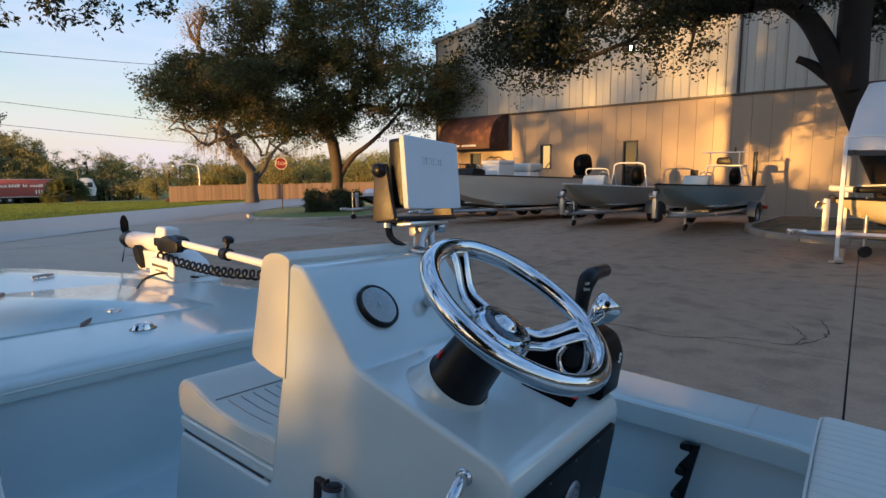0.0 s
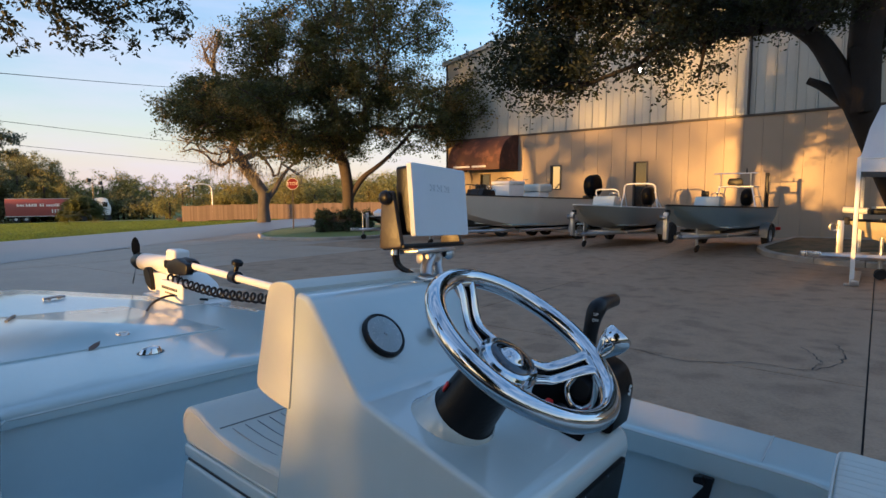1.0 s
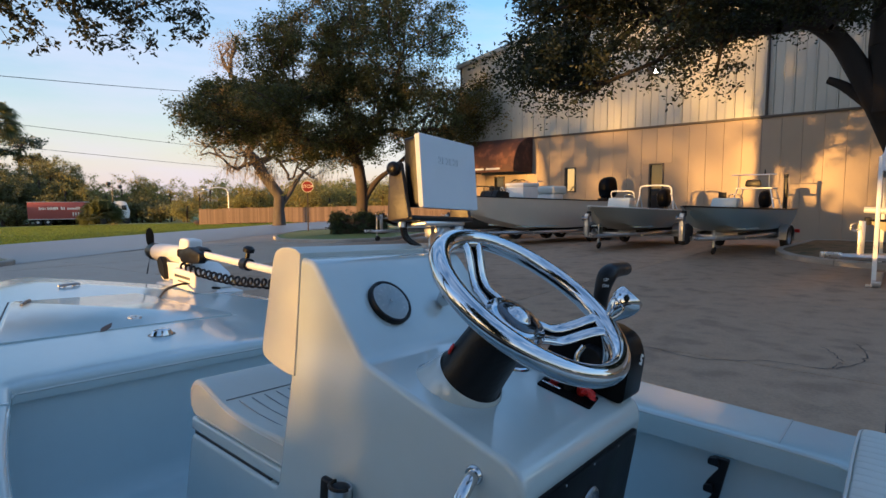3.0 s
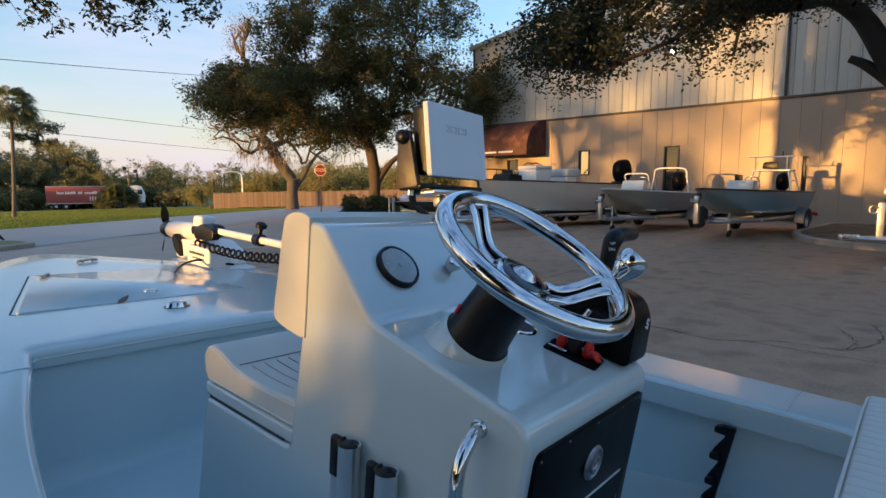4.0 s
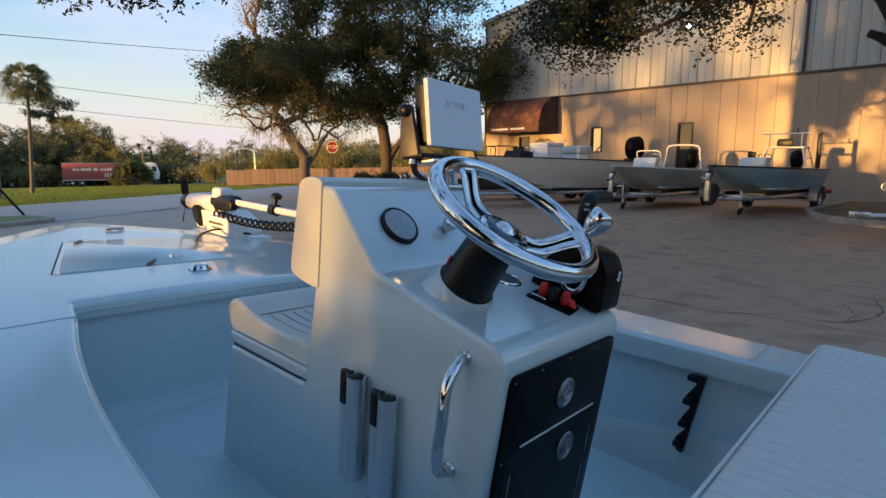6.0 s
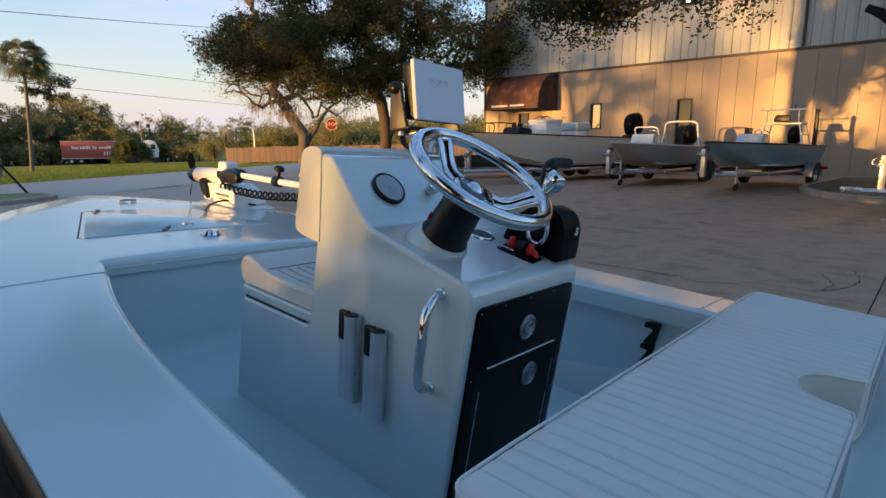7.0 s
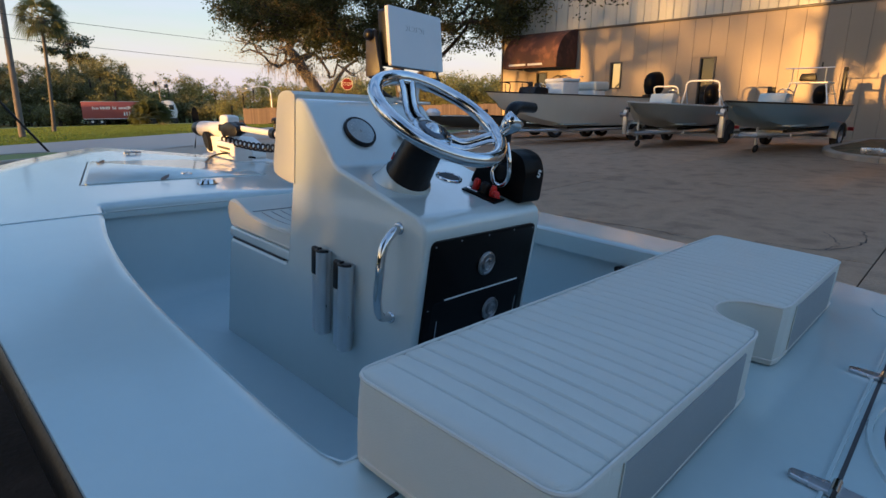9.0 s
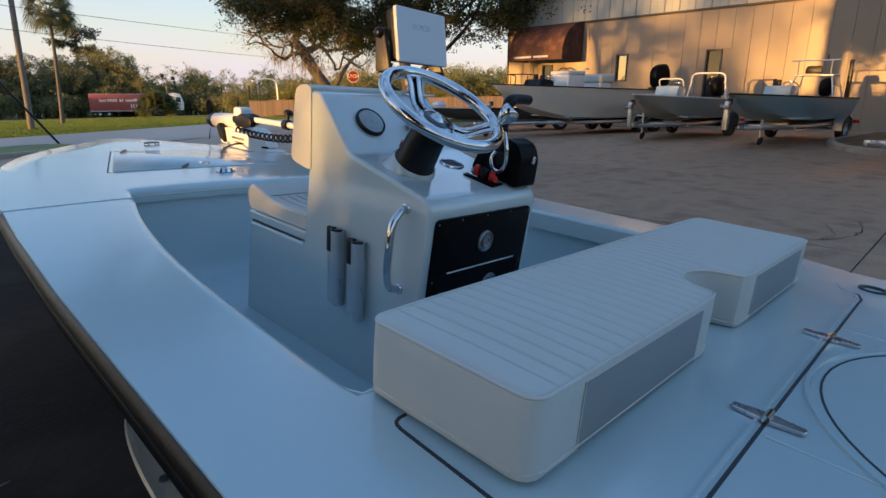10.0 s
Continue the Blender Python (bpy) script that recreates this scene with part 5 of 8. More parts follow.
    part("depth_collar", lathe([(0.02, -0.03), (0.028, -0.025), (0.028, 0.025), (0.02, 0.03)], 16, axis_pose(kp, sh1 - sh0)), BLACK, tm)
    part("knob", lathe([(0.010, 0.0), (0.010, 0.03), (0.024, 0.036), (0.026, 0.052), (0.014, 0.062), (0, 0.063)], 16, axis_pose(kp + Vector((0, 0, 0.02)), (0.1, -0.15, 1))), BLACK, tm, "black depth knob")
    # coiled cable sagging beneath the shaft
    pts, n = [], 900
    p0, p1 = Vector((0.51, 1.90, 0.118)), Vector((0.46, 0.95, 0.172))
    for i in range(n):
        t = i / (n - 1)
        c = p0.lerp(p1, t) + Vector((0, 0, -0.022 * math.sin(math.pi * t)))
        a = t * 2 * math.pi * 17
        pts.append(c + Vector((math.cos(a) * 0.018, 0, math.sin(a) * 0.018)))
    part("coil_cable", tube(pts, 0.0056, 6), BLACK, tm, "black coiled power cable")
    part("lead", tube(spline([(0.26, 1.62, 0.004), (0.36, 1.74, 0.035), (0.46, 1.78, 0.05), (0.52, 1.74, 0.038), (0.60, 1.68, 0.032)], 8), 0.006, 8), BLACK, tm, "black lead lying on the deck")
    part("pull_rope", tube(spline([(0.52, 1.82, 0.15), (0.51, 1.80, 0.09), (0.50, 1.84, 0.05)], 5), 0.003, 6), BLACK, tm)


build_trolling_motor()


def build_dead_leaf():
    bm = bmesh.new()
    ps = [(-0.018, 0, 0.002), (-0.008, 0.007, 0.006), (0.008, 0.006, 0.010), (0.02, 0, 0.014), (0.008, -0.006, 0.008), (-0.008, -0.007, 0.004)]
    f = bm.faces.new([bm.verts.new(p) for p in ps])
    bmesh.ops.poke(bm, faces=[f])
    bmesh.ops.solidify(bm, geom=bm.faces[:], thickness=0.001)
    moved(bm, Matrix.Translation((-0.060, 1.300, 0.008)) @ Matrix.Scale(1.6, 4) @ Matrix.Rotation(0.6, 4, "Z"))
    single("fallen_leaf", bm, TRIM_DARK, BOAT @ Matrix.Translation((-0.03, -0.125, -0.006)), "curled brown fallen leaf on the fore deck", "leaf", base=(-0.06, 1.305, 0.008))


build_dead_leaf()


def build_push_pole_holder():
    """Black caddy clipped under the starboard gunwale."""
    th = thing("rod_rack", BOAT, "black toothed rod rack under the starboard gunwale", "rod rack", base=(0.66, -0.635, -0.3))
    outline = [(-0.664, -0.051), (-0.623, -0.052), (-0.625, -0.072), (-0.643, -0.076), (-0.616, -0.121), (-0.617, -0.141), (-0.634, -0.146), (-0.612, -0.189), (-0.614, -0.208), (-0.628, -0.215), (-0.603, -0.250), (-0.607, -0.264), (-0.611, -0.286), (-0.629, -0.289)]
    body = prism(rounded(outline, 0.004, 2), 0.640, 0.656, "x", r=0.002, seg=1)
    for y, z in ((-0.632, -0.060), (-0.628, -0.131), (-0.624, -0.199), (-0.617, -0.262)):
        prism(rounded([(y - 0.012, z - 0.010), (y + 0.014, z - 0.010), (y + 0.015, z + 0.006), (y - 0.006, z + 0.012)], 0.004, 2), 0.628, 0.646, "x", r=0.002, seg=1, bm=body)
    part("rack", body, BLACK, th)


build_push_pole_holder()
# ---------------------------------------------------------------- trees and plants
def raw_mesh(name, verts, faces, mats, smooth=False):
    me = bpy.data.meshes.new(name)
    verts, faces = np.asarray(verts, np.float32), np.asarray(faces, np.int32)
    k = faces.shape[1]
    me.vertices.add(len(verts))
    me.vertices.foreach_set("co", verts.ravel())
    me.loops.add(faces.size)
    me.loops.foreach_set("vertex_index", faces.ravel())
    me.polygons.add(len(faces))
    me.polygons.foreach_set("loop_start", np.arange(0, faces.size, k, dtype=np.int32))
    me.polygons.foreach_set("use_smooth", np.full(len(faces), smooth))
    me.update(calc_edges=True)
    me.validate()
    for mt in (mats if isinstance(mats, (list, tuple)) else [mats]):
        me.materials.append(mt)
    return me


def leaf_cloud(rng, centres, per, spread, size, aspect=0.5, droop=0.0):
    """Small pointed leaves round each centre."""
    n = len(centres) * per
    c = np.repeat(centres, per, 0)
    off = np.clip(rng.normal(size=(n, 3)), -1.5, 1.5) * np.array([spread, spread, spread * 0.7]) * 0.62
    ax = rng.normal(size=(len(centres), 3)) * np.array([1, 1, 0.7])
    ax /= np.linalg.norm(ax, axis=1, keepdims=True)
    ax = np.repeat(ax, per, 0)
    p = c + off + ax * np.clip(rng.normal(size=(n, 1)), -1.5, 1.5) * spread * 1.5
    d = rng.normal(size=(n, 3))
    d[:, 2] = d[:, 2] * 0.6 - droop
    d /= np.linalg.norm(d, axis=1, keepdims=True)
    s = np.cross(d, rng.normal(size=(n, 3)))
    s /= np.linalg.norm(s, axis=1, keepdims=True) + 1e-9
    ln = size * rng.uniform(0.6, 1.3, (n, 1))
    a, b = p - d * ln * 0.5, p + d * ln * 0.5
    mid = p - d * ln * 0.05
    w = s * ln * aspect * 0.5
    verts = np.stack([a, mid - w, b, mid + w], 1).reshape(-1, 3)
    faces = np.arange(n * 4).reshape(-1, 4)
    return verts, faces


def crown_points(rng, ellipsoids, n, gap=0.0, freq=0.5, shell=0.5, seed=0.0):
    out = []
    vol = np.array([r[0] * r[1] * r[2] for _, r in ellipsoids]) ** 0.65
    while len(out) < n:
        k = rng.choice(len(ellipsoids), p=vol / vol.sum())
        c, r = ellipsoids[k]
        v = rng.normal(size=3)
        v /= np.linalg.norm(v)
        q = rng.uniform() ** (1 / 3)
        if q < shell and rng.uniform() < 0.75:
            continue
        p = np.array(c) + v * q * np.array(r)
        if gap and noise.noise((p[0] * freq + seed, p[1] * freq, p[2] * freq)) < gap - 0.5:
            continue
        out.append(p)
    return np.array(out)


def limb_mesh(rng, trunk, ends, r_trunk, r_min=0.012, seg=7, wander=0.12):
    """Limbs that grow from a trunk line to all the ends, thinner the fewer ends they feed."""
    nodes, parent = [np.array(p, float) for p in trunk], list(range(-1, len(trunk) - 1))
    fork = nodes[-1]
    order = np.argsort(np.linalg.norm(ends - fork, axis=1))
    for i in order:
        e = ends[i]
        arr = np.array(nodes)
        de = np.linalg.norm(e - fork)
        dn = np.linalg.norm(arr - fork, axis=1)
        cost = np.linalg.norm(arr - e, axis=1) + 0.25 * dn
        cost[: max(0, len(trunk) - 2)] += 5
        cost[dn > de * 0.95] += 3
        k = int(np.argmin(cost))
        a, length = arr[k], np.linalg.norm(e - arr[k])
        steps = max(1, int(length / 0.9))
        last = k
        for s in range(1, steps + 1):
            t = s / steps
            p = a + (e - a) * t
            if s < steps:
                p = p + rng.normal(size=3) * wander * length / steps + np.array([0, 0, 0.10 * length * math.sin(math.pi * t)])
            nodes.append(p)
            parent.append(last)
            last = len(nodes) - 1
    load = np.zeros(len(nodes))
    has_child = set(parent)
    for i in range(len(nodes) - 1, -1, -1):
        if i not in has_child:
            load[i] = 1
        if parent[i] >= 0:
            load[parent[i]] += load[i]
    rad = np.maximum(r_min, r_trunk * np.sqrt(load / load[0]))
    rad[0] = r_trunk * 1.35
    verts, faces = [], []
    for i, p in enumerate(nodes):
        if parent[i] < 0:
            continue
        a = nodes[parent[i]]
        d = p - a
        d /= np.linalg.norm(d) + 1e-9
        u = np.cross(d, [0.3, 0.2, 1.0] if abs(d[2]) < 0.9 else [1.0, 0, 0])
        u /= np.linalg.norm(u)
        v = np.cross(d, u)
        b = len(verts)
        ra, rb = min(rad[parent[i]], rad[i] * 1.6 if parent[i] >= len(trunk) else rad[parent[i]]), rad[i]
        if parent[i] >= len(trunk) - 1:
            ra = min(ra, rb * 1.5)
        for c, r in ((a - d * 0.02, ra), (p, rb)):
            for j in range(seg):
                q = 2 * math.pi * j / seg
                verts.append(c + (u * math.cos(q) + v * math.sin(q)) * r)
        for j in range(seg):
            faces.append((b + j, b + (j + 1) % seg, b + seg + (j + 1) % seg, b + seg + j))
    return verts, faces, np.array(nodes), rad


def tree(name, base, trunk, ellipsoids, label, seed, r_trunk, clusters=300, per=60, spread=0.35, leaf=0.10, leaf_mat=None,
         branch_ends=140, gap=0.42, freq=0.5, shell=0.5, category="tree", droop=0.1, aspect=0.5, moss=0, group="", extra=(), fringe=0, bark=None):
    """A tapered trunk with limbs and a crown of many small leaves. extra: more leaf centres, such as hanging sprays."""
    rng = np.random.default_rng(seed)
    th = thing(name, Matrix.Translation(base), label, category, group)
    centres = crown_points(rng, ellipsoids, clusters, gap, freq, shell, seed * 3.7)
    if fringe:
        wider = [(c, tuple(np.array(r) * 1.2)) for c, r in ellipsoids]
        centres = np.concatenate([centres, crown_points(rng, wider, fringe, gap, freq, 0.86, seed * 3.7)])
    if len(extra):
        centres = np.concatenate([centres, np.array(extra, float)])
    picks = centres[rng.permutation(len(centres))[:branch_ends]]
    v, f, nodes, rad = limb_mesh(rng, trunk, picks, r_trunk)
    t = new("trunk", raw_mesh("trunk", v, f, bark or BARK, True))
    t.parent = th
    v, f = leaf_cloud(rng, centres, per, spread, leaf, aspect, droop)
    c = new("crown", raw_mesh("crown", v, f, leaf_mat or LEAF_OAK))
    c.parent = th
    if moss:
        low = centres[np.argsort(centres[:, 2])][: moss]
        vs, fs = [], []
        for p in low:
            for _ in range(8):
                q = p + rng.normal(size=3) * [0.5, 0.5, 0.3]
                ln, w = rng.uniform(0.3, 1.0) ** 1.5 * 1.5, rng.uniform(0.015, 0.04)
                b = len(vs)
                sway = rng.normal(size=2) * 0.12
                dx = rng.normal(size=2)
                dx = dx / np.linalg.norm(dx) * w
                vs += [q + [dx[0], dx[1], 0], q - [dx[0], dx[1], 0], q + [sway[0] - dx[0] * 0.2, sway[1] - dx[1] * 0.2, -ln], q + [sway[0] + dx[0] * 0.2, sway[1] + dx[1] * 0.2, -ln]]
                fs.append((b, b + 1, b + 2, b + 3))
        mo = new("hanging_moss", raw_mesh("hanging_moss", vs, fs, MOSS))
        mo.parent = th
        tagged(mo, "grey hanging Spanish moss", kind="stuff")
    return th


def at_ground(x, y, dz=0.0):
    return (x, y, ground_z(x, y) + dz)


def hanging_twigs(th, rng, pairs, per, spread, leaf, mat):
    """Thin drooping twigs with leaves set close along them."""
    tw, centres = bmesh.new(), []
    for a, b in pairs:
        a, b = np.array(a, float), np.array(b, float)
        side = rng.normal(size=3) * 0.12
        pts = [a + (b - a) * t + np.array([0, 0, 0.22]) * math.sin(math.pi * t) + side * math.sin(math.pi * t) for t in np.linspace(0, 1, 9)]
        tube([Vector(p) for p in pts], [0.009 - 0.0008 * k for k in range(9)], 5, bm=tw)
        for p in pts[2:]:
            centres.append(p)
            if rng.uniform() < 0.6:
                q = p + rng.normal(size=3) * [0.16, 0.16, 0.08] - np.array([0, 0, 0.06])
                tube([Vector(p), Vector((p + q) / 2 + np.array([0, 0, 0.02])), Vector(q)], [0.004, 0.003, 0.002], 4, bm=tw)
                centres += [(p + q) / 2, q]
    part("fine_branching", tw, BARK, th)
    v, f = leaf_cloud(rng, np.array(centres), per, spread, leaf, 0.42, 0.5)
    o = new("sprays", raw_mesh("sprays", v, f, mat))
    o.parent = th


# the oak in the kerbed island beside the street
island_oak = tree("oak_tree", at_ground(18.75, 20.45, 0.1), [(0, 0, -0.2), (0.0, 0.0, 0.8), (0.03, -0.03, 1.6), (0.0, -0.02, 2.4), (-0.1, 0.1, 3.4)],
     [((-2.3, 2.1, 6.2), (4.5, 4.5, 1.9)), ((0.6, -0.6, 9.6), (4.6, 4.6, 2.9)), ((-4.2, 3.9, 5.9), (2.9, 2.9, 1.5)), ((2.4, -3.0, 5.9), (3.2, 3.4, 1.8)), ((-1.2, 1.2, 4.8), (3.4, 3.2, 1.3)), ((4.2, -5.0, 6.1), (2.2, 2.4, 1.5)), ((-2.0, 1.8, 8.1), (3.4, 3.4, 2.3))],
     "broad live oak with dark green and rusty leaves", 11, 0.29, clusters=1500, per=105, spread=0.30, leaf=0.135, branch_ends=340, gap=0.40, freq=0.62, shell=0.3, fringe=330)
part("limb", tube(spline([(0.0, 0.0, 1.2), (0.12, -0.12, 1.75), (0.35, -0.36, 2.3), (0.65, -0.65, 2.8), (1.05, -1.02, 3.2), (1.6, -1.6, 3.9), (2.3, -2.3, 5.0), (2.8, -2.8, 6.4)], 3), [0.20 - 0.0072 * k for k in range(22)], 10), BARK, island_oak, "low forking limb")

hanging = []
hrng = np.random.default_rng(15)
for k in range(44):
    y = hrng.uniform(5.0, 6.9) if k < 36 else hrng.uniform(3.55, 5.0)
    x, z, fall = -7.2 + hrng.normal() * 0.7, hrng.uniform(3.75, 4.35), hrng.uniform(0.2, 0.85)
    for s in np.linspace(0, 1, 4):
        hanging.append((x + hrng.normal() * 0.07, y + s * 0.18, z - s * fall))
# leaf masses that ride on the heavy limb
limb_leaves = [((-4.6, 4.2, 4.75), (1.0, 0.9, 0.75)), ((-4.3, 3.7, 3.95), (0.7, 0.5, 0.4)), ((-3.6, 3.2, 4.95), (1.0, 0.8, 0.6)),
               ((-2.9, 2.2, 5.3), (1.0, 0.9, 0.5)), ((-1.6, 1.8, 5.65), (1.2, 0.8, 0.55)), ((-0.2, 0.6, 5.3), (1.2, 1.0, 0.7))]
hanging = hanging + list(crown_points(hrng, limb_leaves, 360, 0.52, 1.1, 0.1, 7.7))
# the great oak whose limbs reach over the lot from the kerbed bed beside the tent
great_oak = tree("oak_tree", at_ground(16.2, -1.75, 0.1), [(0, 0, -0.2), (-0.35, 0.32, 1.0), (-0.85, 0.82, 2.2), (-1.22, 1.2, 3.2), (-1.28, 1.25, 4.6), (-1.2, 1.2, 6.0)],
     [((-6.93, 4.86, 4.85), (1.0, 1.89, 1.20)), ((-1.2, 1.2, 8.2), (2.8, 2.6, 1.7)), ((-0.5, -1.6, 7.9), (4.0, 3.2, 1.9)), ((-7.21, 5.70, 4.60), (0.9, 1.12, 1.12)), ((-5.0, 2.2, 7.6), (2.4, 2.4, 1.3)), ((-6.3, 3.3, 4.7), (0.7, 1.2, 0.6)), ((-6.25, 2.3, 4.9), (0.8, 1.5, 0.5)), ((-6.2, 1.0, 4.75), (0.8, 1.3, 0.45)), ((-6.0, -0.2, 4.7), (0.7, 1.0, 0.45)), ((-6.93, 3.9, 5.7), (1.0, 2.6, 0.9)), ((-6.4, 6.3, 5.0), (0.8, 1.0, 0.9))],
     "large live oak spreading over the parking lot", 23, 0.33, clusters=2500, per=54, spread=0.17, leaf=0.088, leaf_mat=LEAF_DARK, branch_ends=320, gap=0.52, fringe=150, freq=1.0, shell=0.3, droop=0.35, extra=hanging, bark=BARK_SHADED)
part("limb", tube(spline([(-0.98, 0.95, 2.5), (-1.2, 1.35, 3.4), (-1.25, 1.75, 4.2), (-1.3, 2.2, 4.95), (-2.2, 2.8, 5.3), (-3.6, 3.4, 5.35), (-5.2, 4.0, 5.1), (-6.7, 4.7, 4.9)], 3), [0.31 - 0.0112 * k for k in range(22)], 10), BARK_SHADED, great_oak, "heavy arching limb")
part("limb_stub", tube(spline([(-1.15, 1.2, 3.1), (-1.15, 1.6, 3.5), (-1.15, 2.0, 3.85), (-1.15, 2.3, 4.02)], 3), [0.17, 0.16, 0.15, 0.14, 0.13, 0.12, 0.11, 0.10, 0.09, 0.085], 9), BARK_SHADED, great_oak, "short broken limb")

# the oak near the street whose outer sprays hang into view
srng = np.random.default_rng(5)
pairs = []
for k in range(34):
    u = srng.uniform() ** 1.25
    x = 6.8 + 2.2 * u
    y, z = -2.30 - 0.4 * u + srng.normal() * 0.25, 2.95 + 0.55 * u * u + srng.uniform() ** 1.5 * 0.9
    pairs.append(((x - 0.9 - srng.uniform() * 0.5, y + 0.25 + srng.normal() * 0.15, max(z + 0.55, 3.7) + srng.uniform() * 0.4), (x, y, z)))
street_oak = tree("oak_tree", at_ground(-6.0, 8.15), [(0, 0, -0.2), (0.05, 0, 1.5), (0.0, -0.1, 4.0), (0.1, -0.2, 7.0), (0.2, -0.4, 9.6)],
     [((-0.6, 0.3, 12.2), (3.0, 3.0, 1.6)), ((-0.9, 0.2, 13.6), (2.6, 2.6, 1.5))],
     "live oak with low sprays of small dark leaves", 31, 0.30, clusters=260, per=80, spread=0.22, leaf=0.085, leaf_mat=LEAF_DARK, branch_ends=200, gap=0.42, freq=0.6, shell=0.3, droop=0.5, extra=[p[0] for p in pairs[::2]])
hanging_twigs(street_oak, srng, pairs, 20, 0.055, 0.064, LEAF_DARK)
# ---------------------------------------------------------------- beds, hedge, street furniture
island("planting_bed", [(12.9, 19.3), (13.3, 16.2), (15.4, 14.9), (20.6, 17.2), (25, 22), (27, 27.5), (19.6, 27.2), (15.0, 22.8)], GRASS, "kerbed grass island with a hedge and an oak")
island("planting_bed", [(15.6, 1.6), (13.9, 1.0), (13.1, 0.05), (12.8, -1.4), (13.0, -4.6), (20.4, -4.6), (20.6, 1.2)], MULCH, "kerbed bed of dry leaf litter under the great oak")
island("planting_bed", [(3.5, 16.9), (3.4, 18.6), (2.4, 19.4), (-30, -2.4), (-29, -4.6)], GRASS, "kerbed grass strip beside the street")
# ---------------------------------------------------------------- the skiff's own trailer
def build_own_trailer():
    """Seen only as a fender beside the hull."""
    tr = thing("boat_trailer", Matrix.Translation((0, 0, 0)), "galvanised boat trailer under the white skiff", "trailer", base=(0, -1.4, 0))
    for s in (-1, 1):
        plan = [(-0.70, -0.15), (-0.745, -0.165), (-0.80, -0.235), (-0.828, -0.30), (-0.85, -0.41), (-0.864, -0.577), (-0.870, -0.9), (-0.868, -1.3), (-0.845, -1.50), (-0.78, -1.56), (-0.70, -1.56)]
        line = [Vector((-s * x, y, -0.30)) for x, y in spline([Vector(p) for p in plan], 3)]
        fo = part("fender", moved(prism([(p.x, p.y) for p in line], -0.312, -0.30, "z"), BOAT), ALU_TUBE, tr, "pale aluminium fender", smooth=False)
        part("fender_lip", moved(tube([p + Vector((0, 0, -0.006)) for p in line], 0.008, 6), BOAT), ALU_TUBE, fo)
        part("bolt", lathe([(0, 0.006), (0.008, 0.005), (0.010, 0)], 8, BOAT @ Matrix.Translation((s * 0.838, -0.53, -0.30))), GASKET, fo)
        part("tyre", lathe([(0.14, -0.07), (0.24, -0.075), (0.275, -0.06), (0.28, 0.0), (0.275, 0.06), (0.24, 0.075), (0.14, 0.07)], 32, Matrix.Translation((s * 0.79, -0.98, 0.28)) @ Matrix.Rotation(radians(90), 4, "Y")), RUBBER, tr)
        part("rail", box(s * 0.56 - 0.04, s * 0.56 + 0.04, -2.5, 1.4, 0.14, 0.24, r=0.01), ALU, tr)
        part("bunk", box(s * 0.36 - 0.05, s * 0.36 + 0.05, -2.3, 1.0, 0.12, 0.16, r=0.01), RUBBER, tr)
    for y in (-2.0, -0.98, -0.2, 0.9):
        part("crossbar", box(-0.58, 0.58, y - 0.04, y + 0.04, 0.06, 0.135, r=0.01), ALU, tr)
    part("tongue", box(-0.05, 0.05, 0.9, 3.4, 0.30, 0.40, r=0.01), ALU, tr)
    part("jack_post", tube([(0.12, 3.0, 0.12), (0.12, 3.0, 0.75)], 0.03, 10), ALU, tr)
    part("jack_wheel", lathe([(0.03, -0.03), (0.09, -0.025), (0.1, 0), (0.09, 0.025), (0.03, 0.03)], 18, Matrix.Translation((0.12, 3.0, 0.04)) @ Matrix.Rotation(radians(90), 4, "Y")), RUBBER, tr)


build_own_trailer()


# ---------------------------------------------------------------- parked boats
def place_between(bow, stern):
    """A pose with y from stern to bow and the origin on the ground under the stern."""
    b, s = Vector(bow), Vector(stern)
    d = (b - s).normalized()
    return Matrix.Translation((s.x, s.y, ground_z(s.x, s.y))) @ Matrix.Rotation(math.atan2(-d.x, d.y), 4, "Z"), (b - s).length


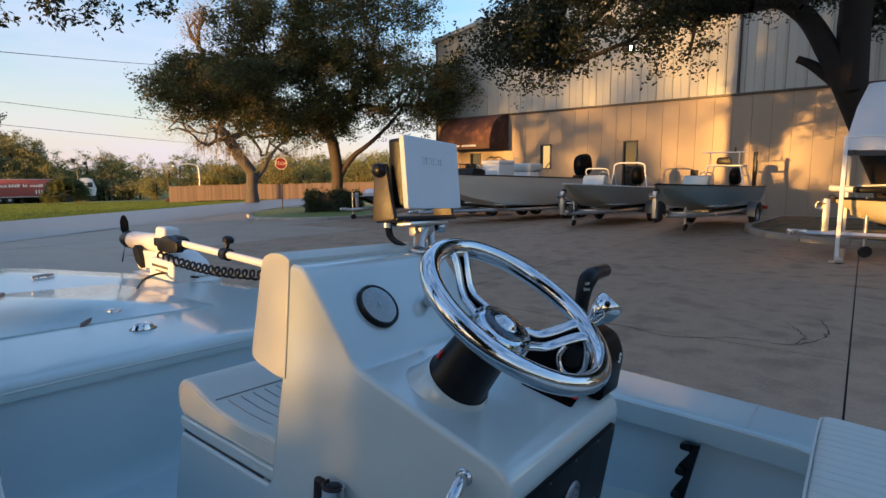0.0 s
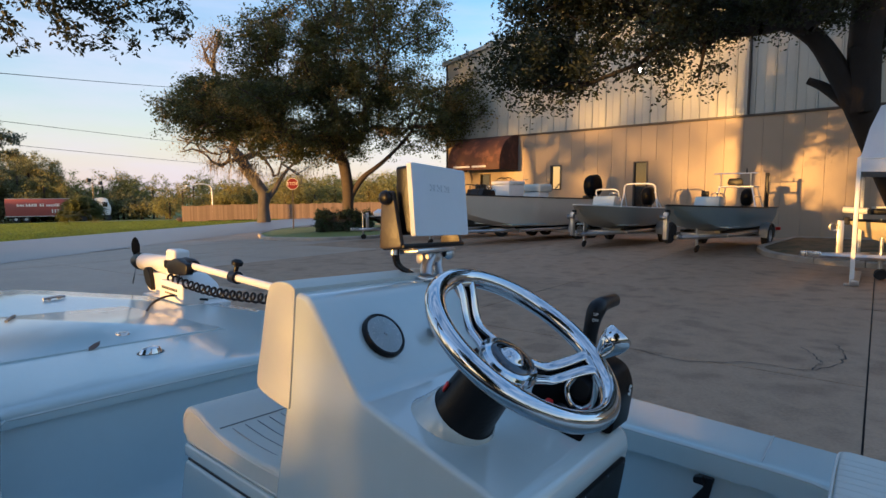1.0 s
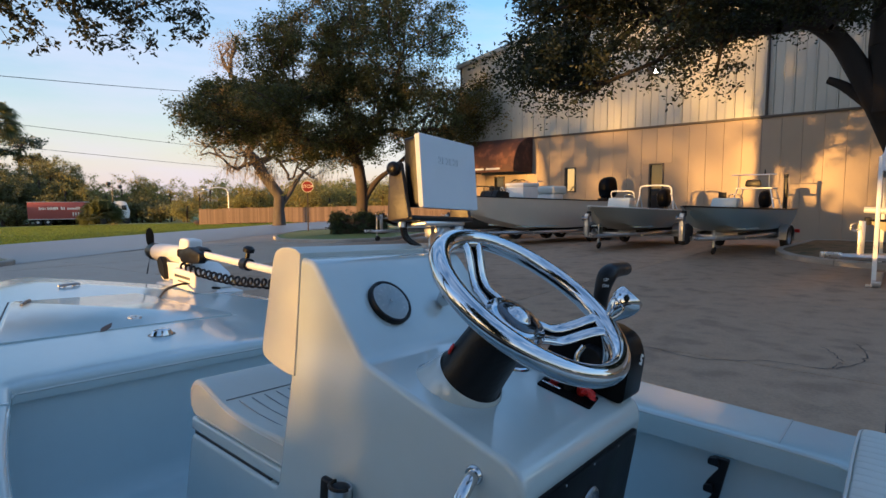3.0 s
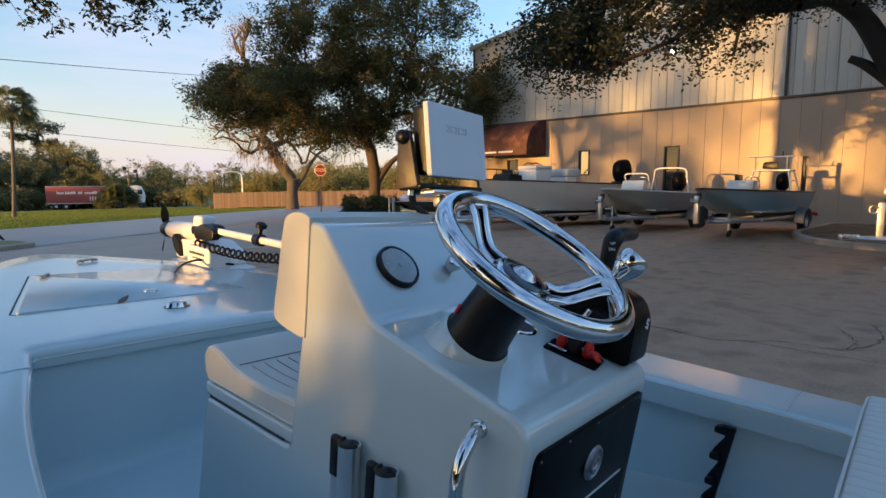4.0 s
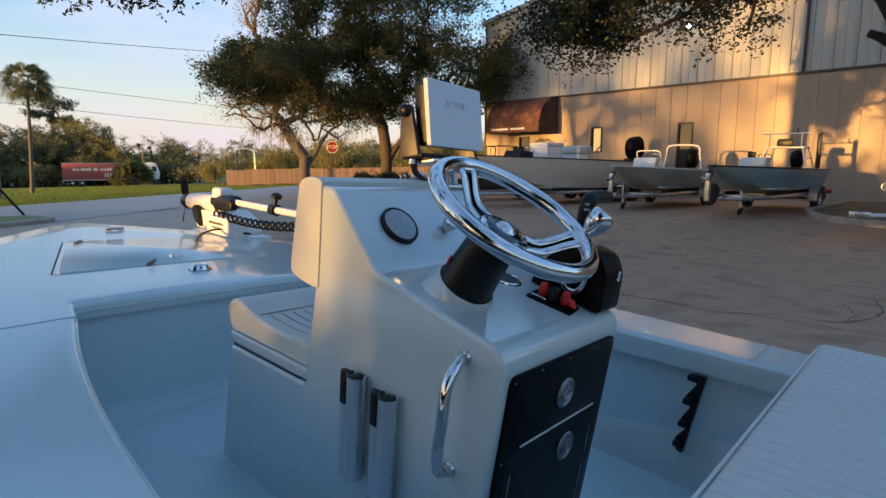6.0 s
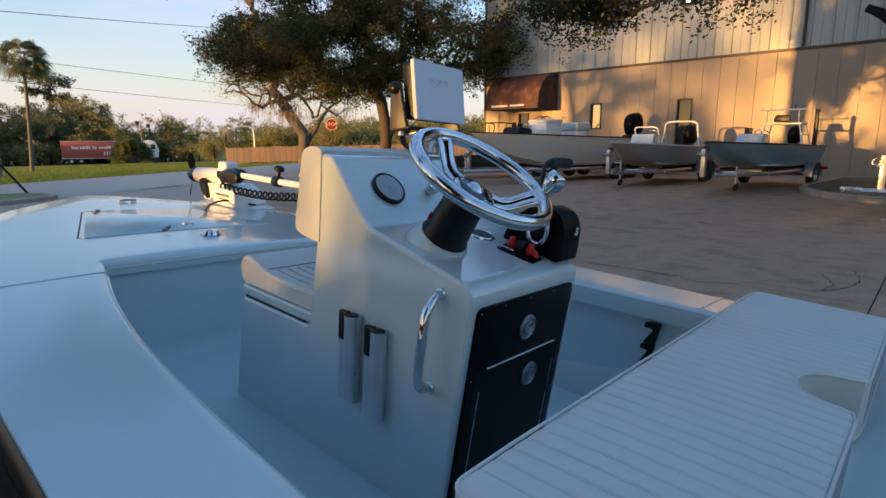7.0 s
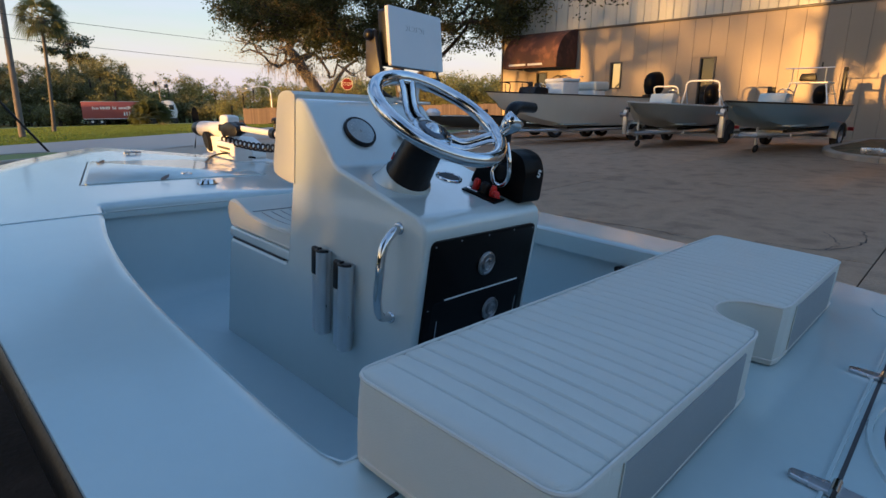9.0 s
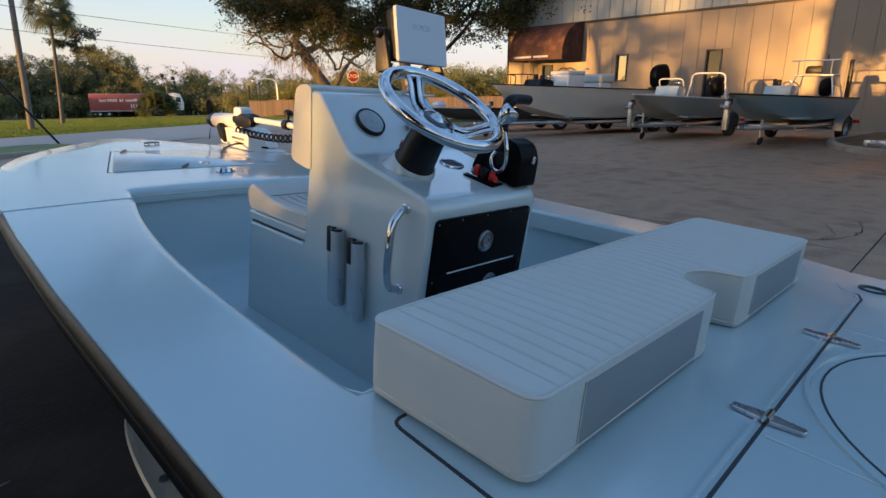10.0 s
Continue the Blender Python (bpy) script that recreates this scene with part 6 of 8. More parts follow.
def parked_boat(name, label, bow, stern, beam, top, rise, depth, hull_mat, deck_mat, bluff=0.35, keel_rise=0.35, rubrail=None, flat=False):
    """Hull, rub rail, deck and cockpit of a moored-up boat. top: gunwale height at the stern; rise: how much higher the bow is."""
    m, L = place_between(bow, stern)
    th = thing(name, m, label, "boat", "boats parked by the workshop", base=(0, L / 2, top - depth))

    def half(t):
        if flat:
            return beam / 2 * (1 - 0.22 * max(0, (t - 0.55) / 0.45) ** 2)
        return beam / 2 * (0.94 + 0.06 * min(1, t * 3)) * max(0.0, 1 - max(0, (t - bluff) / (1 - bluff)) ** 2.3)

    def gz(t):
        return top + rise * t ** 1.6
    st, sheer = [], []
    ts = list(np.linspace(0, 0.5, 7)) + list(np.linspace(0.56, 1.0, 14))
    for t in ts:
        b, g = max(0.02, half(t)), gz(t)
        bot = top - depth + keel_rise * max(0, (t - 0.45) / 0.55) ** 2.2
        y = L * t
        rake = -0.10 * L * max(0, (t - 0.55) / 0.45) ** 2 * 0.6
        prof = [(b, g, 0), (b * 0.97, g - (g - bot) * 0.35, rake * 0.3), (b * 0.90, g - (g - bot) * 0.62, rake * 0.65), (b * 0.80, bot + 0.05, rake * 0.95), (b * 0.35, bot - 0.01, rake), (0, bot - 0.04, rake)]
        st.append([Vector((-x, y + r, z)) for x, z, r in prof] + [Vector((x, y + r, z)) for x, z, r in prof[-2::-1]])
        sheer.append((b, y, g))
    part("hull", loft(st), hull_mat, th, angle=45)
    part("transom", loft([st[0], [Vector((p.x, p.y, min(p.z + 5, top))) for p in st[0]]]), hull_mat, th)
    line = [Vector((b * 1.01, y, g)) for b, y, g in sheer] + [Vector((-b * 1.01, y, g)) for b, y, g in reversed(sheer)]
    part("rub_rail", tube(line, 0.019, 8), rubrail or BLACK, th)
    # decks fore and aft and side decks round an open cockpit
    dk = []
    for b, y, g in sheer:
        t = y / L
        inn = 0.0 if (t > 0.66 or t < 0.16) else max(0.0, b - 0.16)
        dk.append([Vector((-b, y, g + 0.005)), Vector((-inn, y, g + 0.015)), Vector((inn, y, g + 0.015)), Vector((b, y, g + 0.005))])
    bm = bmesh.new()
    rows = [[bm.verts.new(p) for p in r] for r in dk]
    for a, b in zip(rows, rows[1:]):
        for k in (0, 2):
            bm.faces.new((a[k], a[k + 1], b[k + 1], b[k]))
        ya = (a[0].co.y + b[0].co.y) / 2 / L
        if ya > 0.66 or ya < 0.16:
            if (a[1].co - a[2].co).length > 1e-4 or (b[1].co - b[2].co).length > 1e-4:
                bm.faces.new((a[1], a[2], b[2], b[1]))
    bmesh.ops.remove_doubles(bm, verts=bm.verts[:], dist=1e-4)
    part("deck", bm, deck_mat, th)
    part("cockpit_sole", box(-beam * 0.40, beam * 0.40, L * 0.12, L * 0.68, top - depth + 0.10, top - depth + 0.14), deck_mat, th, smooth=False)
    return th, m, L


def parked_trailer(label, bow, stern, beam, bed, jack_off, spare=False, marks=False, tandem=False, tongue=0.0, jack_x=0.13, spare_x=0.12):
    m, L = place_between(bow, stern)
    th = thing("boat_trailer", m, label, "trailer", "trailers by the workshop", base=(0, L * 0.4, 0))
    w = beam * 0.36
    for s in (-1, 1):
        part("frame_rail", tube([(s * w, -0.1, bed), (s * w, L * 0.55, bed), (s * w * 0.55, L * 0.85, bed + 0.02), (0.0, L + jack_off + tongue + 0.25, bed)], 0.055, 6), ALU, th, "galvanised frame rail")
        part("bunk", box(s * w * 0.75 - 0.05, s * w * 0.75 + 0.05, 0.0, L * 0.62, bed + 0.05, bed + 0.11, r=0.01), RUBBER, th)
        for k, y in enumerate((L * 0.17, L * 0.17 + 0.78)[: 2 if tandem else 1]):
            x = s * (beam * 0.47)
            wheel = part("wheel", lathe([(0.17, -0.085), (0.27, -0.09), (0.31, -0.075), (0.318, 0.0), (0.31, 0.075), (0.27, 0.09), (0.17, 0.085)], 30, Matrix.Translation((x, y, 0.318)) @ Matrix.Rotation(radians(90), 4, "Y")), RUBBER, th, "black trailer tyre")
            part("rim", lathe([(0.0, 0.03), (0.05, 0.035), (0.07, 0.01), (0.14, 0.0), (0.165, 0.05), (0.172, 0.085), (0.172, -0.085), (0.1, -0.06), (0, -0.05)], 24, Matrix.Translation((x, y, 0.318)) @ Matrix.Rotation(radians(90 * s), 4, "Y")), ALU, wheel, "grey steel wheel")
            fen = []
            for t in np.linspace(-0.1, math.pi + 0.1, 14):
                c, q = math.cos(t), max(0.0, math.sin(t))
                yy, zz = y + 0.40 * c, 0.32 + 0.37 * q ** 0.7 if q > 0 else 0.30
                fen.append([Vector((x - s * 0.11, yy, zz)), Vector((x + s * 0.11, yy, zz)), Vector((x + s * 0.11, yy, zz - 0.03)), Vector((x - s * 0.11, yy, zz - 0.01))])
            part("fender", loft(fen, closed_ring=True, caps=True), ALU, th, "dull metal fender")
        part("tail_lamp", box(s * (w + 0.2) - 0.08, s * (w + 0.2) + 0.08, -0.16, -0.12, bed - 0.02, bed + 0.08, r=0.01), RED, th)
    for y in (0.05, L * 0.17, L * 0.4, L * 0.62):
        part("crossbar", box(-w, w, y - 0.04, y + 0.04, bed - 0.06, bed + 0.03, r=0.01), ALU, th)
    part("axle", tube([(-beam * 0.45, L * 0.17, 0.318), (beam * 0.45, L * 0.17, 0.318)], 0.04, 8), ALU, th)
    # tongue with coupler, winch stand and jack
    jy = L + jack_off
    part("coupler", box(-0.06, 0.06, jy + tongue + 0.2, jy + tongue + 0.52, bed - 0.03, bed + 0.07, r=0.02), STEEL, th)
    part("winch_post", box(-0.05, 0.05, L + 0.02, L + 0.12, bed, bed + 0.62, r=0.01), ALU, th)
    part("winch", lathe([(0.03, -0.07), (0.07, -0.085), (0.07, -0.07), (0.04, -0.06), (0.04, 0.06), (0.07, 0.07), (0.07, 0.085), (0.03, 0.07)], 16, Matrix.Translation((0, L + 0.16, bed + 0.5)) @ Matrix.Rotation(radians(90), 4, "Y")), LATCH_STEEL, th)
    part("bow_stop", box(-0.05, 0.05, L - 0.06, L + 0.04, bed + 0.55, bed + 0.68, r=0.02), RUBBER, th)
    jk = part("jack", tube([(jack_x, jy, 0.16), (jack_x, jy, bed + 0.55)], 0.032, 10), ALU, th, "tongue jack post")
    part("jack_crank", tube([(jack_x, jy, bed + 0.55), (jack_x, jy, bed + 0.6), (jack_x + 0.13, jy, bed + 0.6), (jack_x + 0.13, jy, bed + 0.66)], 0.012, 6), ALU, jk)
    part("jack_wheel", lathe([(0.0, -0.02), (0.04, -0.03), (0.09, -0.03), (0.105, 0), (0.09, 0.03), (0.04, 0.03), (0, 0.02)], 20, Matrix.Translation((jack_x, jy - 0.02, 0.106)) @ Matrix.Rotation(radians(75), 4, "Y")), RUBBER, jk, "small black caster")
    if spare:
        part("spare_wheel", lathe([(0.0, 0.02), (0.16, 0.03), (0.18, 0.085), (0.27, 0.09), (0.31, 0.0), (0.27, -0.09), (0.16, -0.08), (0, -0.05)], 26, Matrix.Translation((spare_x, L - 0.45, bed + 0.12)) @ Matrix.Rotation(radians(80), 4, "Y") @ Matrix.Scale(0.85, 4)), RUBBER, th, "spare wheel on the tongue")
    if marks:
        part("lettering", box(w + 0.05, w + 0.058, L * 0.80, L * 0.80 + 1.1, bed - 0.03, bed + 0.04), BLACK, th, "dark maker's lettering", smooth=False)
    return th


def outboard(m, at, scale, parent_label, tilt=8):
    """Black outboard motor: cowl, leg, lower unit, propeller."""
    x, y, z = at
    th = thing("outboard_motor", m, parent_label, "outboard motor", "outboard motors", base=(x, y, z - 0.5))
    r = Matrix.Translation((x, y, z)) @ Matrix.Rotation(radians(-tilt), 4, "X") @ Matrix.Diagonal((scale, scale, scale, 1))
    rings = []
    for zz, hw, y0, y1 in ((0.0, 0.15, -0.30, 0.20), (0.10, 0.20, -0.36, 0.25), (0.28, 0.215, -0.38, 0.27), (0.45, 0.20, -0.37, 0.25), (0.56, 0.165, -0.33, 0.18), (0.62, 0.10, -0.25, 0.08), (0.635, 0.02, -0.12, -0.04)):
        ring = []
        for k in range(20):
            a = 2 * math.pi * k / 20
            c, s = math.cos(a), math.sin(a)
            c2, s2 = math.copysign(abs(c) ** 0.7, c), math.copysign(abs(s) ** 0.7, s)
            ring.append(Vector((hw * c2, (y0 + y1) / 2 + (y1 - y0) / 2 * s2, zz)))
        rings.append(ring)
    part("cowl", moved(loft(rings, closed_ring=True, caps=True), r), BLACK_GLOSS, th, "glossy black cowl")
    part("leg", moved(prism(rounded([(-0.22, 0.0), (-0.14, -0.62), (0.08, -0.62), (0.14, 0.0)], 0.03, 3), -0.07, 0.07, "x", r=0.02, seg=2), r), BLACK, th)
    part("gear_case", moved(lathe([(0, -0.34), (0.05, -0.30), (0.065, -0.15), (0.06, 0.12), (0.02, 0.22), (0, 0.23)], 18, Matrix.Translation((0, -0.05, -0.72)) @ Matrix.Rotation(radians(-90), 4, "X")), r), BLACK, th)
    part("skeg", moved(prism([(-0.10, -0.76), (0.10, -0.76), (0.0, -0.95), (-0.08, -0.95)], -0.008, 0.008, "x"), r), BLACK, th)
    part("cavitation_plate", moved(box(-0.12, 0.12, -0.38, 0.12, -0.56, -0.545, r=0.005), r), BLACK, th)
    part("bracket", moved(box(-0.12, 0.12, 0.16, 0.34, -0.36, 0.02, r=0.02), r), BLACK, th)
    part("cowl_stripe", moved(box(0.216, 0.220, -0.25, 0.05, 0.40, 0.45, r=0.001, seg=1), r), GREY_MARK, th)
    return th


def small_console(m, at, w, d, h, mat, label, wheel=True, screen=False):
    x, y, z = at
    th = thing("console", m, label, "console", base=(x, y, z))
    body = prism(rounded([(y - d / 2, z), (y + d / 2 + 0.12, z), (y + d / 2 - 0.02, z + h * 0.9), (y + d / 2 - 0.08, z + h), (y - d / 2 + 0.05, z + h * 0.88), (y - d / 2, z + h * 0.7)], 0.03, 3), x - w / 2, x + w / 2, "x", r=0.02, seg=2)
    part("body", body, mat, th)
    if wheel:
        c = Vector((x - w * 0.15, y - d / 2 - 0.06, z + h * 0.98))
        n = Vector((0, -0.6, 0.8))
        e1, e2 = Vector((1, 0, 0)), n.cross(Vector((1, 0, 0)))
        part("wheel_rim", tube([c + (e1 * math.cos(a) + e2 * math.sin(a)) * 0.17 for a in np.linspace(0, 2 * math.pi, 24, endpoint=False)], 0.014, 6, closed=True), STEEL, th)
        for a in (90, 210, 330):
            part("wheel_spoke", tube([c - n * 0.03, c + (e1 * math.cos(radians(a)) + e2 * math.sin(radians(a))) * 0.17], 0.012, 6), STEEL, th)
        part("wheel_post", tube([c - n * 0.12, c - n * 0.03], 0.03, 8), BLACK, th)
    if screen:
        part("windscreen", tube(spline([(x - w / 2, y - d * 0.2, z + h * 0.7), (x - w / 2, y + d * 0.1, z + h + 0.16), (x, y + d * 0.16, z + h + 0.19), (x + w / 2, y + d * 0.1, z + h + 0.16), (x + w / 2, y - d * 0.2, z + h * 0.7)], 5), 0.02, 8), WHITE_PLASTIC, th, "white grab rail over the console")
    else:
        part("throttle", box(x + w * 0.3, x + w * 0.42, y - d * 0.3, y - d * 0.1, z + h * 0.85, z + h + 0.16, r=0.02), BLACK, th)
        part("depth_finder", box(x + w * 0.05, x + w * 0.3, y + 0.0, y + 0.05, z + h * 0.95, z + h + 0.14, r=0.012), BLACK, th)
    return th


def poling_platform(m, y, z, w, d, h, label, backrest=True):
    th = thing("poling_platform", m, label, "poling platform", base=(0, y, z))
    part("top", box(-w / 2, w / 2, y - d / 2, y + d / 2, z + h - 0.04, z + h, r=0.012), WHITE_PLASTIC, th, "white platform deck")
    for sx in (-1, 1):
        for sy in (-1, 1):
            part("leg", tube([(sx * (w / 2 + 0.10), y + sy * (d / 2 + 0.10), z), (sx * w / 2 * 0.9, y + sy * d / 2 * 0.9, z + h - 0.02)], 0.02, 8), ALU_TUBE, th, "aluminium tube leg")
        part("side_brace", tube([(sx * (w / 2 + 0.05), y - d / 2 - 0.05, z + h * 0.5), (sx * (w / 2 + 0.05), y + d / 2 + 0.05, z + h * 0.5)], 0.015, 8), ALU_TUBE, th)
    if backrest:
        for sx in (-1, 1):
            part("rail_post", tube([(sx * w * 0.42, y + d / 2, z + h), (sx * w * 0.42, y + d / 2 + 0.02, z + h + 0.36)], 0.016, 8), ALU_TUBE, th)
        part("rail", tube([(-w * 0.62, y + d / 2 + 0.02, z + h + 0.36), (w * 0.62, y + d / 2 + 0.02, z + h + 0.36)], 0.016, 8), ALU_TUBE, th)
        part("backrest", prism(rounded([(-0.22, z + h + 0.02), (0.22, z + h + 0.02), (0.18, z + h + 0.22), (-0.18, z + h + 0.22)], 0.07, 4), y + d / 2 + 0.0, y + d / 2 + 0.06, "y", r=0.015, seg=2), BLACK, th, "black padded backrest")
        part("stern_light", tube([(-w * 0.3, y + d / 2, z + h + 0.36), (-w * 0.3, y + d / 2, z + h + 0.5)], 0.018, 8), BLACK, th)
    return th


def build_parked_boats():
    # ice-blue poling skiff
    b, s = (12.45, 2.88), (18.3, 2.28)
    th, m, L = parked_boat("parked_skiff", "ice-blue poling skiff with a black rail on a trailer", b, s, 1.85, 1.10, 0.12, 0.56, HULL_BLUE, GEL_DECK, keel_rise=0.54)
    parked_trailer("galvanised trailer with a spare wheel under the blue skiff", b, s, 1.85, 0.44, -1.75, spare=True, tongue=0.7, jack_x=-0.06)
    small_console(m, (0.05, L * 0.50, 1.06), 0.62, 0.52, 0.36, GEL, "white skiff console with a small wheel")
    poling_platform(m, L * 0.13, 1.1, 0.95, 0.55, 0.62, "white poling platform with aluminium legs and a backrest")
    outboard(m, (0, -0.12, 1.16), 0.78, "black outboard on the blue skiff")
    sp = thing("stake_anchor", m, "black shallow-water stake anchor on the transom", "anchor", base=(-0.55, 0.0, 0.9))
    part("mast", box(-0.60, -0.50, -0.10, 0.02, 0.95, 2.12, r=0.02), BLACK, sp)
    part("mast_trim", box(-0.606, -0.60, -0.07, -0.01, 1.85, 2.02, r=0.002, seg=1), GREY_MARK, sp)
    part("foot", box(-0.66, -0.44, -0.08, 0.05, 0.86, 0.98, r=0.02), ALU_TUBE, sp)
    # grey-green skiff
    b, s = (13.2, 5.52), (18.5, 5.32)
    th, m, L = parked_boat("parked_skiff", "grey-green skiff with a white rail on a trailer", b, s, 1.9, 1.08, 0.16, 0.56, HULL_GREY, GEL_DECK, keel_rise=0.56, rubrail=WHITE_PLASTIC)
    parked_trailer("galvanised trailer under the grey-green skiff", b, s, 1.9, 0.42, -1.2, tongue=0.6, jack_x=0.28)
    small_console(m, (0.1, L * 0.56, 1.05), 0.66, 0.5, 0.42, GEL, "white console with a rounded grab rail", screen=True)
    outboard(m, (0, -0.12, 1.18), 0.95, "black outboard on the grey-green skiff")
    ar = thing("leaning_arch", m, "white tubular arch over the stern", "arch", base=(0, L * 0.16, 0.98))
    part("hoop", tube(spline([(-0.62, L * 0.14, 1.1), (-0.54, L * 0.13, 1.55), (-0.46, L * 0.13, 1.83), (0.0, L * 0.14, 1.87), (0.46, L * 0.13, 1.83), (0.52, L * 0.13, 1.55), (0.60, L * 0.14, 1.1)], 6), 0.026, 8), WHITE_PLASTIC, ar)
    part("brace", tube([(0.58, L * 0.05, 1.1), (0.50, L * 0.13, 1.6)], 0.018, 8), ALU_TUBE, ar)
    part("brace", tube([(-0.58, L * 0.05, 1.1), (-0.50, L * 0.13, 1.6)], 0.018, 8), ALU_TUBE, ar)
    # long cream bay boat
    b, s = (12.7, 9.9), (20.0, 8.0)
    th, m, L = parked_boat("parked_bay_boat", "long cream bay boat with a dark rail on a trailer", b, s, 2.35, 1.42, 0.18, 0.94, HULL_CREAM, GEL_DECK, keel_rise=0.72)
    parked_trailer("long galvanised tandem trailer under the cream boat", b, s, 2.35, 0.40, 0.1, marks=True, tandem=True)
    co = thing("cooler_box", m, "large white cooler seat on the cream boat", "cooler", base=(0.1, L * 0.55, 1.3))
    part("body", box(-0.42, 0.42, L * 0.54, L * 0.54 + 0.72, 1.18, 1.92, r=0.04, seg=3), WHITE_PLASTIC, co)
    part("lid", box(-0.44, 0.44, L * 0.54 - 0.02, L * 0.54 + 0.74, 1.92, 2.03, r=0.03, seg=3), WHITE_PLASTIC, co)
    ls = thing("helm_bench", m, "white padded helm bench on the cream boat", "bench", base=(0.1, L * 0.4, 1.2))
    part("base", box(-0.45, 0.45, L * 0.38, L * 0.38 + 0.5, 1.15, 1.66, r=0.03, seg=2), WHITE_PLASTIC, ls)
    part("cushion", box(-0.5, 0.5, L * 0.36, L * 0.38 + 0.52, 1.66, 1.95, r=0.08, seg=4), VINYL, ls)
    for x in (-0.3, 0.3):
        part("rail_leg", tube(spline([(x, L * 0.53, 1.5), (x, L * 0.53, 2.05), (x, L * 0.50, 2.1)], 4), 0.014, 6), STEEL, ls)
    small_console(m, (0, L * 0.75, 1.35), 0.8, 0.55, 0.42, BLACK, "dark console on the cream boat")
    outboard(m, (0, -0.15, 1.56), 1.25, "large black outboard on the cream boat")
    rl = thing("bow_rail", m, "dark tubular bow rail on the cream boat", "rail", base=(0, L * 0.9, 1.45))
    part("rail", tube(spline([(-0.5, L * 0.83, 1.55), (-0.48, L * 0.83, 1.86), (0.0, L * 0.93, 1.88), (0.48, L * 0.83, 1.86), (0.5, L * 0.83, 1.55)], 6), 0.018, 8), BLACK, rl)
    for x, y in ((-0.42, 0.86), (0.42, 0.86), (0, 0.925)):
        part("stanchion", tube([(x, L * y, 1.55), (x, L * y, 1.85)], 0.014, 6), BLACK, rl)
    # low flat-bowed boat
    b, s = (13.9, 14.0), (19.5, 11.14)
    th, m, L = parked_boat("parked_jon_boat", "low dark grey flat-bowed boat on a trailer", b, s, 1.7, 0.80, 0.06, 0.42, HULL_DARK, HULL_GREY, flat=True, keel_rise=0.25)
    parked_trailer("galvanised trailer under the low grey boat", b, s, 1.7, 0.38, 0.2)
    gear = thing("gear_bag", m, "pale crumpled gear bag on the bow", "bag", base=(0, L * 0.92, 0.86))
    bm = lathe([(0, 0.0), (0.24, 0.02), (0.28, 0.12), (0.2, 0.22), (0.08, 0.27), (0, 0.27)], 18, Matrix.Translation((0.1, L * 0.92, 0.86)))
    for v in bm.verts:
        v.co += Vector((1, 1, 0.7)) * 0.05 * noise.noise(v.co * 7)
    part("bag", bm, TENT, gear)
    cage = thing("propeller_cage", m, "round black wire propeller cage at the stern of the low boat", "cage", base=(0, 0.45, 0.8))
    cz, cr = 1.62, 0.76
    for y in (0.30, 0.58):
        part("hoop", tube([(cr * math.cos(a), y, cz + cr * math.sin(a)) for a in np.linspace(0, 2 * math.pi, 36, endpoint=False)], 0.016, 6, closed=True), BLACK, cage)
    part("inner_hoop", tube([(0.4 * math.cos(a), 0.26, cz + 0.4 * math.sin(a)) for a in np.linspace(0, 2 * math.pi, 24, endpoint=False)], 0.010, 5, closed=True), BLACK, cage)
    for k in range(10):
        a = 2 * math.pi * k / 10
        part("spoke_wire", tube([(0.1 * math.cos(a), 0.24, cz + 0.1 * math.sin(a)), (cr * math.cos(a), 0.30, cz + cr * math.sin(a))], 0.008, 5), BLACK, cage)
        part("tie", tube([(cr * math.cos(a), 0.30, cz + cr * math.sin(a)), (cr * math.cos(a), 0.58, cz + cr * math.sin(a))], 0.010, 5), BLACK, cage)
    for sx in (-1, 1):
        part("cage_leg", tube([(sx * 0.45, 0.44, 0.78), (sx * 0.45, 0.44, 1.05)], 0.02, 6), BLACK, cage)
    eng = thing("air_engine", m, "black engine on a stand before the propeller cage", "engine", base=(-0.30, 0.95, 0.6))
    part("stand", box(-0.46, -0.14, 0.80, 1.10, 0.56, 1.55, r=0.02), ALU, eng)
    part("block", box(-0.52, -0.10, 0.72, 1.16, 1.55, 2.05, r=0.05, seg=3), BLACK, eng)
    part("intake", lathe([(0.0, 0.12), (0.08, 0.11), (0.10, 0.0)], 16, Matrix.Translation((-0.31, 0.94, 2.05))), BLACK, eng)
    st = thing("boat_chair", m, "black high-backed boat chair on a tube stand", "chair", base=(-0.2, 1.75, 0.6))
    for x in (-0.36, -0.04):
        part("leg", tube([(x, 1.62, 0.56), (x, 1.70, 1.52)], 0.018, 6), ALU_TUBE, st)
        part("leg", tube([(x, 1.98, 0.56), (x, 1.90, 1.52)], 0.018, 6), ALU_TUBE, st)
    part("cushion", box(-0.44, 0.04, 1.58, 2.02, 1.50, 1.60, r=0.03, seg=3), BLACK, st)
    part("backrest", prism(rounded([(-0.42, 1.58), (0.02, 1.58), (-0.01, 2.08), (-0.39, 2.08)], 0.06, 4), 1.54, 1.62, "y", r=0.02, seg=2), BLACK, st)
    # pale yellow boat beneath the tent
    b, s = (11.05, -0.50), (11.9, -5.1)
    th, m, L = parked_boat("parked_skiff", "pale yellow skiff with a dark rail under the white canopy", b, s, 1.75, 0.93, 0.08, 0.50, HULL_YELLOW, GEL_DECK, keel_rise=0.34)
    parked_trailer("galvanised trailer under the yellow skiff", b, s, 1.75, 0.38, -0.50, tongue=0.62, jack_x=-0.10)
    tmo = thing("trolling_motor", m, "black and white trolling motor on the yellow skiff", "trolling motor", base=(0.1, L * 0.9, 1.1))
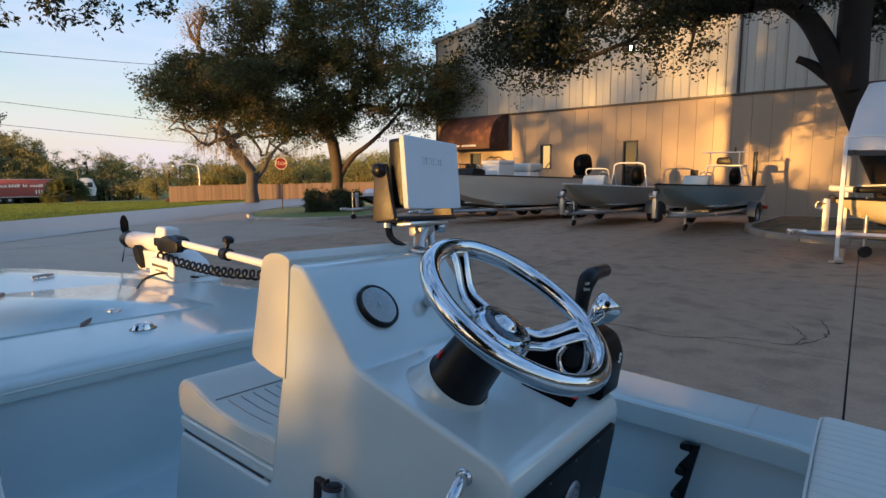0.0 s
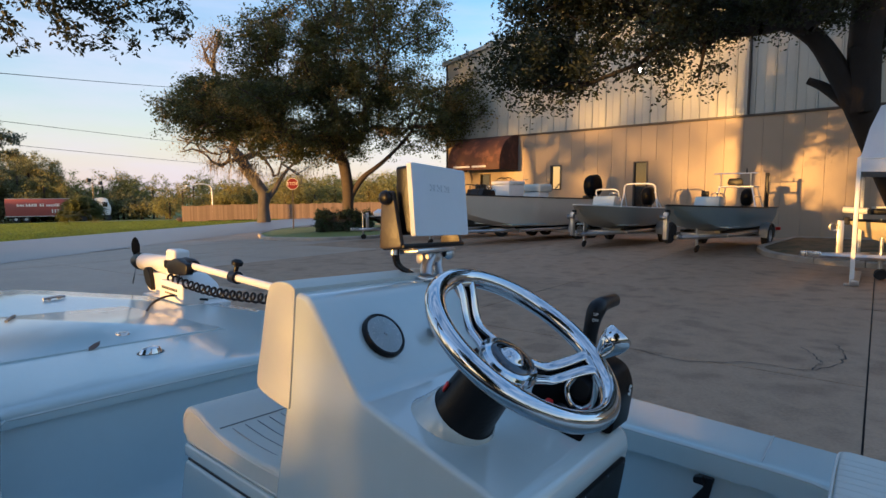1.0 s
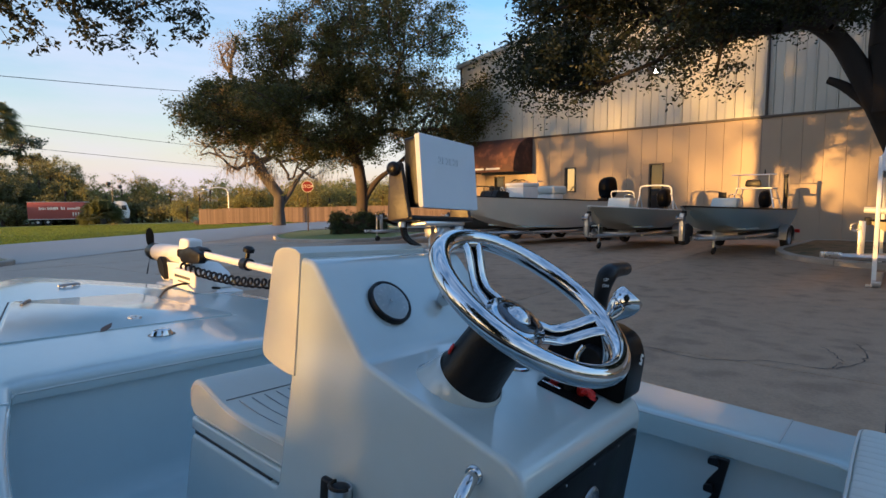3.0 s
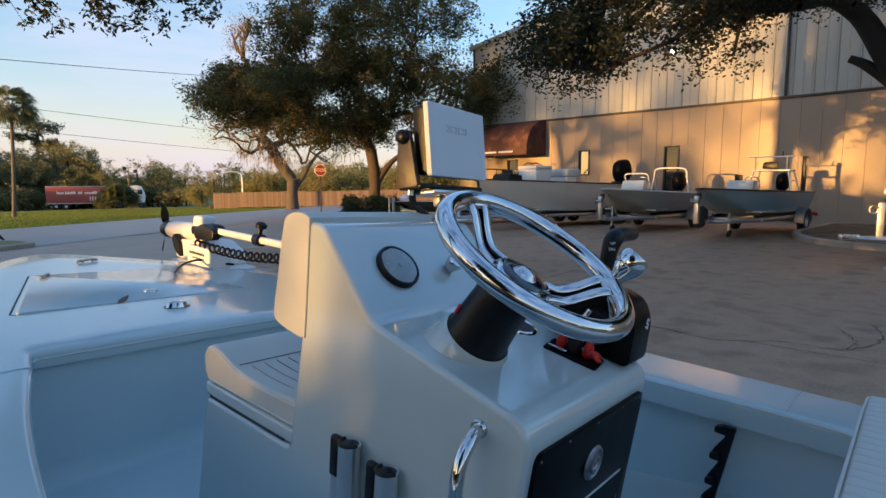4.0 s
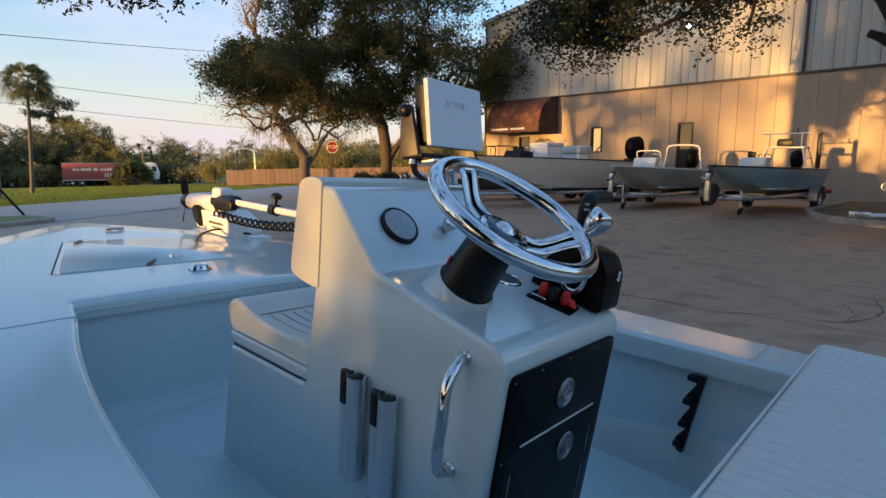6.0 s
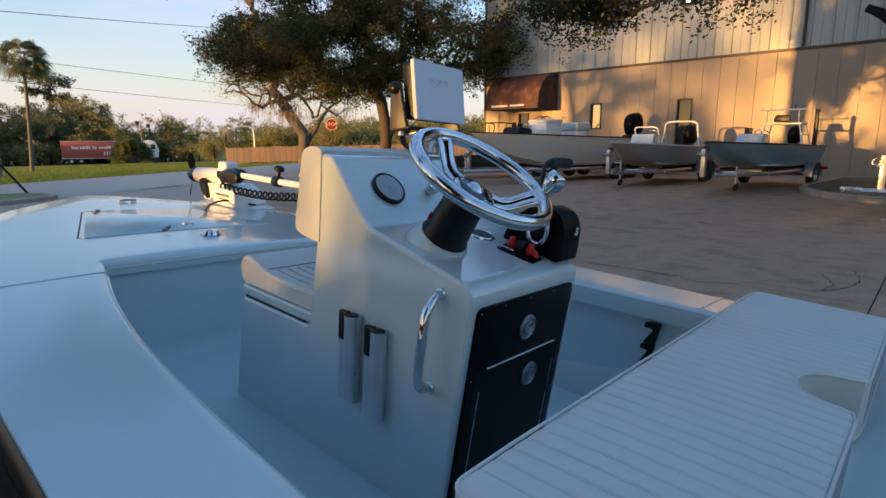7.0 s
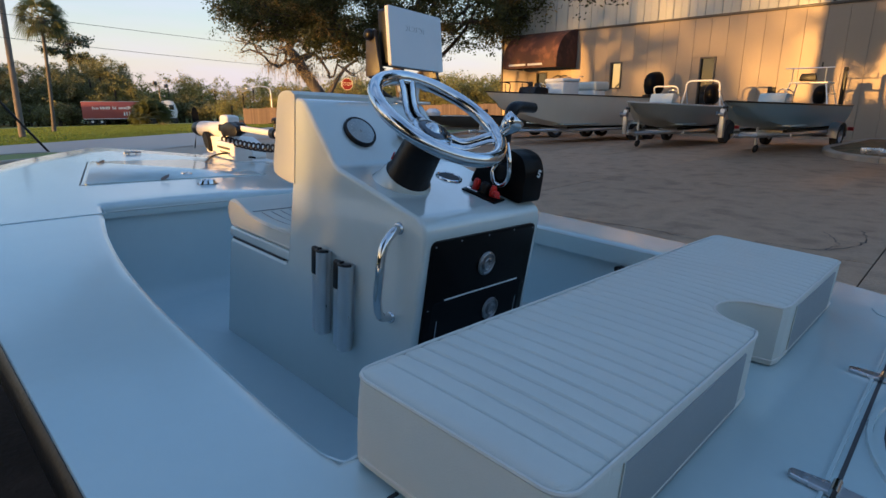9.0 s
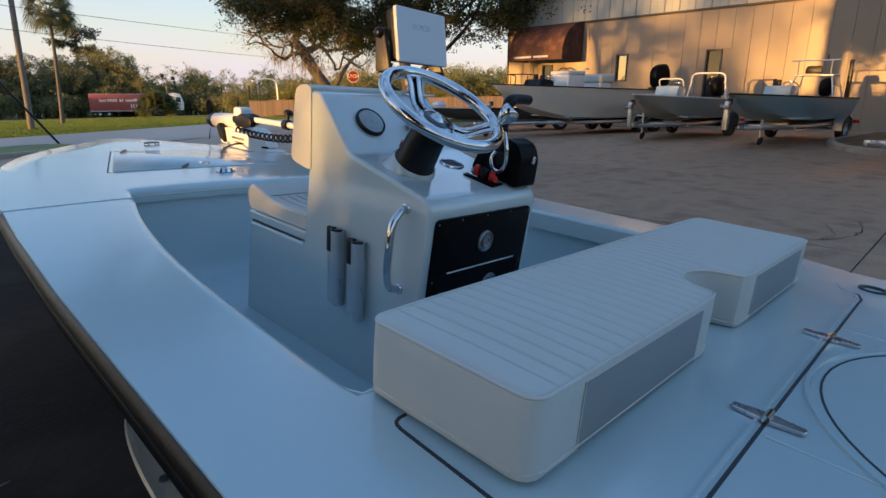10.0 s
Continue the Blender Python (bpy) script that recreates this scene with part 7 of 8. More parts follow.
    part("motor", tube([(0.15, L * 0.93, 1.16), (0.30, L * 1.0, 1.18)], 0.055, 12), WHITE_PLASTIC, tmo)
    part("mount", box(0.0, 0.2, L * 0.80, L * 0.93, 1.10, 1.20, r=0.03), BLACK, tmo)
    part("shaft", tube([(0.15, L * 0.92, 1.22), (0.0, L * 0.70, 1.26)], 0.018, 8), WHITE_PLASTIC, tmo)
    small_console(m, (0.0, L * 0.5, 0.95), 0.6, 0.5, 0.4, BLACK, "dark console on the yellow skiff")


build_parked_boats()


def build_tent():
    x0, x1, y0, y1, eave, top = 10.15, 13.3, -3.9, -0.66, 2.02, 2.85
    th = thing("canopy_tent", Matrix.Identity(4), "white pop-up canopy tent over the yellow boat", "tent", base=(x0, y1, 0))
    for x in (x0, x1):
        for y in (y0, y1):
            part("leg", box(x - 0.03, x + 0.03, y - 0.03, y + 0.03, 0.02, eave, r=0.006), WHITE_PAINT, th, "white steel leg")
            part("foot", box(x - 0.10, x + 0.10, y - 0.10, y + 0.10, 0.0, 0.02, r=0.004), ALU, th)
    rings = []
    for z, i in ((eave - 0.22, -0.02), (eave, -0.01), (eave + 0.04, 0.02), (eave + 0.45, 0.10), (top - 0.03, 0.22), (top, 0.30), (top + 0.10, 0.9), (top + 0.16, 1.55)):
        ring = []
        for k in range(40):
            t = k / 10
            c, f = int(t) % 4, t - int(t)
            ps = [(x0 + i, y0 + i), (x1 - i, y0 + i), (x1 - i, y1 - i), (x0 + i, y1 - i)]
            p = Vector(ps[c]).lerp(Vector(ps[(c + 1) % 4]), f)
            sag = -0.05 * math.sin(math.pi * f) * (1 if z > eave else 0.5) + 0.012 * noise.noise((p.x * 3, p.y * 3, z * 4))
            ring.append(Vector((p.x, p.y, z + sag)))
        rings.append(ring)
    bm = loft(rings, closed_ring=True)
    part("canopy", bm, TENT, th, "white fabric roof and valance", angle=60)
    for a, b in (((x0, y0), (x1, y0)), ((x1, y0), (x1, y1)), ((x1, y1), (x0, y1)), ((x0, y1), (x0, y0))):
        part("truss", tube([(*a, eave - 0.02), (*b, eave - 0.02)], 0.018, 6), WHITE_PAINT, th)
    part("weight", box(x0 - 0.18, x0 + 1.3, y1 - 0.10, y1 + 0.02, 0.0205, 0.10, r=0.01), ALU, th, "grey timber ballast at the feet")


build_tent()
# ---------------------------------------------------------------- street, lawn and distance
def build_hedge():
    rng = np.random.default_rng(3)
    th = thing("hedge", Matrix.Translation(at_ground(17.1, 18.9, 0.1)), "clipped dark green hedge in the kerbed island", "hedge")
    d = Vector((0.62, -0.78))
    pts = []
    for _ in range(520):
        u, v, w = rng.uniform(-1.25, 1.25), rng.uniform(-0.45, 0.45), rng.uniform(0.02, 0.98)
        if max(abs(u) / 1.25, abs(v) / 0.45, w) < 0.7 and rng.uniform() < 0.6:
            continue
        pts.append((d.x * u - d.y * v, d.y * u + d.x * v, w + 0.06 * math.sin(u * 5)))
    v, f = leaf_cloud(rng, np.array(pts), 60, 0.10, 0.075, 0.6)
    o = new("leaves", raw_mesh("leaves", v, f, LEAF_HEDGE))
    o.parent = th
    core = box(-1.1, 1.1, -0.32, 0.32, 0.0, 0.85, r=0.1)
    bm = moved(core, Matrix.Rotation(math.atan2(d.y, d.x), 4, "Z"))
    part("stems", bm, BARK, th, "dark inner twigs")


build_hedge()


def build_stop_sign():
    x, y = 18.45, 24.5
    g = ground_z(x, y)
    m = Matrix.Translation((x, y, g)) @ Matrix.Rotation(radians(-38), 4, "Z")
    th = thing("stop_sign", m, "red octagonal stop sign on a dark post", "stop sign")
    part("post", box(-0.03, 0.03, -0.03, 0.03, -0.2, 2.95, r=0.006), TRIM_DARK, th)
    oct_o = [(0.335 * math.cos(radians(22.5 + 45 * k)), 2.62 + 0.335 * math.sin(radians(22.5 + 45 * k))) for k in range(8)]
    oct_i = [(0.305 * math.cos(radians(22.5 + 45 * k)), 2.62 + 0.305 * math.sin(radians(22.5 + 45 * k))) for k in range(8)]
    b = part("border", prism(oct_o, -0.040, -0.034, "y"), WHITE_MARK, th, "white sign border", smooth=False)
    part("face", prism(oct_i, -0.045, -0.0405, "y"), SIGN_RED, th, "red sign face", smooth=False)
    cu = bpy.data.curves.new("lettering", "FONT")
    cu.body, cu.size, cu.align_x, cu.align_y, cu.extrude = "STOP", 0.25, "CENTER", "CENTER", 0.002
    cu.materials.append(WHITE_MARK)
    t = new("lettering", cu)
    t.parent = th
    t.location = (0, -0.048, 2.62)
    t.rotation_euler = (radians(90), 0, 0)


build_stop_sign()


def build_fence():
    a, b = Vector((31.2, 61.4)), Vector((58.0, 41.0))
    L = (b - a).length
    d = (b - a).normalized()
    m = Matrix.Translation((a.x, a.y, 0)) @ Matrix.Rotation(math.atan2(d.y, d.x), 4, "Z")
    th = thing("fence", m, "weathered wooden board fence across the lawn", "fence")
    n = 13
    seg = L / n
    rng = random.Random(4)
    board = mesh_of("board", prism([(0, 0.04), (0.146, 0.04), (0.146, 1.75), (0.105, 1.8), (0.04, 1.8), (0, 1.75)], -0.012, 0.012, "y"), WOOD_FENCE, smooth=False)
    for k in range(n + 1):
        p = a + d * seg * k
        g = ground_z(p.x, p.y)
        part("post", box(seg * k - 0.05, seg * k + 0.05, 0.03, 0.13, g - 0.2, g + 1.9, r=0.01), WOOD_FENCE, th)
        if k == n:
            break
        q = a + d * seg * (k + 0.5)
        g = ground_z(q.x, q.y)
        x, top = seg * k + 0.02, g + 1.82 + rng.uniform(-0.05, 0.05)
        while x < seg * (k + 1) - 0.1:
            ob = bpy.data.objects.new("board", board)
            scene.collection.objects.link(ob)
            ob.parent = th
            ob.location = (x, 0, top - 1.8 + rng.uniform(-0.02, 0.02))
            x += 0.153
        rails = box(seg * k, seg * (k + 1), 0.014, 0.05, g + 0.3, g + 0.39)
        part("rail", rails, WOOD_FENCE, th, smooth=False)
        part("rail", box(seg * k, seg * (k + 1), 0.014, 0.05, g + 1.4, g + 1.49), WOOD_FENCE, th, smooth=False)


build_fence()


def build_truck():
    a, b = Vector((24.5, 99.6)), Vector((37.2, 95.6))
    d = (b - a).normalized()
    m = Matrix.Translation((a.x, a.y, ground_z(a.x, a.y))) @ Matrix.Rotation(math.atan2(d.y, d.x), 4, "Z")
    th = thing("semi_trailer", m, "long red box trailer with pale lettering, parked across the lawn", "trailer")
    part("box", box(0, 10.6, 0, 2.5, 0.92, 3.5, r=0.04), TRUCK_RED, th, "red trailer body")
    part("side_rail", box(0, 10.6, -0.02, 0.03, 0.85, 0.97, r=0.01), ALU, th)
    part("top_rail", box(0, 10.6, -0.02, 0.03, 3.47, 3.55, r=0.01), ALU, th)
    for x in (1.2, 2.45):
        for y in (0.25, 2.25):
            w = part("wheel", lathe([(0.2, -0.14), (0.45, -0.14), (0.5, -0.1), (0.5, 0.1), (0.45, 0.14), (0.2, 0.14)], 24, Matrix.Translation((x, y, 0.5)) @ Matrix.Rotation(radians(90), 4, "X")), RUBBER, th)
            part("rim", lathe([(0, 0.05), (0.12, 0.06), (0.22, 0.12), (0.28, 0.13)], 20, Matrix.Translation((x, y, 0.5)) @ Matrix.Rotation(radians(90), 4, "X")), ALU, w)
    part("underride_frame", box(0.3, 3.2, 0.4, 2.1, 0.55, 0.9, r=0.03), BLACK, th)
    for y in (0.4, 2.1):
        part("landing_leg", box(7.6, 7.75, y - 0.07, y + 0.07, 0.05, 0.92, r=0.02), ALU, th)
    x = 1.4
    rng = random.Random(8)
    for word in (0.75, 1.35, 0.5, 1.6, 0.9):
        xx = x
        while xx < x + word:
            wd = rng.uniform(0.10, 0.16)
            hh = rng.choice((0.30, 0.42))
            part("lettering", box(xx, xx + wd, -0.035, -0.025, 2.35, 2.35 + hh), WHITE_MARK, th, smooth=False)
            xx += wd + 0.06
        x += word + 0.32
    for x in (5.6, 5.95, 6.3):
        part("emblem", box(x, x + 0.14, -0.035, -0.025, 1.35, 1.95), WHITE_MARK, th, "pale plain emblem", smooth=False)
    th2 = thing("truck_tractor", m, "white truck tractor coupled to the red trailer", "truck", base=(12, 1.2, 0))
    part("cab", prism(rounded([(10.9, 0.9), (13.2, 0.9), (13.4, 2.0), (12.9, 3.5), (12.2, 3.7), (10.9, 3.5)], 0.15, 3), 0.1, 2.4, "y", r=0.05, seg=2), WHITE_PAINT, th2)
    part("windscreen", prism([(13.02, 2.2), (13.36, 2.1), (12.98, 3.2), (12.9, 3.25)], 0.3, 2.2, "y"), DARK_GLASS, th2)
    part("side_window", box(12.2, 12.9, 0.07, 0.11, 2.2, 3.0, r=0.02), DARK_GLASS, th2)
    part("chassis", box(9.0, 13.3, 0.5, 2.0, 0.6, 0.95, r=0.03), BLACK, th2)
    for x in (9.6, 12.9):
        for y in (0.25, 2.25):
            part("wheel", lathe([(0.0, -0.05), (0.25, -0.12), (0.45, -0.14), (0.5, -0.1), (0.5, 0.1), (0.45, 0.14), (0, 0.1)], 22, Matrix.Translation((x, y, 0.5)) @ Matrix.Rotation(radians(90), 4, "X")), RUBBER, th2)


build_truck()


def fan_palm(name, base, height, crown_r, label, seed, fronds=34, trunk_r=0.19, low=False, lean=(0.0, 0.0)):
    rng = np.random.default_rng(seed)
    th = thing(name, Matrix.Translation(base), label, "palm")
    if height > 1:
        pts = [(lean[0] * z + 0.12 * math.sin(z * 0.25), lean[1] * z, z) for z in np.linspace(-0.2, height, 12)]
        part("trunk", tube(pts, [trunk_r * (1.25 if i == 0 else 1.0 - 0.02 * i) for i in range(12)], 10), PALM_BARK, th, "ringed grey palm trunk")
        top = Vector(pts[-1])
    else:
        top = Vector((0, 0, height))
    vs, fs, svs, sfs = [], [], [], []
    for k in range(fronds):
        az = rng.uniform(0, 2 * math.pi)
        el = math.asin(rng.uniform(-0.75, 1.0)) if not low else rng.uniform(0.05, 1.4)
        d = np.array([math.cos(az) * math.cos(el), math.sin(az) * math.cos(el), math.sin(el)])
        side = np.cross(d, [0, 0, 1.0])
        side /= np.linalg.norm(side) + 1e-9
        roll = rng.normal() * 0.9
        side, up = side * math.cos(roll) + np.cross(side, d) * math.sin(roll), np.cross(side, d) * math.cos(roll) - side * math.sin(roll)
        stem = crown_r * rng.uniform(0.42, 0.55)
        c = np.array(top) + d * stem + np.array([0, 0, -0.08 * stem])
        b = len(svs)
        for p, w in ((np.array(top), 0.03), (c, 0.018)):
            svs += [p - side * w, p + up * w, p + side * w]
        sfs += [(b, b + 1, b + 4, b + 3), (b + 1, b + 2, b + 5, b + 4)]
        blades = 20
        for j in range(blades):
            a = (j / (blades - 1) - 0.5) * 3.6
            e = d * math.cos(a) + side * math.sin(a)
            ln = crown_r * 0.5 * (0.75 + 0.25 * math.cos(a)) * rng.uniform(0.85, 1.1)
            tip = c + e * ln * 0.95 + np.array([0, 0, -(0.30 if low else 0.48) * ln]) + up * 0.05
            mid = c + e * ln * 0.55
            w = np.cross(e, up)
            w = w / (np.linalg.norm(w) + 1e-9) * crown_r * 0.019
            b = len(vs)
            vs += [c, mid - w, tip, mid + w]
            fs.append((b, b + 1, b + 2, b + 3))
    o = new("fronds", raw_mesh("fronds", vs, fs, LEAF_PALM))
    o.parent = th
    o = new("stems", raw_mesh("stems", svs, sfs, LEAF_PALM))
    o.parent = th
    if height > 1:
        vs, fs = [], []
        for k in range(160):
            az = rng.uniform(0, 2 * math.pi)
            q = np.array(top) + np.array([math.cos(az) * 0.25, math.sin(az) * 0.25, rng.uniform(-0.6, 0.1)])
            tip = q + np.array([math.cos(az) * 0.7, math.sin(az) * 0.7, -rng.uniform(0.5, 1.3)]) * crown_r * 0.35
            w = np.array([-math.sin(az), math.cos(az), 0]) * 0.05
            b = len(vs)
            vs += [q - w, q + w, tip + w * 0.3, tip - w * 0.3]
            fs.append((b, b + 1, b + 2, b + 3))
        o = new("dead_fronds", raw_mesh("dead_fronds", vs, fs, MOSS))
        o.parent = th
        o["label"] = "dry hanging dead fronds"


fan_palm("palm_tree", at_ground(12.0, 59.7), 9.6, 2.45, "tall cabbage palm with a round head on the lawn", 2, fronds=46, trunk_r=0.165, lean=(0.035, 0.0))
fan_palm("palm_bush", at_ground(26.4, 76.7), 0.9, 3.2, "low dark palmetto clump on the lawn", 6, fronds=110, low=True)


def build_pole_and_wires():
    x, y = 6.8, 43.75
    g = ground_z(x, y)
    th = thing("utility_pole", Matrix.Translation((x, y, g)), "leaning weathered timber utility pole", "utility pole")
    part("pole", tube([(0, 0, -0.3), (0.14, 0.05, 5.0), (0.34, 0.1, 11.5)], [0.2, 0.17, 0.14], 12), WOOD_POLE, th)
    part("crossarm", box(-1.7, 0.2, 0.10, 0.24, 10.2, 10.32, r=0.01), WOOD_POLE, th)

    def wire(p, q, sag, name, label):
        p, q = Vector(p), Vector(q)
        pts = [p.lerp(q, t) + Vector((0, 0, -4 * sag * t * (1 - t))) for t in np.linspace(0, 1, 24)]
        single(name, tube(pts, 0.016, 5), CABLE, ident, label, "cable", "overhead wires", base=tuple(p))
    wire((-14.2, 28.5, 5.6), (52.8, 69.4, 7.7), 0.15, "overhead_wire", "thin dark overhead wire across the street")
    wire((-14.5, 28.6, 5.0), (53.5, 68.7, 5.3), 0.35, "overhead_wire", "thin dark overhead wire across the street")
    wire((-12.0, 19.4, 4.2), (29.0, 43.3, 10.6), 0.25, "overhead_wire", "thin dark overhead wire across the street")
    # slanting dark stay beside the kerb
    st = thing("pole_stay", Matrix.Translation(at_ground(3.3, 19.6)), "dark slanting stay rod by the kerb", "stay")
    part("rod", tube([(0, 0, -0.05), (-1.15, 0.1, 1.75), (-2.6, 0.2, 4.0)], 0.035, 8), BLACK, st)


build_pole_and_wires()


def build_small_posts():
    lp = thing("lamp_post", Matrix.Translation(at_ground(39.2, 69.0)), "pale curved-arm lamp post beyond the fence", "lamp post")
    part("post", tube(spline([(0, 0, -0.2), (0, 0, 3.6), (-0.3, 0.1, 4.5), (-1.4, 0.5, 4.7), (-2.4, 0.9, 4.45)], 6), 0.08, 8), WHITE_PAINT, lp)
    part("lamp_head", box(-3.0, -2.3, 0.75, 1.15, 4.35, 4.5, r=0.04), WHITE_PAINT, lp)
    fl = thing("floodlight_pole", Matrix.Translation(at_ground(32.0, 88.0)), "dark pole with two floodlight heads", "floodlight")
    part("pole", tube([(0, 0, -0.2), (0, 0, 5.6)], 0.08, 8), TRIM_DARK, fl)
    part("arm", tube([(-0.5, 0.1, 5.5), (0.9, -0.3, 5.2)], 0.04, 6), TRIM_DARK, fl)
    for x, z in ((-0.55, 5.6), (0.95, 5.2)):
        part("lamp_head", box(x - 0.25, x + 0.25, -0.3, 0.1, z, z + 0.5, r=0.06), TRIM_DARK, fl)
    rng = random.Random(12)
    for x, y, s in ((33.0, 64.2, 0.8), (34.6, 63.2, 0.65), (35.6, 62.4, 1.0), (38.2, 60.6, 0.9)):
        bm = bmesh.new()
        bmesh.ops.create_icosphere(bm, subdivisions=3, radius=s)
        for v in bm.verts:
            v.co = Vector((v.co.x * 1.4, v.co.y, v.co.z * 0.55)) * (1 + 0.35 * noise.noise(v.co * 1.4 + Vector((x, y, 0))))
        single("boulder", bm, BARK, Matrix.Translation(at_ground(x, y, 0.15)), "low dark boulder at the edge of the lawn", "boulder", "boulders by the fence")


build_small_posts()

# moss-hung oak behind the island, and a leaning second trunk
moss_oak = tree("oak_tree", at_ground(31.5, 44.5), [(-0.7, 0.74, -0.2), (-0.7, 0.74, 1.4), (-0.65, 0.7, 2.8), (-1.64, 1.37, 4.5), (-2.24, 1.76, 5.9)],
     [((-3.6, 2.4, 7.2), (4.2, 4.0, 2.2)), ((-4.2, 3.0, 10.2), (2.8, 2.8, 2.6)), ((1.8, -1.4, 5.6), (2.8, 2.4, 1.3)), ((-0.6, 0.8, 4.9), (2.2, 2.0, 0.9)), ((-3.6, 2.7, 15.2), (2.0, 1.9, 2.4))],
     "old oak hung with grey Spanish moss", 41, 0.52, clusters=360, per=44, spread=0.55, leaf=0.15, leaf_mat=LEAF_RUST, branch_ends=260, gap=0.5, freq=0.45, shell=0.3, moss=45, bark=BARK_PALE)
part("limb", tube(spline([(-0.7, 0.74, 1.3), (-0.35, 0.5, 2.2), (0.2, 0.1, 3.2), (0.7, -0.3, 4.3), (1.4, -0.9, 5.4), (2.2, -1.6, 6.0)], 3), [0.29 - 0.013 * k for k in range(16)], 9), BARK_PALE, moss_oak, "grey forking limb")


def build_far_woods():
    """Trees and scrub beyond the lawn, in layers."""
    rng = np.random.default_rng(77)

    def layer(name, d0, d1, az0, az1, n, h0, h1, r0, r1, per, leaf, mat, label, base_fill=True):
        cents, stems_v, stems_f = [], [], []
        for _ in range(n):
            az = radians(rng.uniform(az0, az1))
            dist = rng.uniform(d0, d1)
            x, y = -0.9 + dist * math.sin(az), -1.0 + dist * math.cos(az)
            g = ground_z(x, y)
            h = rng.uniform(h0, h1) * (1 + 0.3 * noise.noise((math.degrees(az) * 0.22, dist * 0.05, 3.0)))
            r = rng.uniform(r0, r1)
            k = int(10 * r)
            for _ in range(k):
                v = rng.normal(size=3)
                v /= np.linalg.norm(v)
                q = rng.uniform() ** 0.45
                cents.append((x + v[0] * r * q, y + v[1] * r * q, g + h * 0.53 + v[2] * h * 0.47 * q))
            b = len(stems_v)
            w = 0.16
            for zz in (g - 0.2, g + h * 0.7):
                for j in range(5):
                    stems_v.append((x + w * math.cos(j * 1.2566), y + w * math.sin(j * 1.2566), zz))
            for j in range(5):
                stems_f.append((b + j, b + (j + 1) % 5, b + 5 + (j + 1) % 5, b + 5 + j))
        th = thing(name, ident, label, "woods", kind="stuff")
        v, f = leaf_cloud(rng, np.array(cents), per, 0.55, leaf, 0.6)
        o = new("foliage", raw_mesh("foliage", v, f, mat))
        o.parent = th
        o = new("stems", raw_mesh("stems", stems_v, stems_f, BARK))
        o.parent = th
    layer("far_woods", 112, 130, 0, 17.5, 52, 8.2, 11.6, 2.8, 4.8, 120, 0.28, LEAF_WOODS, "tall dark woods beyond the lawn")
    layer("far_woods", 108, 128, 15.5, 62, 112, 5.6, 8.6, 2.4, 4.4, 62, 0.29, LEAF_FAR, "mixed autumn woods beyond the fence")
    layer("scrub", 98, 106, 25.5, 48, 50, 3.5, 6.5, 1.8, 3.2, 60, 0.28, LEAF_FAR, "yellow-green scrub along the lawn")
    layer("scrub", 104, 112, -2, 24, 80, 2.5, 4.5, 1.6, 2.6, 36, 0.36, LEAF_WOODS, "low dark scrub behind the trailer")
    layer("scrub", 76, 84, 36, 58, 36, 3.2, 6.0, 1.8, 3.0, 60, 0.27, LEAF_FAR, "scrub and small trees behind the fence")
    # unseen woods behind the camera, added to darken the chrome's reflections
    layer("far_woods", 70, 84, 95, 268, 120, 7.0, 10.0, 3.0, 4.6, 12, 1.2, LEAF_WOODS, "unseen woods added round the lot to darken reflections")
    layer("far_woods", 150, 190, 330, 360, 24, 7.0, 10.0, 3.0, 4.6, 14, 1.2, LEAF_WOODS, "woods at the far end of the lawn")


build_far_woods()


def build_lawn_grass():
    """Upright blades over the verge beyond the street, dense enough to catch the low sun."""
    rng = np.random.default_rng(21)
    n = 150000
    s, k = rng.uniform(-22, 75, n), 21.8 + 42 * rng.uniform(0, 1, n) ** 1.7
    x, y = ROAD_S.x * s + ROAD_N.x * k, ROAD_S.y * s + ROAD_N.y * k
    g = np.array([ground_z(a, b) for a, b in zip(x, y)]) - 0.06
    h, w, a = rng.uniform(0.05, 0.10, n), rng.uniform(0.025, 0.06, n), rng.uniform(0, math.pi, n)
    c, d = np.cos(a) * w, np.sin(a) * w
    lx, ly = rng.normal(size=n) * 0.03, rng.normal(size=n) * 0.03
    v = np.stack([np.stack([x - c, y - d, g], 1), np.stack([x + c, y + d, g], 1), np.stack([x + lx, y + ly, g + h], 1)], 1).reshape(-1, 3)
    o = new("grass", raw_mesh("grass", v, np.arange(3 * n).reshape(-1, 3), GRASS_BLADE))
    tagged(o, "short sunlit lawn grass along the street", "grass", kind="stuff")


build_lawn_grass()
tree("pine_tree", at_ground(30.6, 127.0), [(0, 0, -0.2), (0.1, 0, 5.4), (0.0, 0, 9.6), (0.25, 0, 12.4)],
     [((0.3, 0, 15.0), (4.5, 4.0, 1.0)), ((-1.6, 0, 12.9), (3.0, 2.6, 0.8)), ((2.1, 0, 11.4), (2.7, 2.6, 0.8))],
     "flat-topped pine above the far woods", 55, 0.28, clusters=90, per=60, spread=0.5, leaf=0.4, leaf_mat=LEAF_HEDGE, branch_ends=30, gap=0.3, shell=0.2, bark=BARK_PALE)


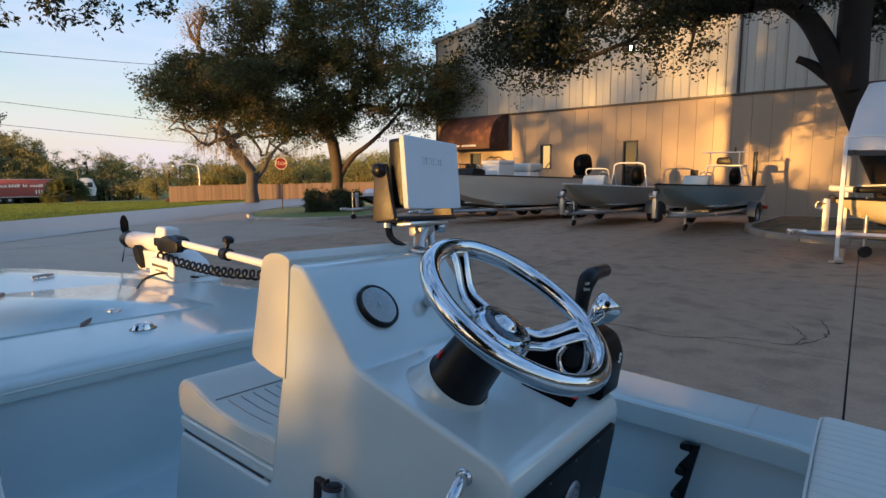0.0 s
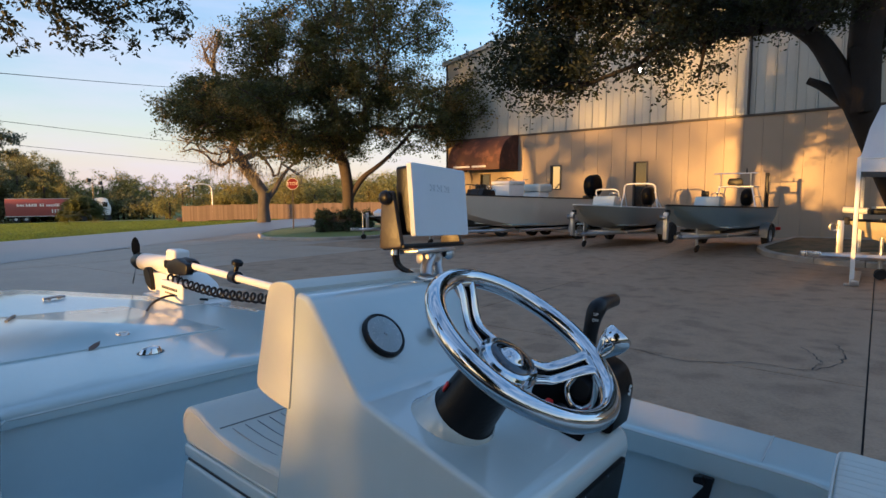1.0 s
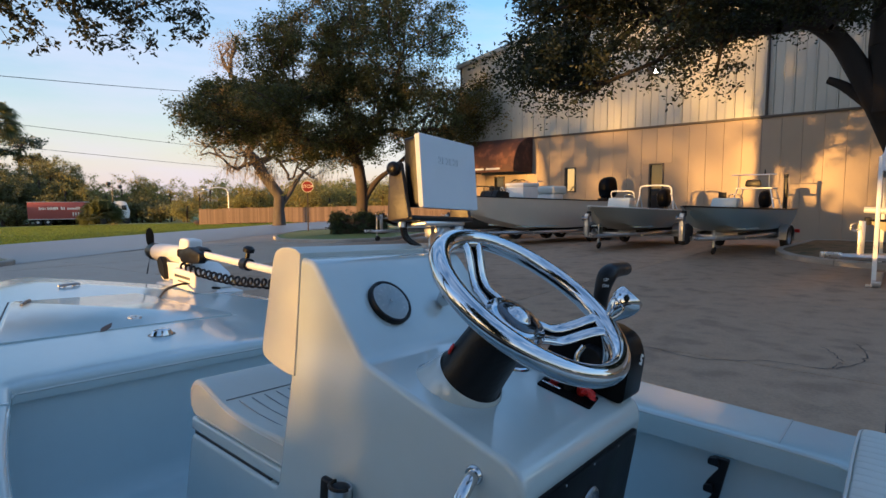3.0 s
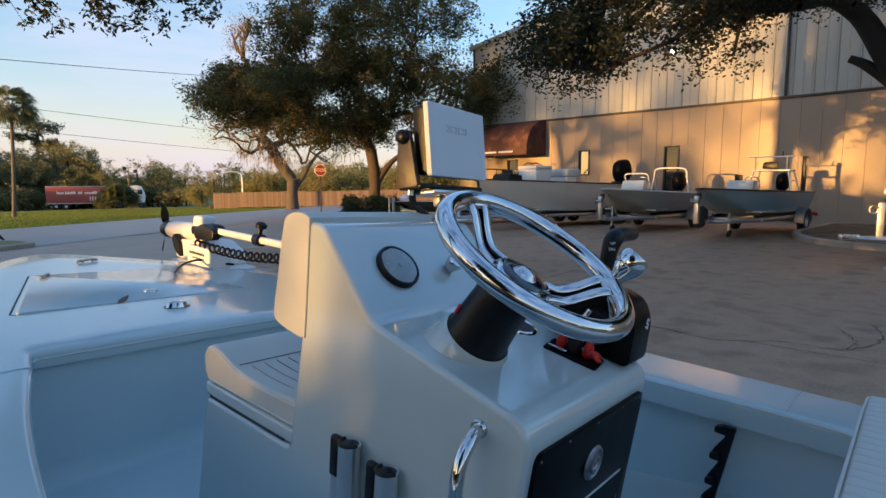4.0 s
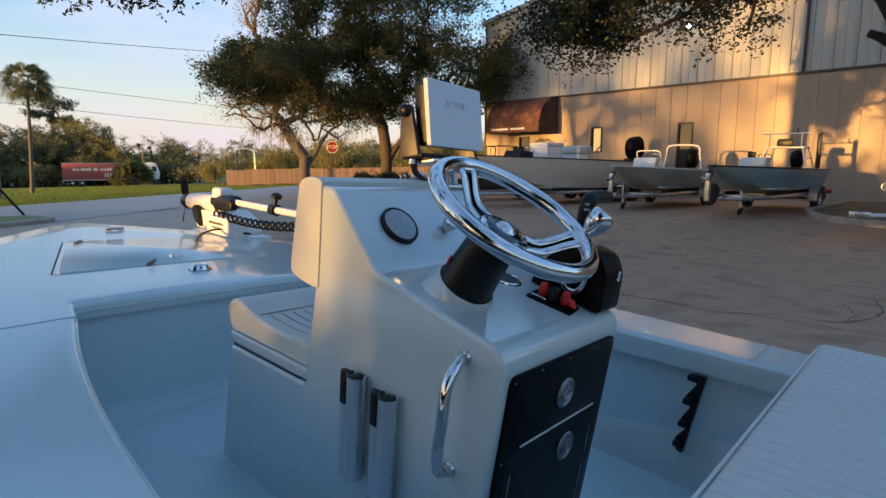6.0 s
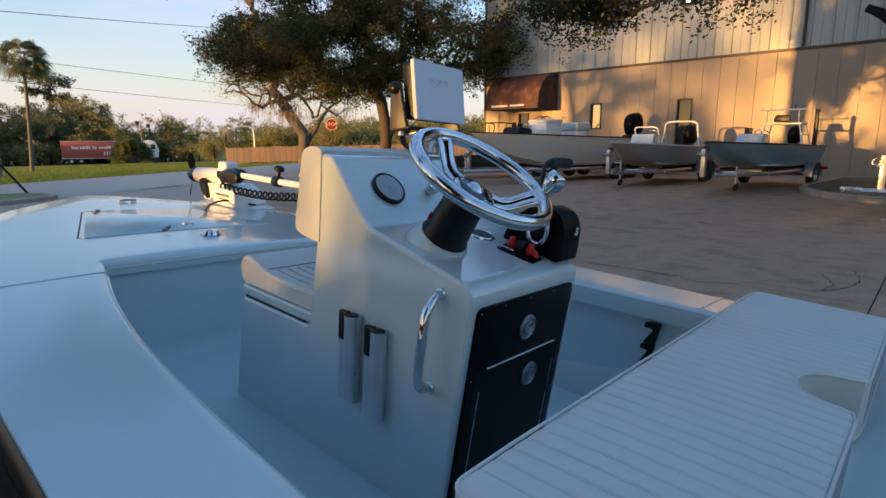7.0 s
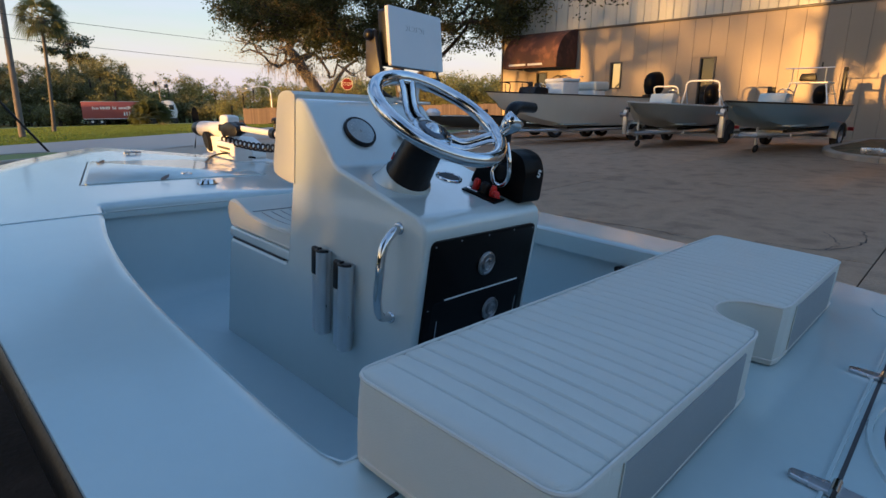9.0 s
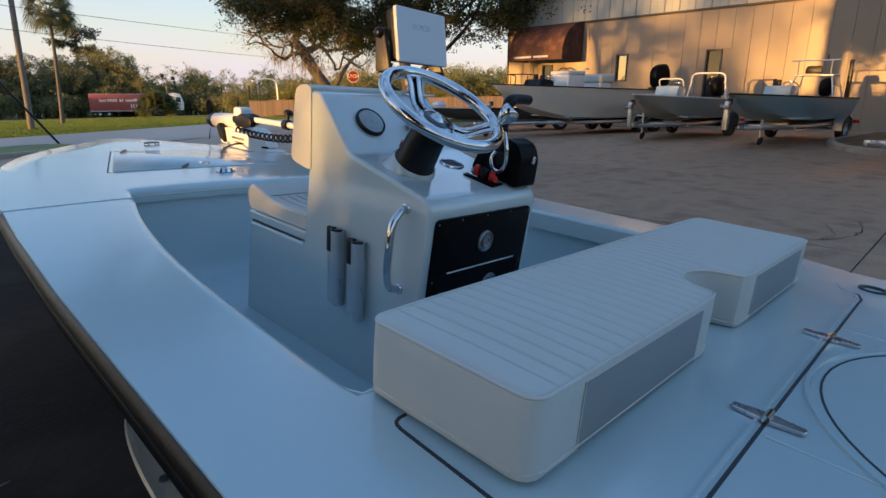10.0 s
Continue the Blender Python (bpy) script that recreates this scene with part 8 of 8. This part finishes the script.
# unseen trees added on the sunward side of the lot, behind and beside the camera: their crowns break up the low sun
def shade_trees():
    lab = "unseen live oak added to break up the low sun"
    tree("oak_tree", at_ground(-21, 11.0), [(0, 0, -0.2), (0, 0.0, 1.5), (0.1, 0.05, 3.4), (0, 0, 4.7)],
         [((0, 0.2, 5.8), (0.9, 0.9, 0.5)), ((0, -1.7, 5.5), (1.1, 1.3, 0.7)), ((0, -3.4, 8.2), (1.8, 2.4, 1.2))],
         lab, 61, 0.22, clusters=60, per=40, spread=0.22, leaf=0.16, branch_ends=44, gap=0.5, freq=0.9, shell=0.1)
    tree("oak_tree", at_ground(-22, 8.0), [(0, 0, -0.2), (0, -0.1, 1.8), (0.1, -0.5, 4.2)],
         [((0, -1.2, 8.6), (2.8, 3.3, 2.2)), ((0.5, -1.6, 10.8), (2.6, 3.0, 1.6))],
         lab, 62, 0.32, clusters=190, per=44, spread=0.3, leaf=0.17, branch_ends=70, gap=0.47, freq=0.5, shell=0.3)
    tree("oak_tree", at_ground(-30, 28.2), [(0, 0, -0.2), (0, -0.1, 1.8), (0.1, -0.9, 3.6)],
         [((0, -2.4, 5.9), (1.6, 2.6, 0.8)), ((0.2, -1.8, 7.6), (2.0, 2.6, 1.2))],
         lab, 63, 0.25, clusters=70, per=40, spread=0.26, leaf=0.17, branch_ends=50, gap=0.5, freq=0.8, shell=0.2)
    tree("oak_tree", at_ground(-22, 20.6), [(0, 0, -0.2), (0, 0.1, 1.5), (0.1, -0.3, 3.6)],
         [((0, -2.8, 5.6), (1.3, 2.0, 0.8)), ((0.2, -1.4, 6.6), (1.6, 2.4, 0.8))],
         lab, 64, 0.18, clusters=64, per=40, spread=0.24, leaf=0.16, branch_ends=40, gap=0.5, freq=0.9, shell=0.1)
    # unseen low oak, added to keep the sun off the tent and great oak
    tree("oak_tree", at_ground(-21.5, 2.6), [(0, 0, -0.2), (0, 0.1, 1.5), (0.1, 0.9, 3.2)],
         [((0, 3.0, 4.75), (1.3, 2.3, 1.8)), ((0, 1.2, 4.4), (1.2, 1.6, 1.2))],
         "unseen low dense live oak added to shade the tent", 68, 0.2, clusters=300, per=30, spread=0.3, leaf=0.26, leaf_mat=LEAF_DARK, branch_ends=40, gap=0.2, freq=0.5, shell=0.2)
    # unseen dense oaks added round the landward side of the lot, to block sky light
    for x, y, r, seed in ((-12.5, -6.0, 4.6, 65), (-20.0, -9.5, 5.4, 66), (-7.6, -3.4, 3.7, 67)):
        tree("oak_tree", at_ground(x, y), [(0, 0, -0.2), (0, 0.1, 1.5), (0.1, 0, 2.8)],
             [((0, 0, 6.4), (r, r, 3.4)), ((0.4, -0.4, 9.4), (r * 0.75, r * 0.75, 2.4))],
             "unseen dense live oak added to block sky light", seed, 0.36, clusters=330, per=24, spread=0.6, leaf=0.34, leaf_mat=LEAF_DARK, branch_ends=60, gap=0.25, freq=0.4, shell=0.5)
    rng = np.random.default_rng(9)
    # unseen shrubs, added with height gaps that let sun reach chosen parts
    th = thing("shrub_row", Matrix.Translation(at_ground(-24, 3.5)), "unseen loose shrub row added to block the low sun", "shrub row", kind="stuff")
    pts = []
    for _ in range(4200):
        u = rng.uniform(-26, 24)
        h = (2.0 if 4.28 < u + 3.5 < 5.2 else 1.45 if 5.2 <= u + 3.5 < 7.2 else 1.75 if 3.12 < u + 3.5 < 3.50 else 2.2 if u + 3.5 > 21.5 else 3.1 if u + 3.5 > 9 else 2.9) + 0.4 * noise.noise((u * 0.7, 2.0, 0)) + 0.3 * noise.noise((u * 2.1, 7.0, 0))
        pts.append((rng.uniform(-0.5, 0.5), u, rng.uniform(0.02, 1) ** 0.8 * h))
    v, f = leaf_cloud(rng, np.array(pts), 30, 0.2, 0.19, 0.65)
    o = new("leaves", raw_mesh("leaves", v, f, LEAF_HEDGE))
    o.parent = th
    # unseen tall thin woods far down the street, added to filter the setting sun
    fw = thing("far_woods", Matrix.Translation(at_ground(-126, 40)), "unseen tall thin woods added to filter the low sun", "woods", kind="stuff")
    pts, sv, sf = [], [], []
    for k in range(58):
        y = 18 + 0.96 * k + rng.uniform(-0.4, 0.4)
        x, top = rng.uniform(-5, 5), rng.uniform(17.5, 21)
        for _ in range(0 if 31.0 < y < 34.6 else 36):
            pts.append((x + rng.normal() * 1.3, y - 40 + rng.normal() * 0.8, rng.uniform(11.8, top)))
        for _ in range(45 if y < 22.3 else 6 if y < 23.1 else 5 if y < 26.4 else 4 if y < 27.4 else 1 if y < 34.2 else 20 if y < 36.6 else 9 if y < 40.6 else 0):
            pts.append((x + rng.normal() * 1.3, y - 40 + rng.normal() * 0.9, rng.uniform(5.0, 11.5)))
        if 23.4 < y < 26.8:
            continue
        b = len(sv)
        for zz in (-2.0, 15.0):
            for j in range(5):
                sv.append((x + 0.16 * math.cos(j * 1.2566), y - 40 + 0.16 * math.sin(j * 1.2566), zz))
        for j in range(5):
            sf.append((b + j, b + (j + 1) % 5, b + 5 + (j + 1) % 5, b + 5 + j))
    v, f = leaf_cloud(rng, np.array(pts), 14, 0.6, 0.55, 0.6)
    o = new("foliage", raw_mesh("foliage", v, f, LEAF_WOODS))
    o.parent = fw
    o = new("stems", raw_mesh("stems", sv, sf, BARK))
    o.parent = fw


shade_trees()
# ---------------------------------------------------------------- wall panels and paving slabs
def shared_piece(name, mesh, m, parent):
    ob = bpy.data.objects.new(name, mesh)
    scene.collection.objects.link(ob)
    ob.parent = parent
    ob.matrix_parent_inverse = parent.matrix_world.inverted()
    ob.matrix_world = m
    return ob


def lay_wall_panels():
    w = 0.605
    upper_profile = [(0.0, 0.0), (0.03, -0.012), (0.27, -0.012), (0.285, 0.0), (0.30, -0.045), (0.335, -0.045), (0.35, 0.0), (0.36, -0.012), (0.575, -0.012), (0.605, 0.0)]
    y = Y0
    cache = {}
    while y + w < Y1 + 0.01:
        cells, z = [], -0.1
        for a, b, lo, hi in sorted(OPENINGS, key=lambda o: o[2]):
            if a < y + w - 0.02 and b > y + 0.02:
                if lo > z + 0.05:
                    cells.append((z, lo))
                z = hi
        cells.append((z, SPLIT - 0.035))
        # keep clear of the openings' sides
        y_lo, y_hi = y + 0.004, y + w - 0.004
        for lo, hi in cells:
            key = (round(lo, 2), round(hi, 2))
            if key not in cache:
                cache[key] = mesh_of("wall_panel", box(-0.004, 0.018, 0.004, w - 0.004, lo, hi, r=0.003, seg=1), WALL_LOW, smooth=False)
            shared_piece("wall_panel", cache[key], WALL @ Matrix.Translation((0, y, 0)), building)
        # ribbed sheet above, cut to the roof line
        bm = bmesh.new()
        top = [bm.verts.new((x, y + u, roof_z(y + u) - 0.02)) for u, x in upper_profile]
        low = [bm.verts.new((x, y + u, SPLIT + 0.05)) for u, x in upper_profile]
        for i in range(len(top) - 1):
            bm.faces.new((low[i], low[i + 1], top[i + 1], top[i]))
        sheet_ob = bpy.data.objects.new("ribbed_sheet", mesh_of("ribbed_sheet", bm, WALL_HIGH, smooth=False))
        scene.collection.objects.link(sheet_ob)
        sheet_ob.parent = building
        sheet_ob.location = (0.025, 0, 0)
        y += w


lay_wall_panels()


def lay_slabs():
    w, d = 3.6, 4.0
    for i in range(-4, 7):
        for j in range(-4, 8):
            x0, y0 = 0.7 + i * w, -0.95 + j * d
            cx, cy = x0 + w / 2, y0 + d / 2
            if Vector((cx, cy)).dot(ROAD_N) > 13.0 or x0 > 21.4:
                continue
            apron = Vector((cx, cy)).dot(ROAD_N)
            bm = bmesh.new()
            g = 0.006
            nx = 4
            vs = [[bm.verts.new((x, y, ground_z(x, y))) for y in np.linspace(y0 + g, y0 + d - g, nx + 1)] for x in np.linspace(x0 + g, x0 + w - g, nx + 1)]
            for a, b in zip(vs, vs[1:]):
                for k in range(nx):
                    bm.faces.new((a[k], b[k], b[k + 1], a[k + 1]))
            rim = [e for e in bm.edges if e.is_boundary]
            ext = bmesh.ops.extrude_edge_only(bm, edges=rim)
            bmesh.ops.translate(bm, verts=[v for v in ext["geom"] if isinstance(v, bmesh.types.BMVert)], vec=(0, 0, -0.024))
            # slabs beside the hull get the concrete with shade painted in
            ob = bpy.data.objects.new("slab", mesh_of("slab", bm, CONCRETE_SHADED if -7 < x0 < -0.5 and -6 < y0 < 4 else CONCRETE_MID if apron > 4.0 else CONCRETE, smooth=False))
            scene.collection.objects.link(ob)
            ob.parent = parking_lot
            ob.location.z = random.uniform(-0.002, 0.002)


lay_slabs()


def lay_cracks():
    """Old cracks and a tar line that wander over the slabs."""
    rng = random.Random(6)
    runs = [[(4.20, 1.6), (4.28, 0.8), (4.18, 0.35), (4.45, -0.15), (4.55, -0.6), (5.1, -0.78), (5.6, -0.70)], [(4.55, -0.6), (4.9, -0.62), (5.3, -0.45)],
            [(7.4, 5.9), (7.2, 4.9), (7.6, 4.0), (7.3, 3.2)], [(10.6, 2.6), (10.2, 1.7), (10.7, 0.9), (10.4, 0.1)], [(2.6, 2.4), (3.0, 3.1), (2.8, 3.9), (3.4, 4.8)]]
    for run in runs:
        pts = spline([Vector((x, y, 0)) for x, y in run], 9)
        rings = []
        for i, q in enumerate(pts):
            q = q + Vector((rng.uniform(-0.02, 0.02), rng.uniform(-0.02, 0.02), 0))
            d = (pts[min(i + 1, len(pts) - 1)] - pts[max(i - 1, 0)]).normalized()
            w = rng.uniform(0.002, 0.007)
            z = ground_z(q.x, q.y) + 0.0045
            rings.append([Vector((q.x - d.y * w, q.y + d.x * w, z)), Vector((q.x + d.y * w, q.y - d.x * w, z))])
        part("crack", loft(rings), GASKET, parking_lot, smooth=False)


lay_cracks()


def lay_litter():
    """Dry leaf bits and twigs on the dark slabs beside the hull."""
    rng = np.random.default_rng(14)
    vs, fs = [], []
    for k in range(260):
        x, y = rng.uniform(-4.0, -0.85), rng.uniform(-4.0, 3.0)
        long = rng.uniform() < 0.3
        ln, w = (rng.uniform(0.04, 0.10), 0.002) if long else (rng.uniform(0.010, 0.034), rng.uniform(0.005, 0.015))
        a = rng.uniform(0, math.pi)
        d, e = np.array([math.cos(a), math.sin(a)]) * ln / 2, np.array([-math.sin(a), math.cos(a)]) * w / 2
        z = ground_z(x, y) + 0.006
        b = len(vs)
        for q, dz in ((-d, 0.0), (e * 1.0, 0.004), (d, 0.002), (-e, 0.001)):
            vs.append((x + q[0], y + q[1], z + dz))
        fs.append((b, b + 1, b + 2, b + 3))
    o = new("leaf_litter", raw_mesh("leaf_litter", vs, fs, KERB))
    tagged(o, "dry leaf bits and twigs scattered on dark concrete", "litter", kind="stuff")


lay_litter()
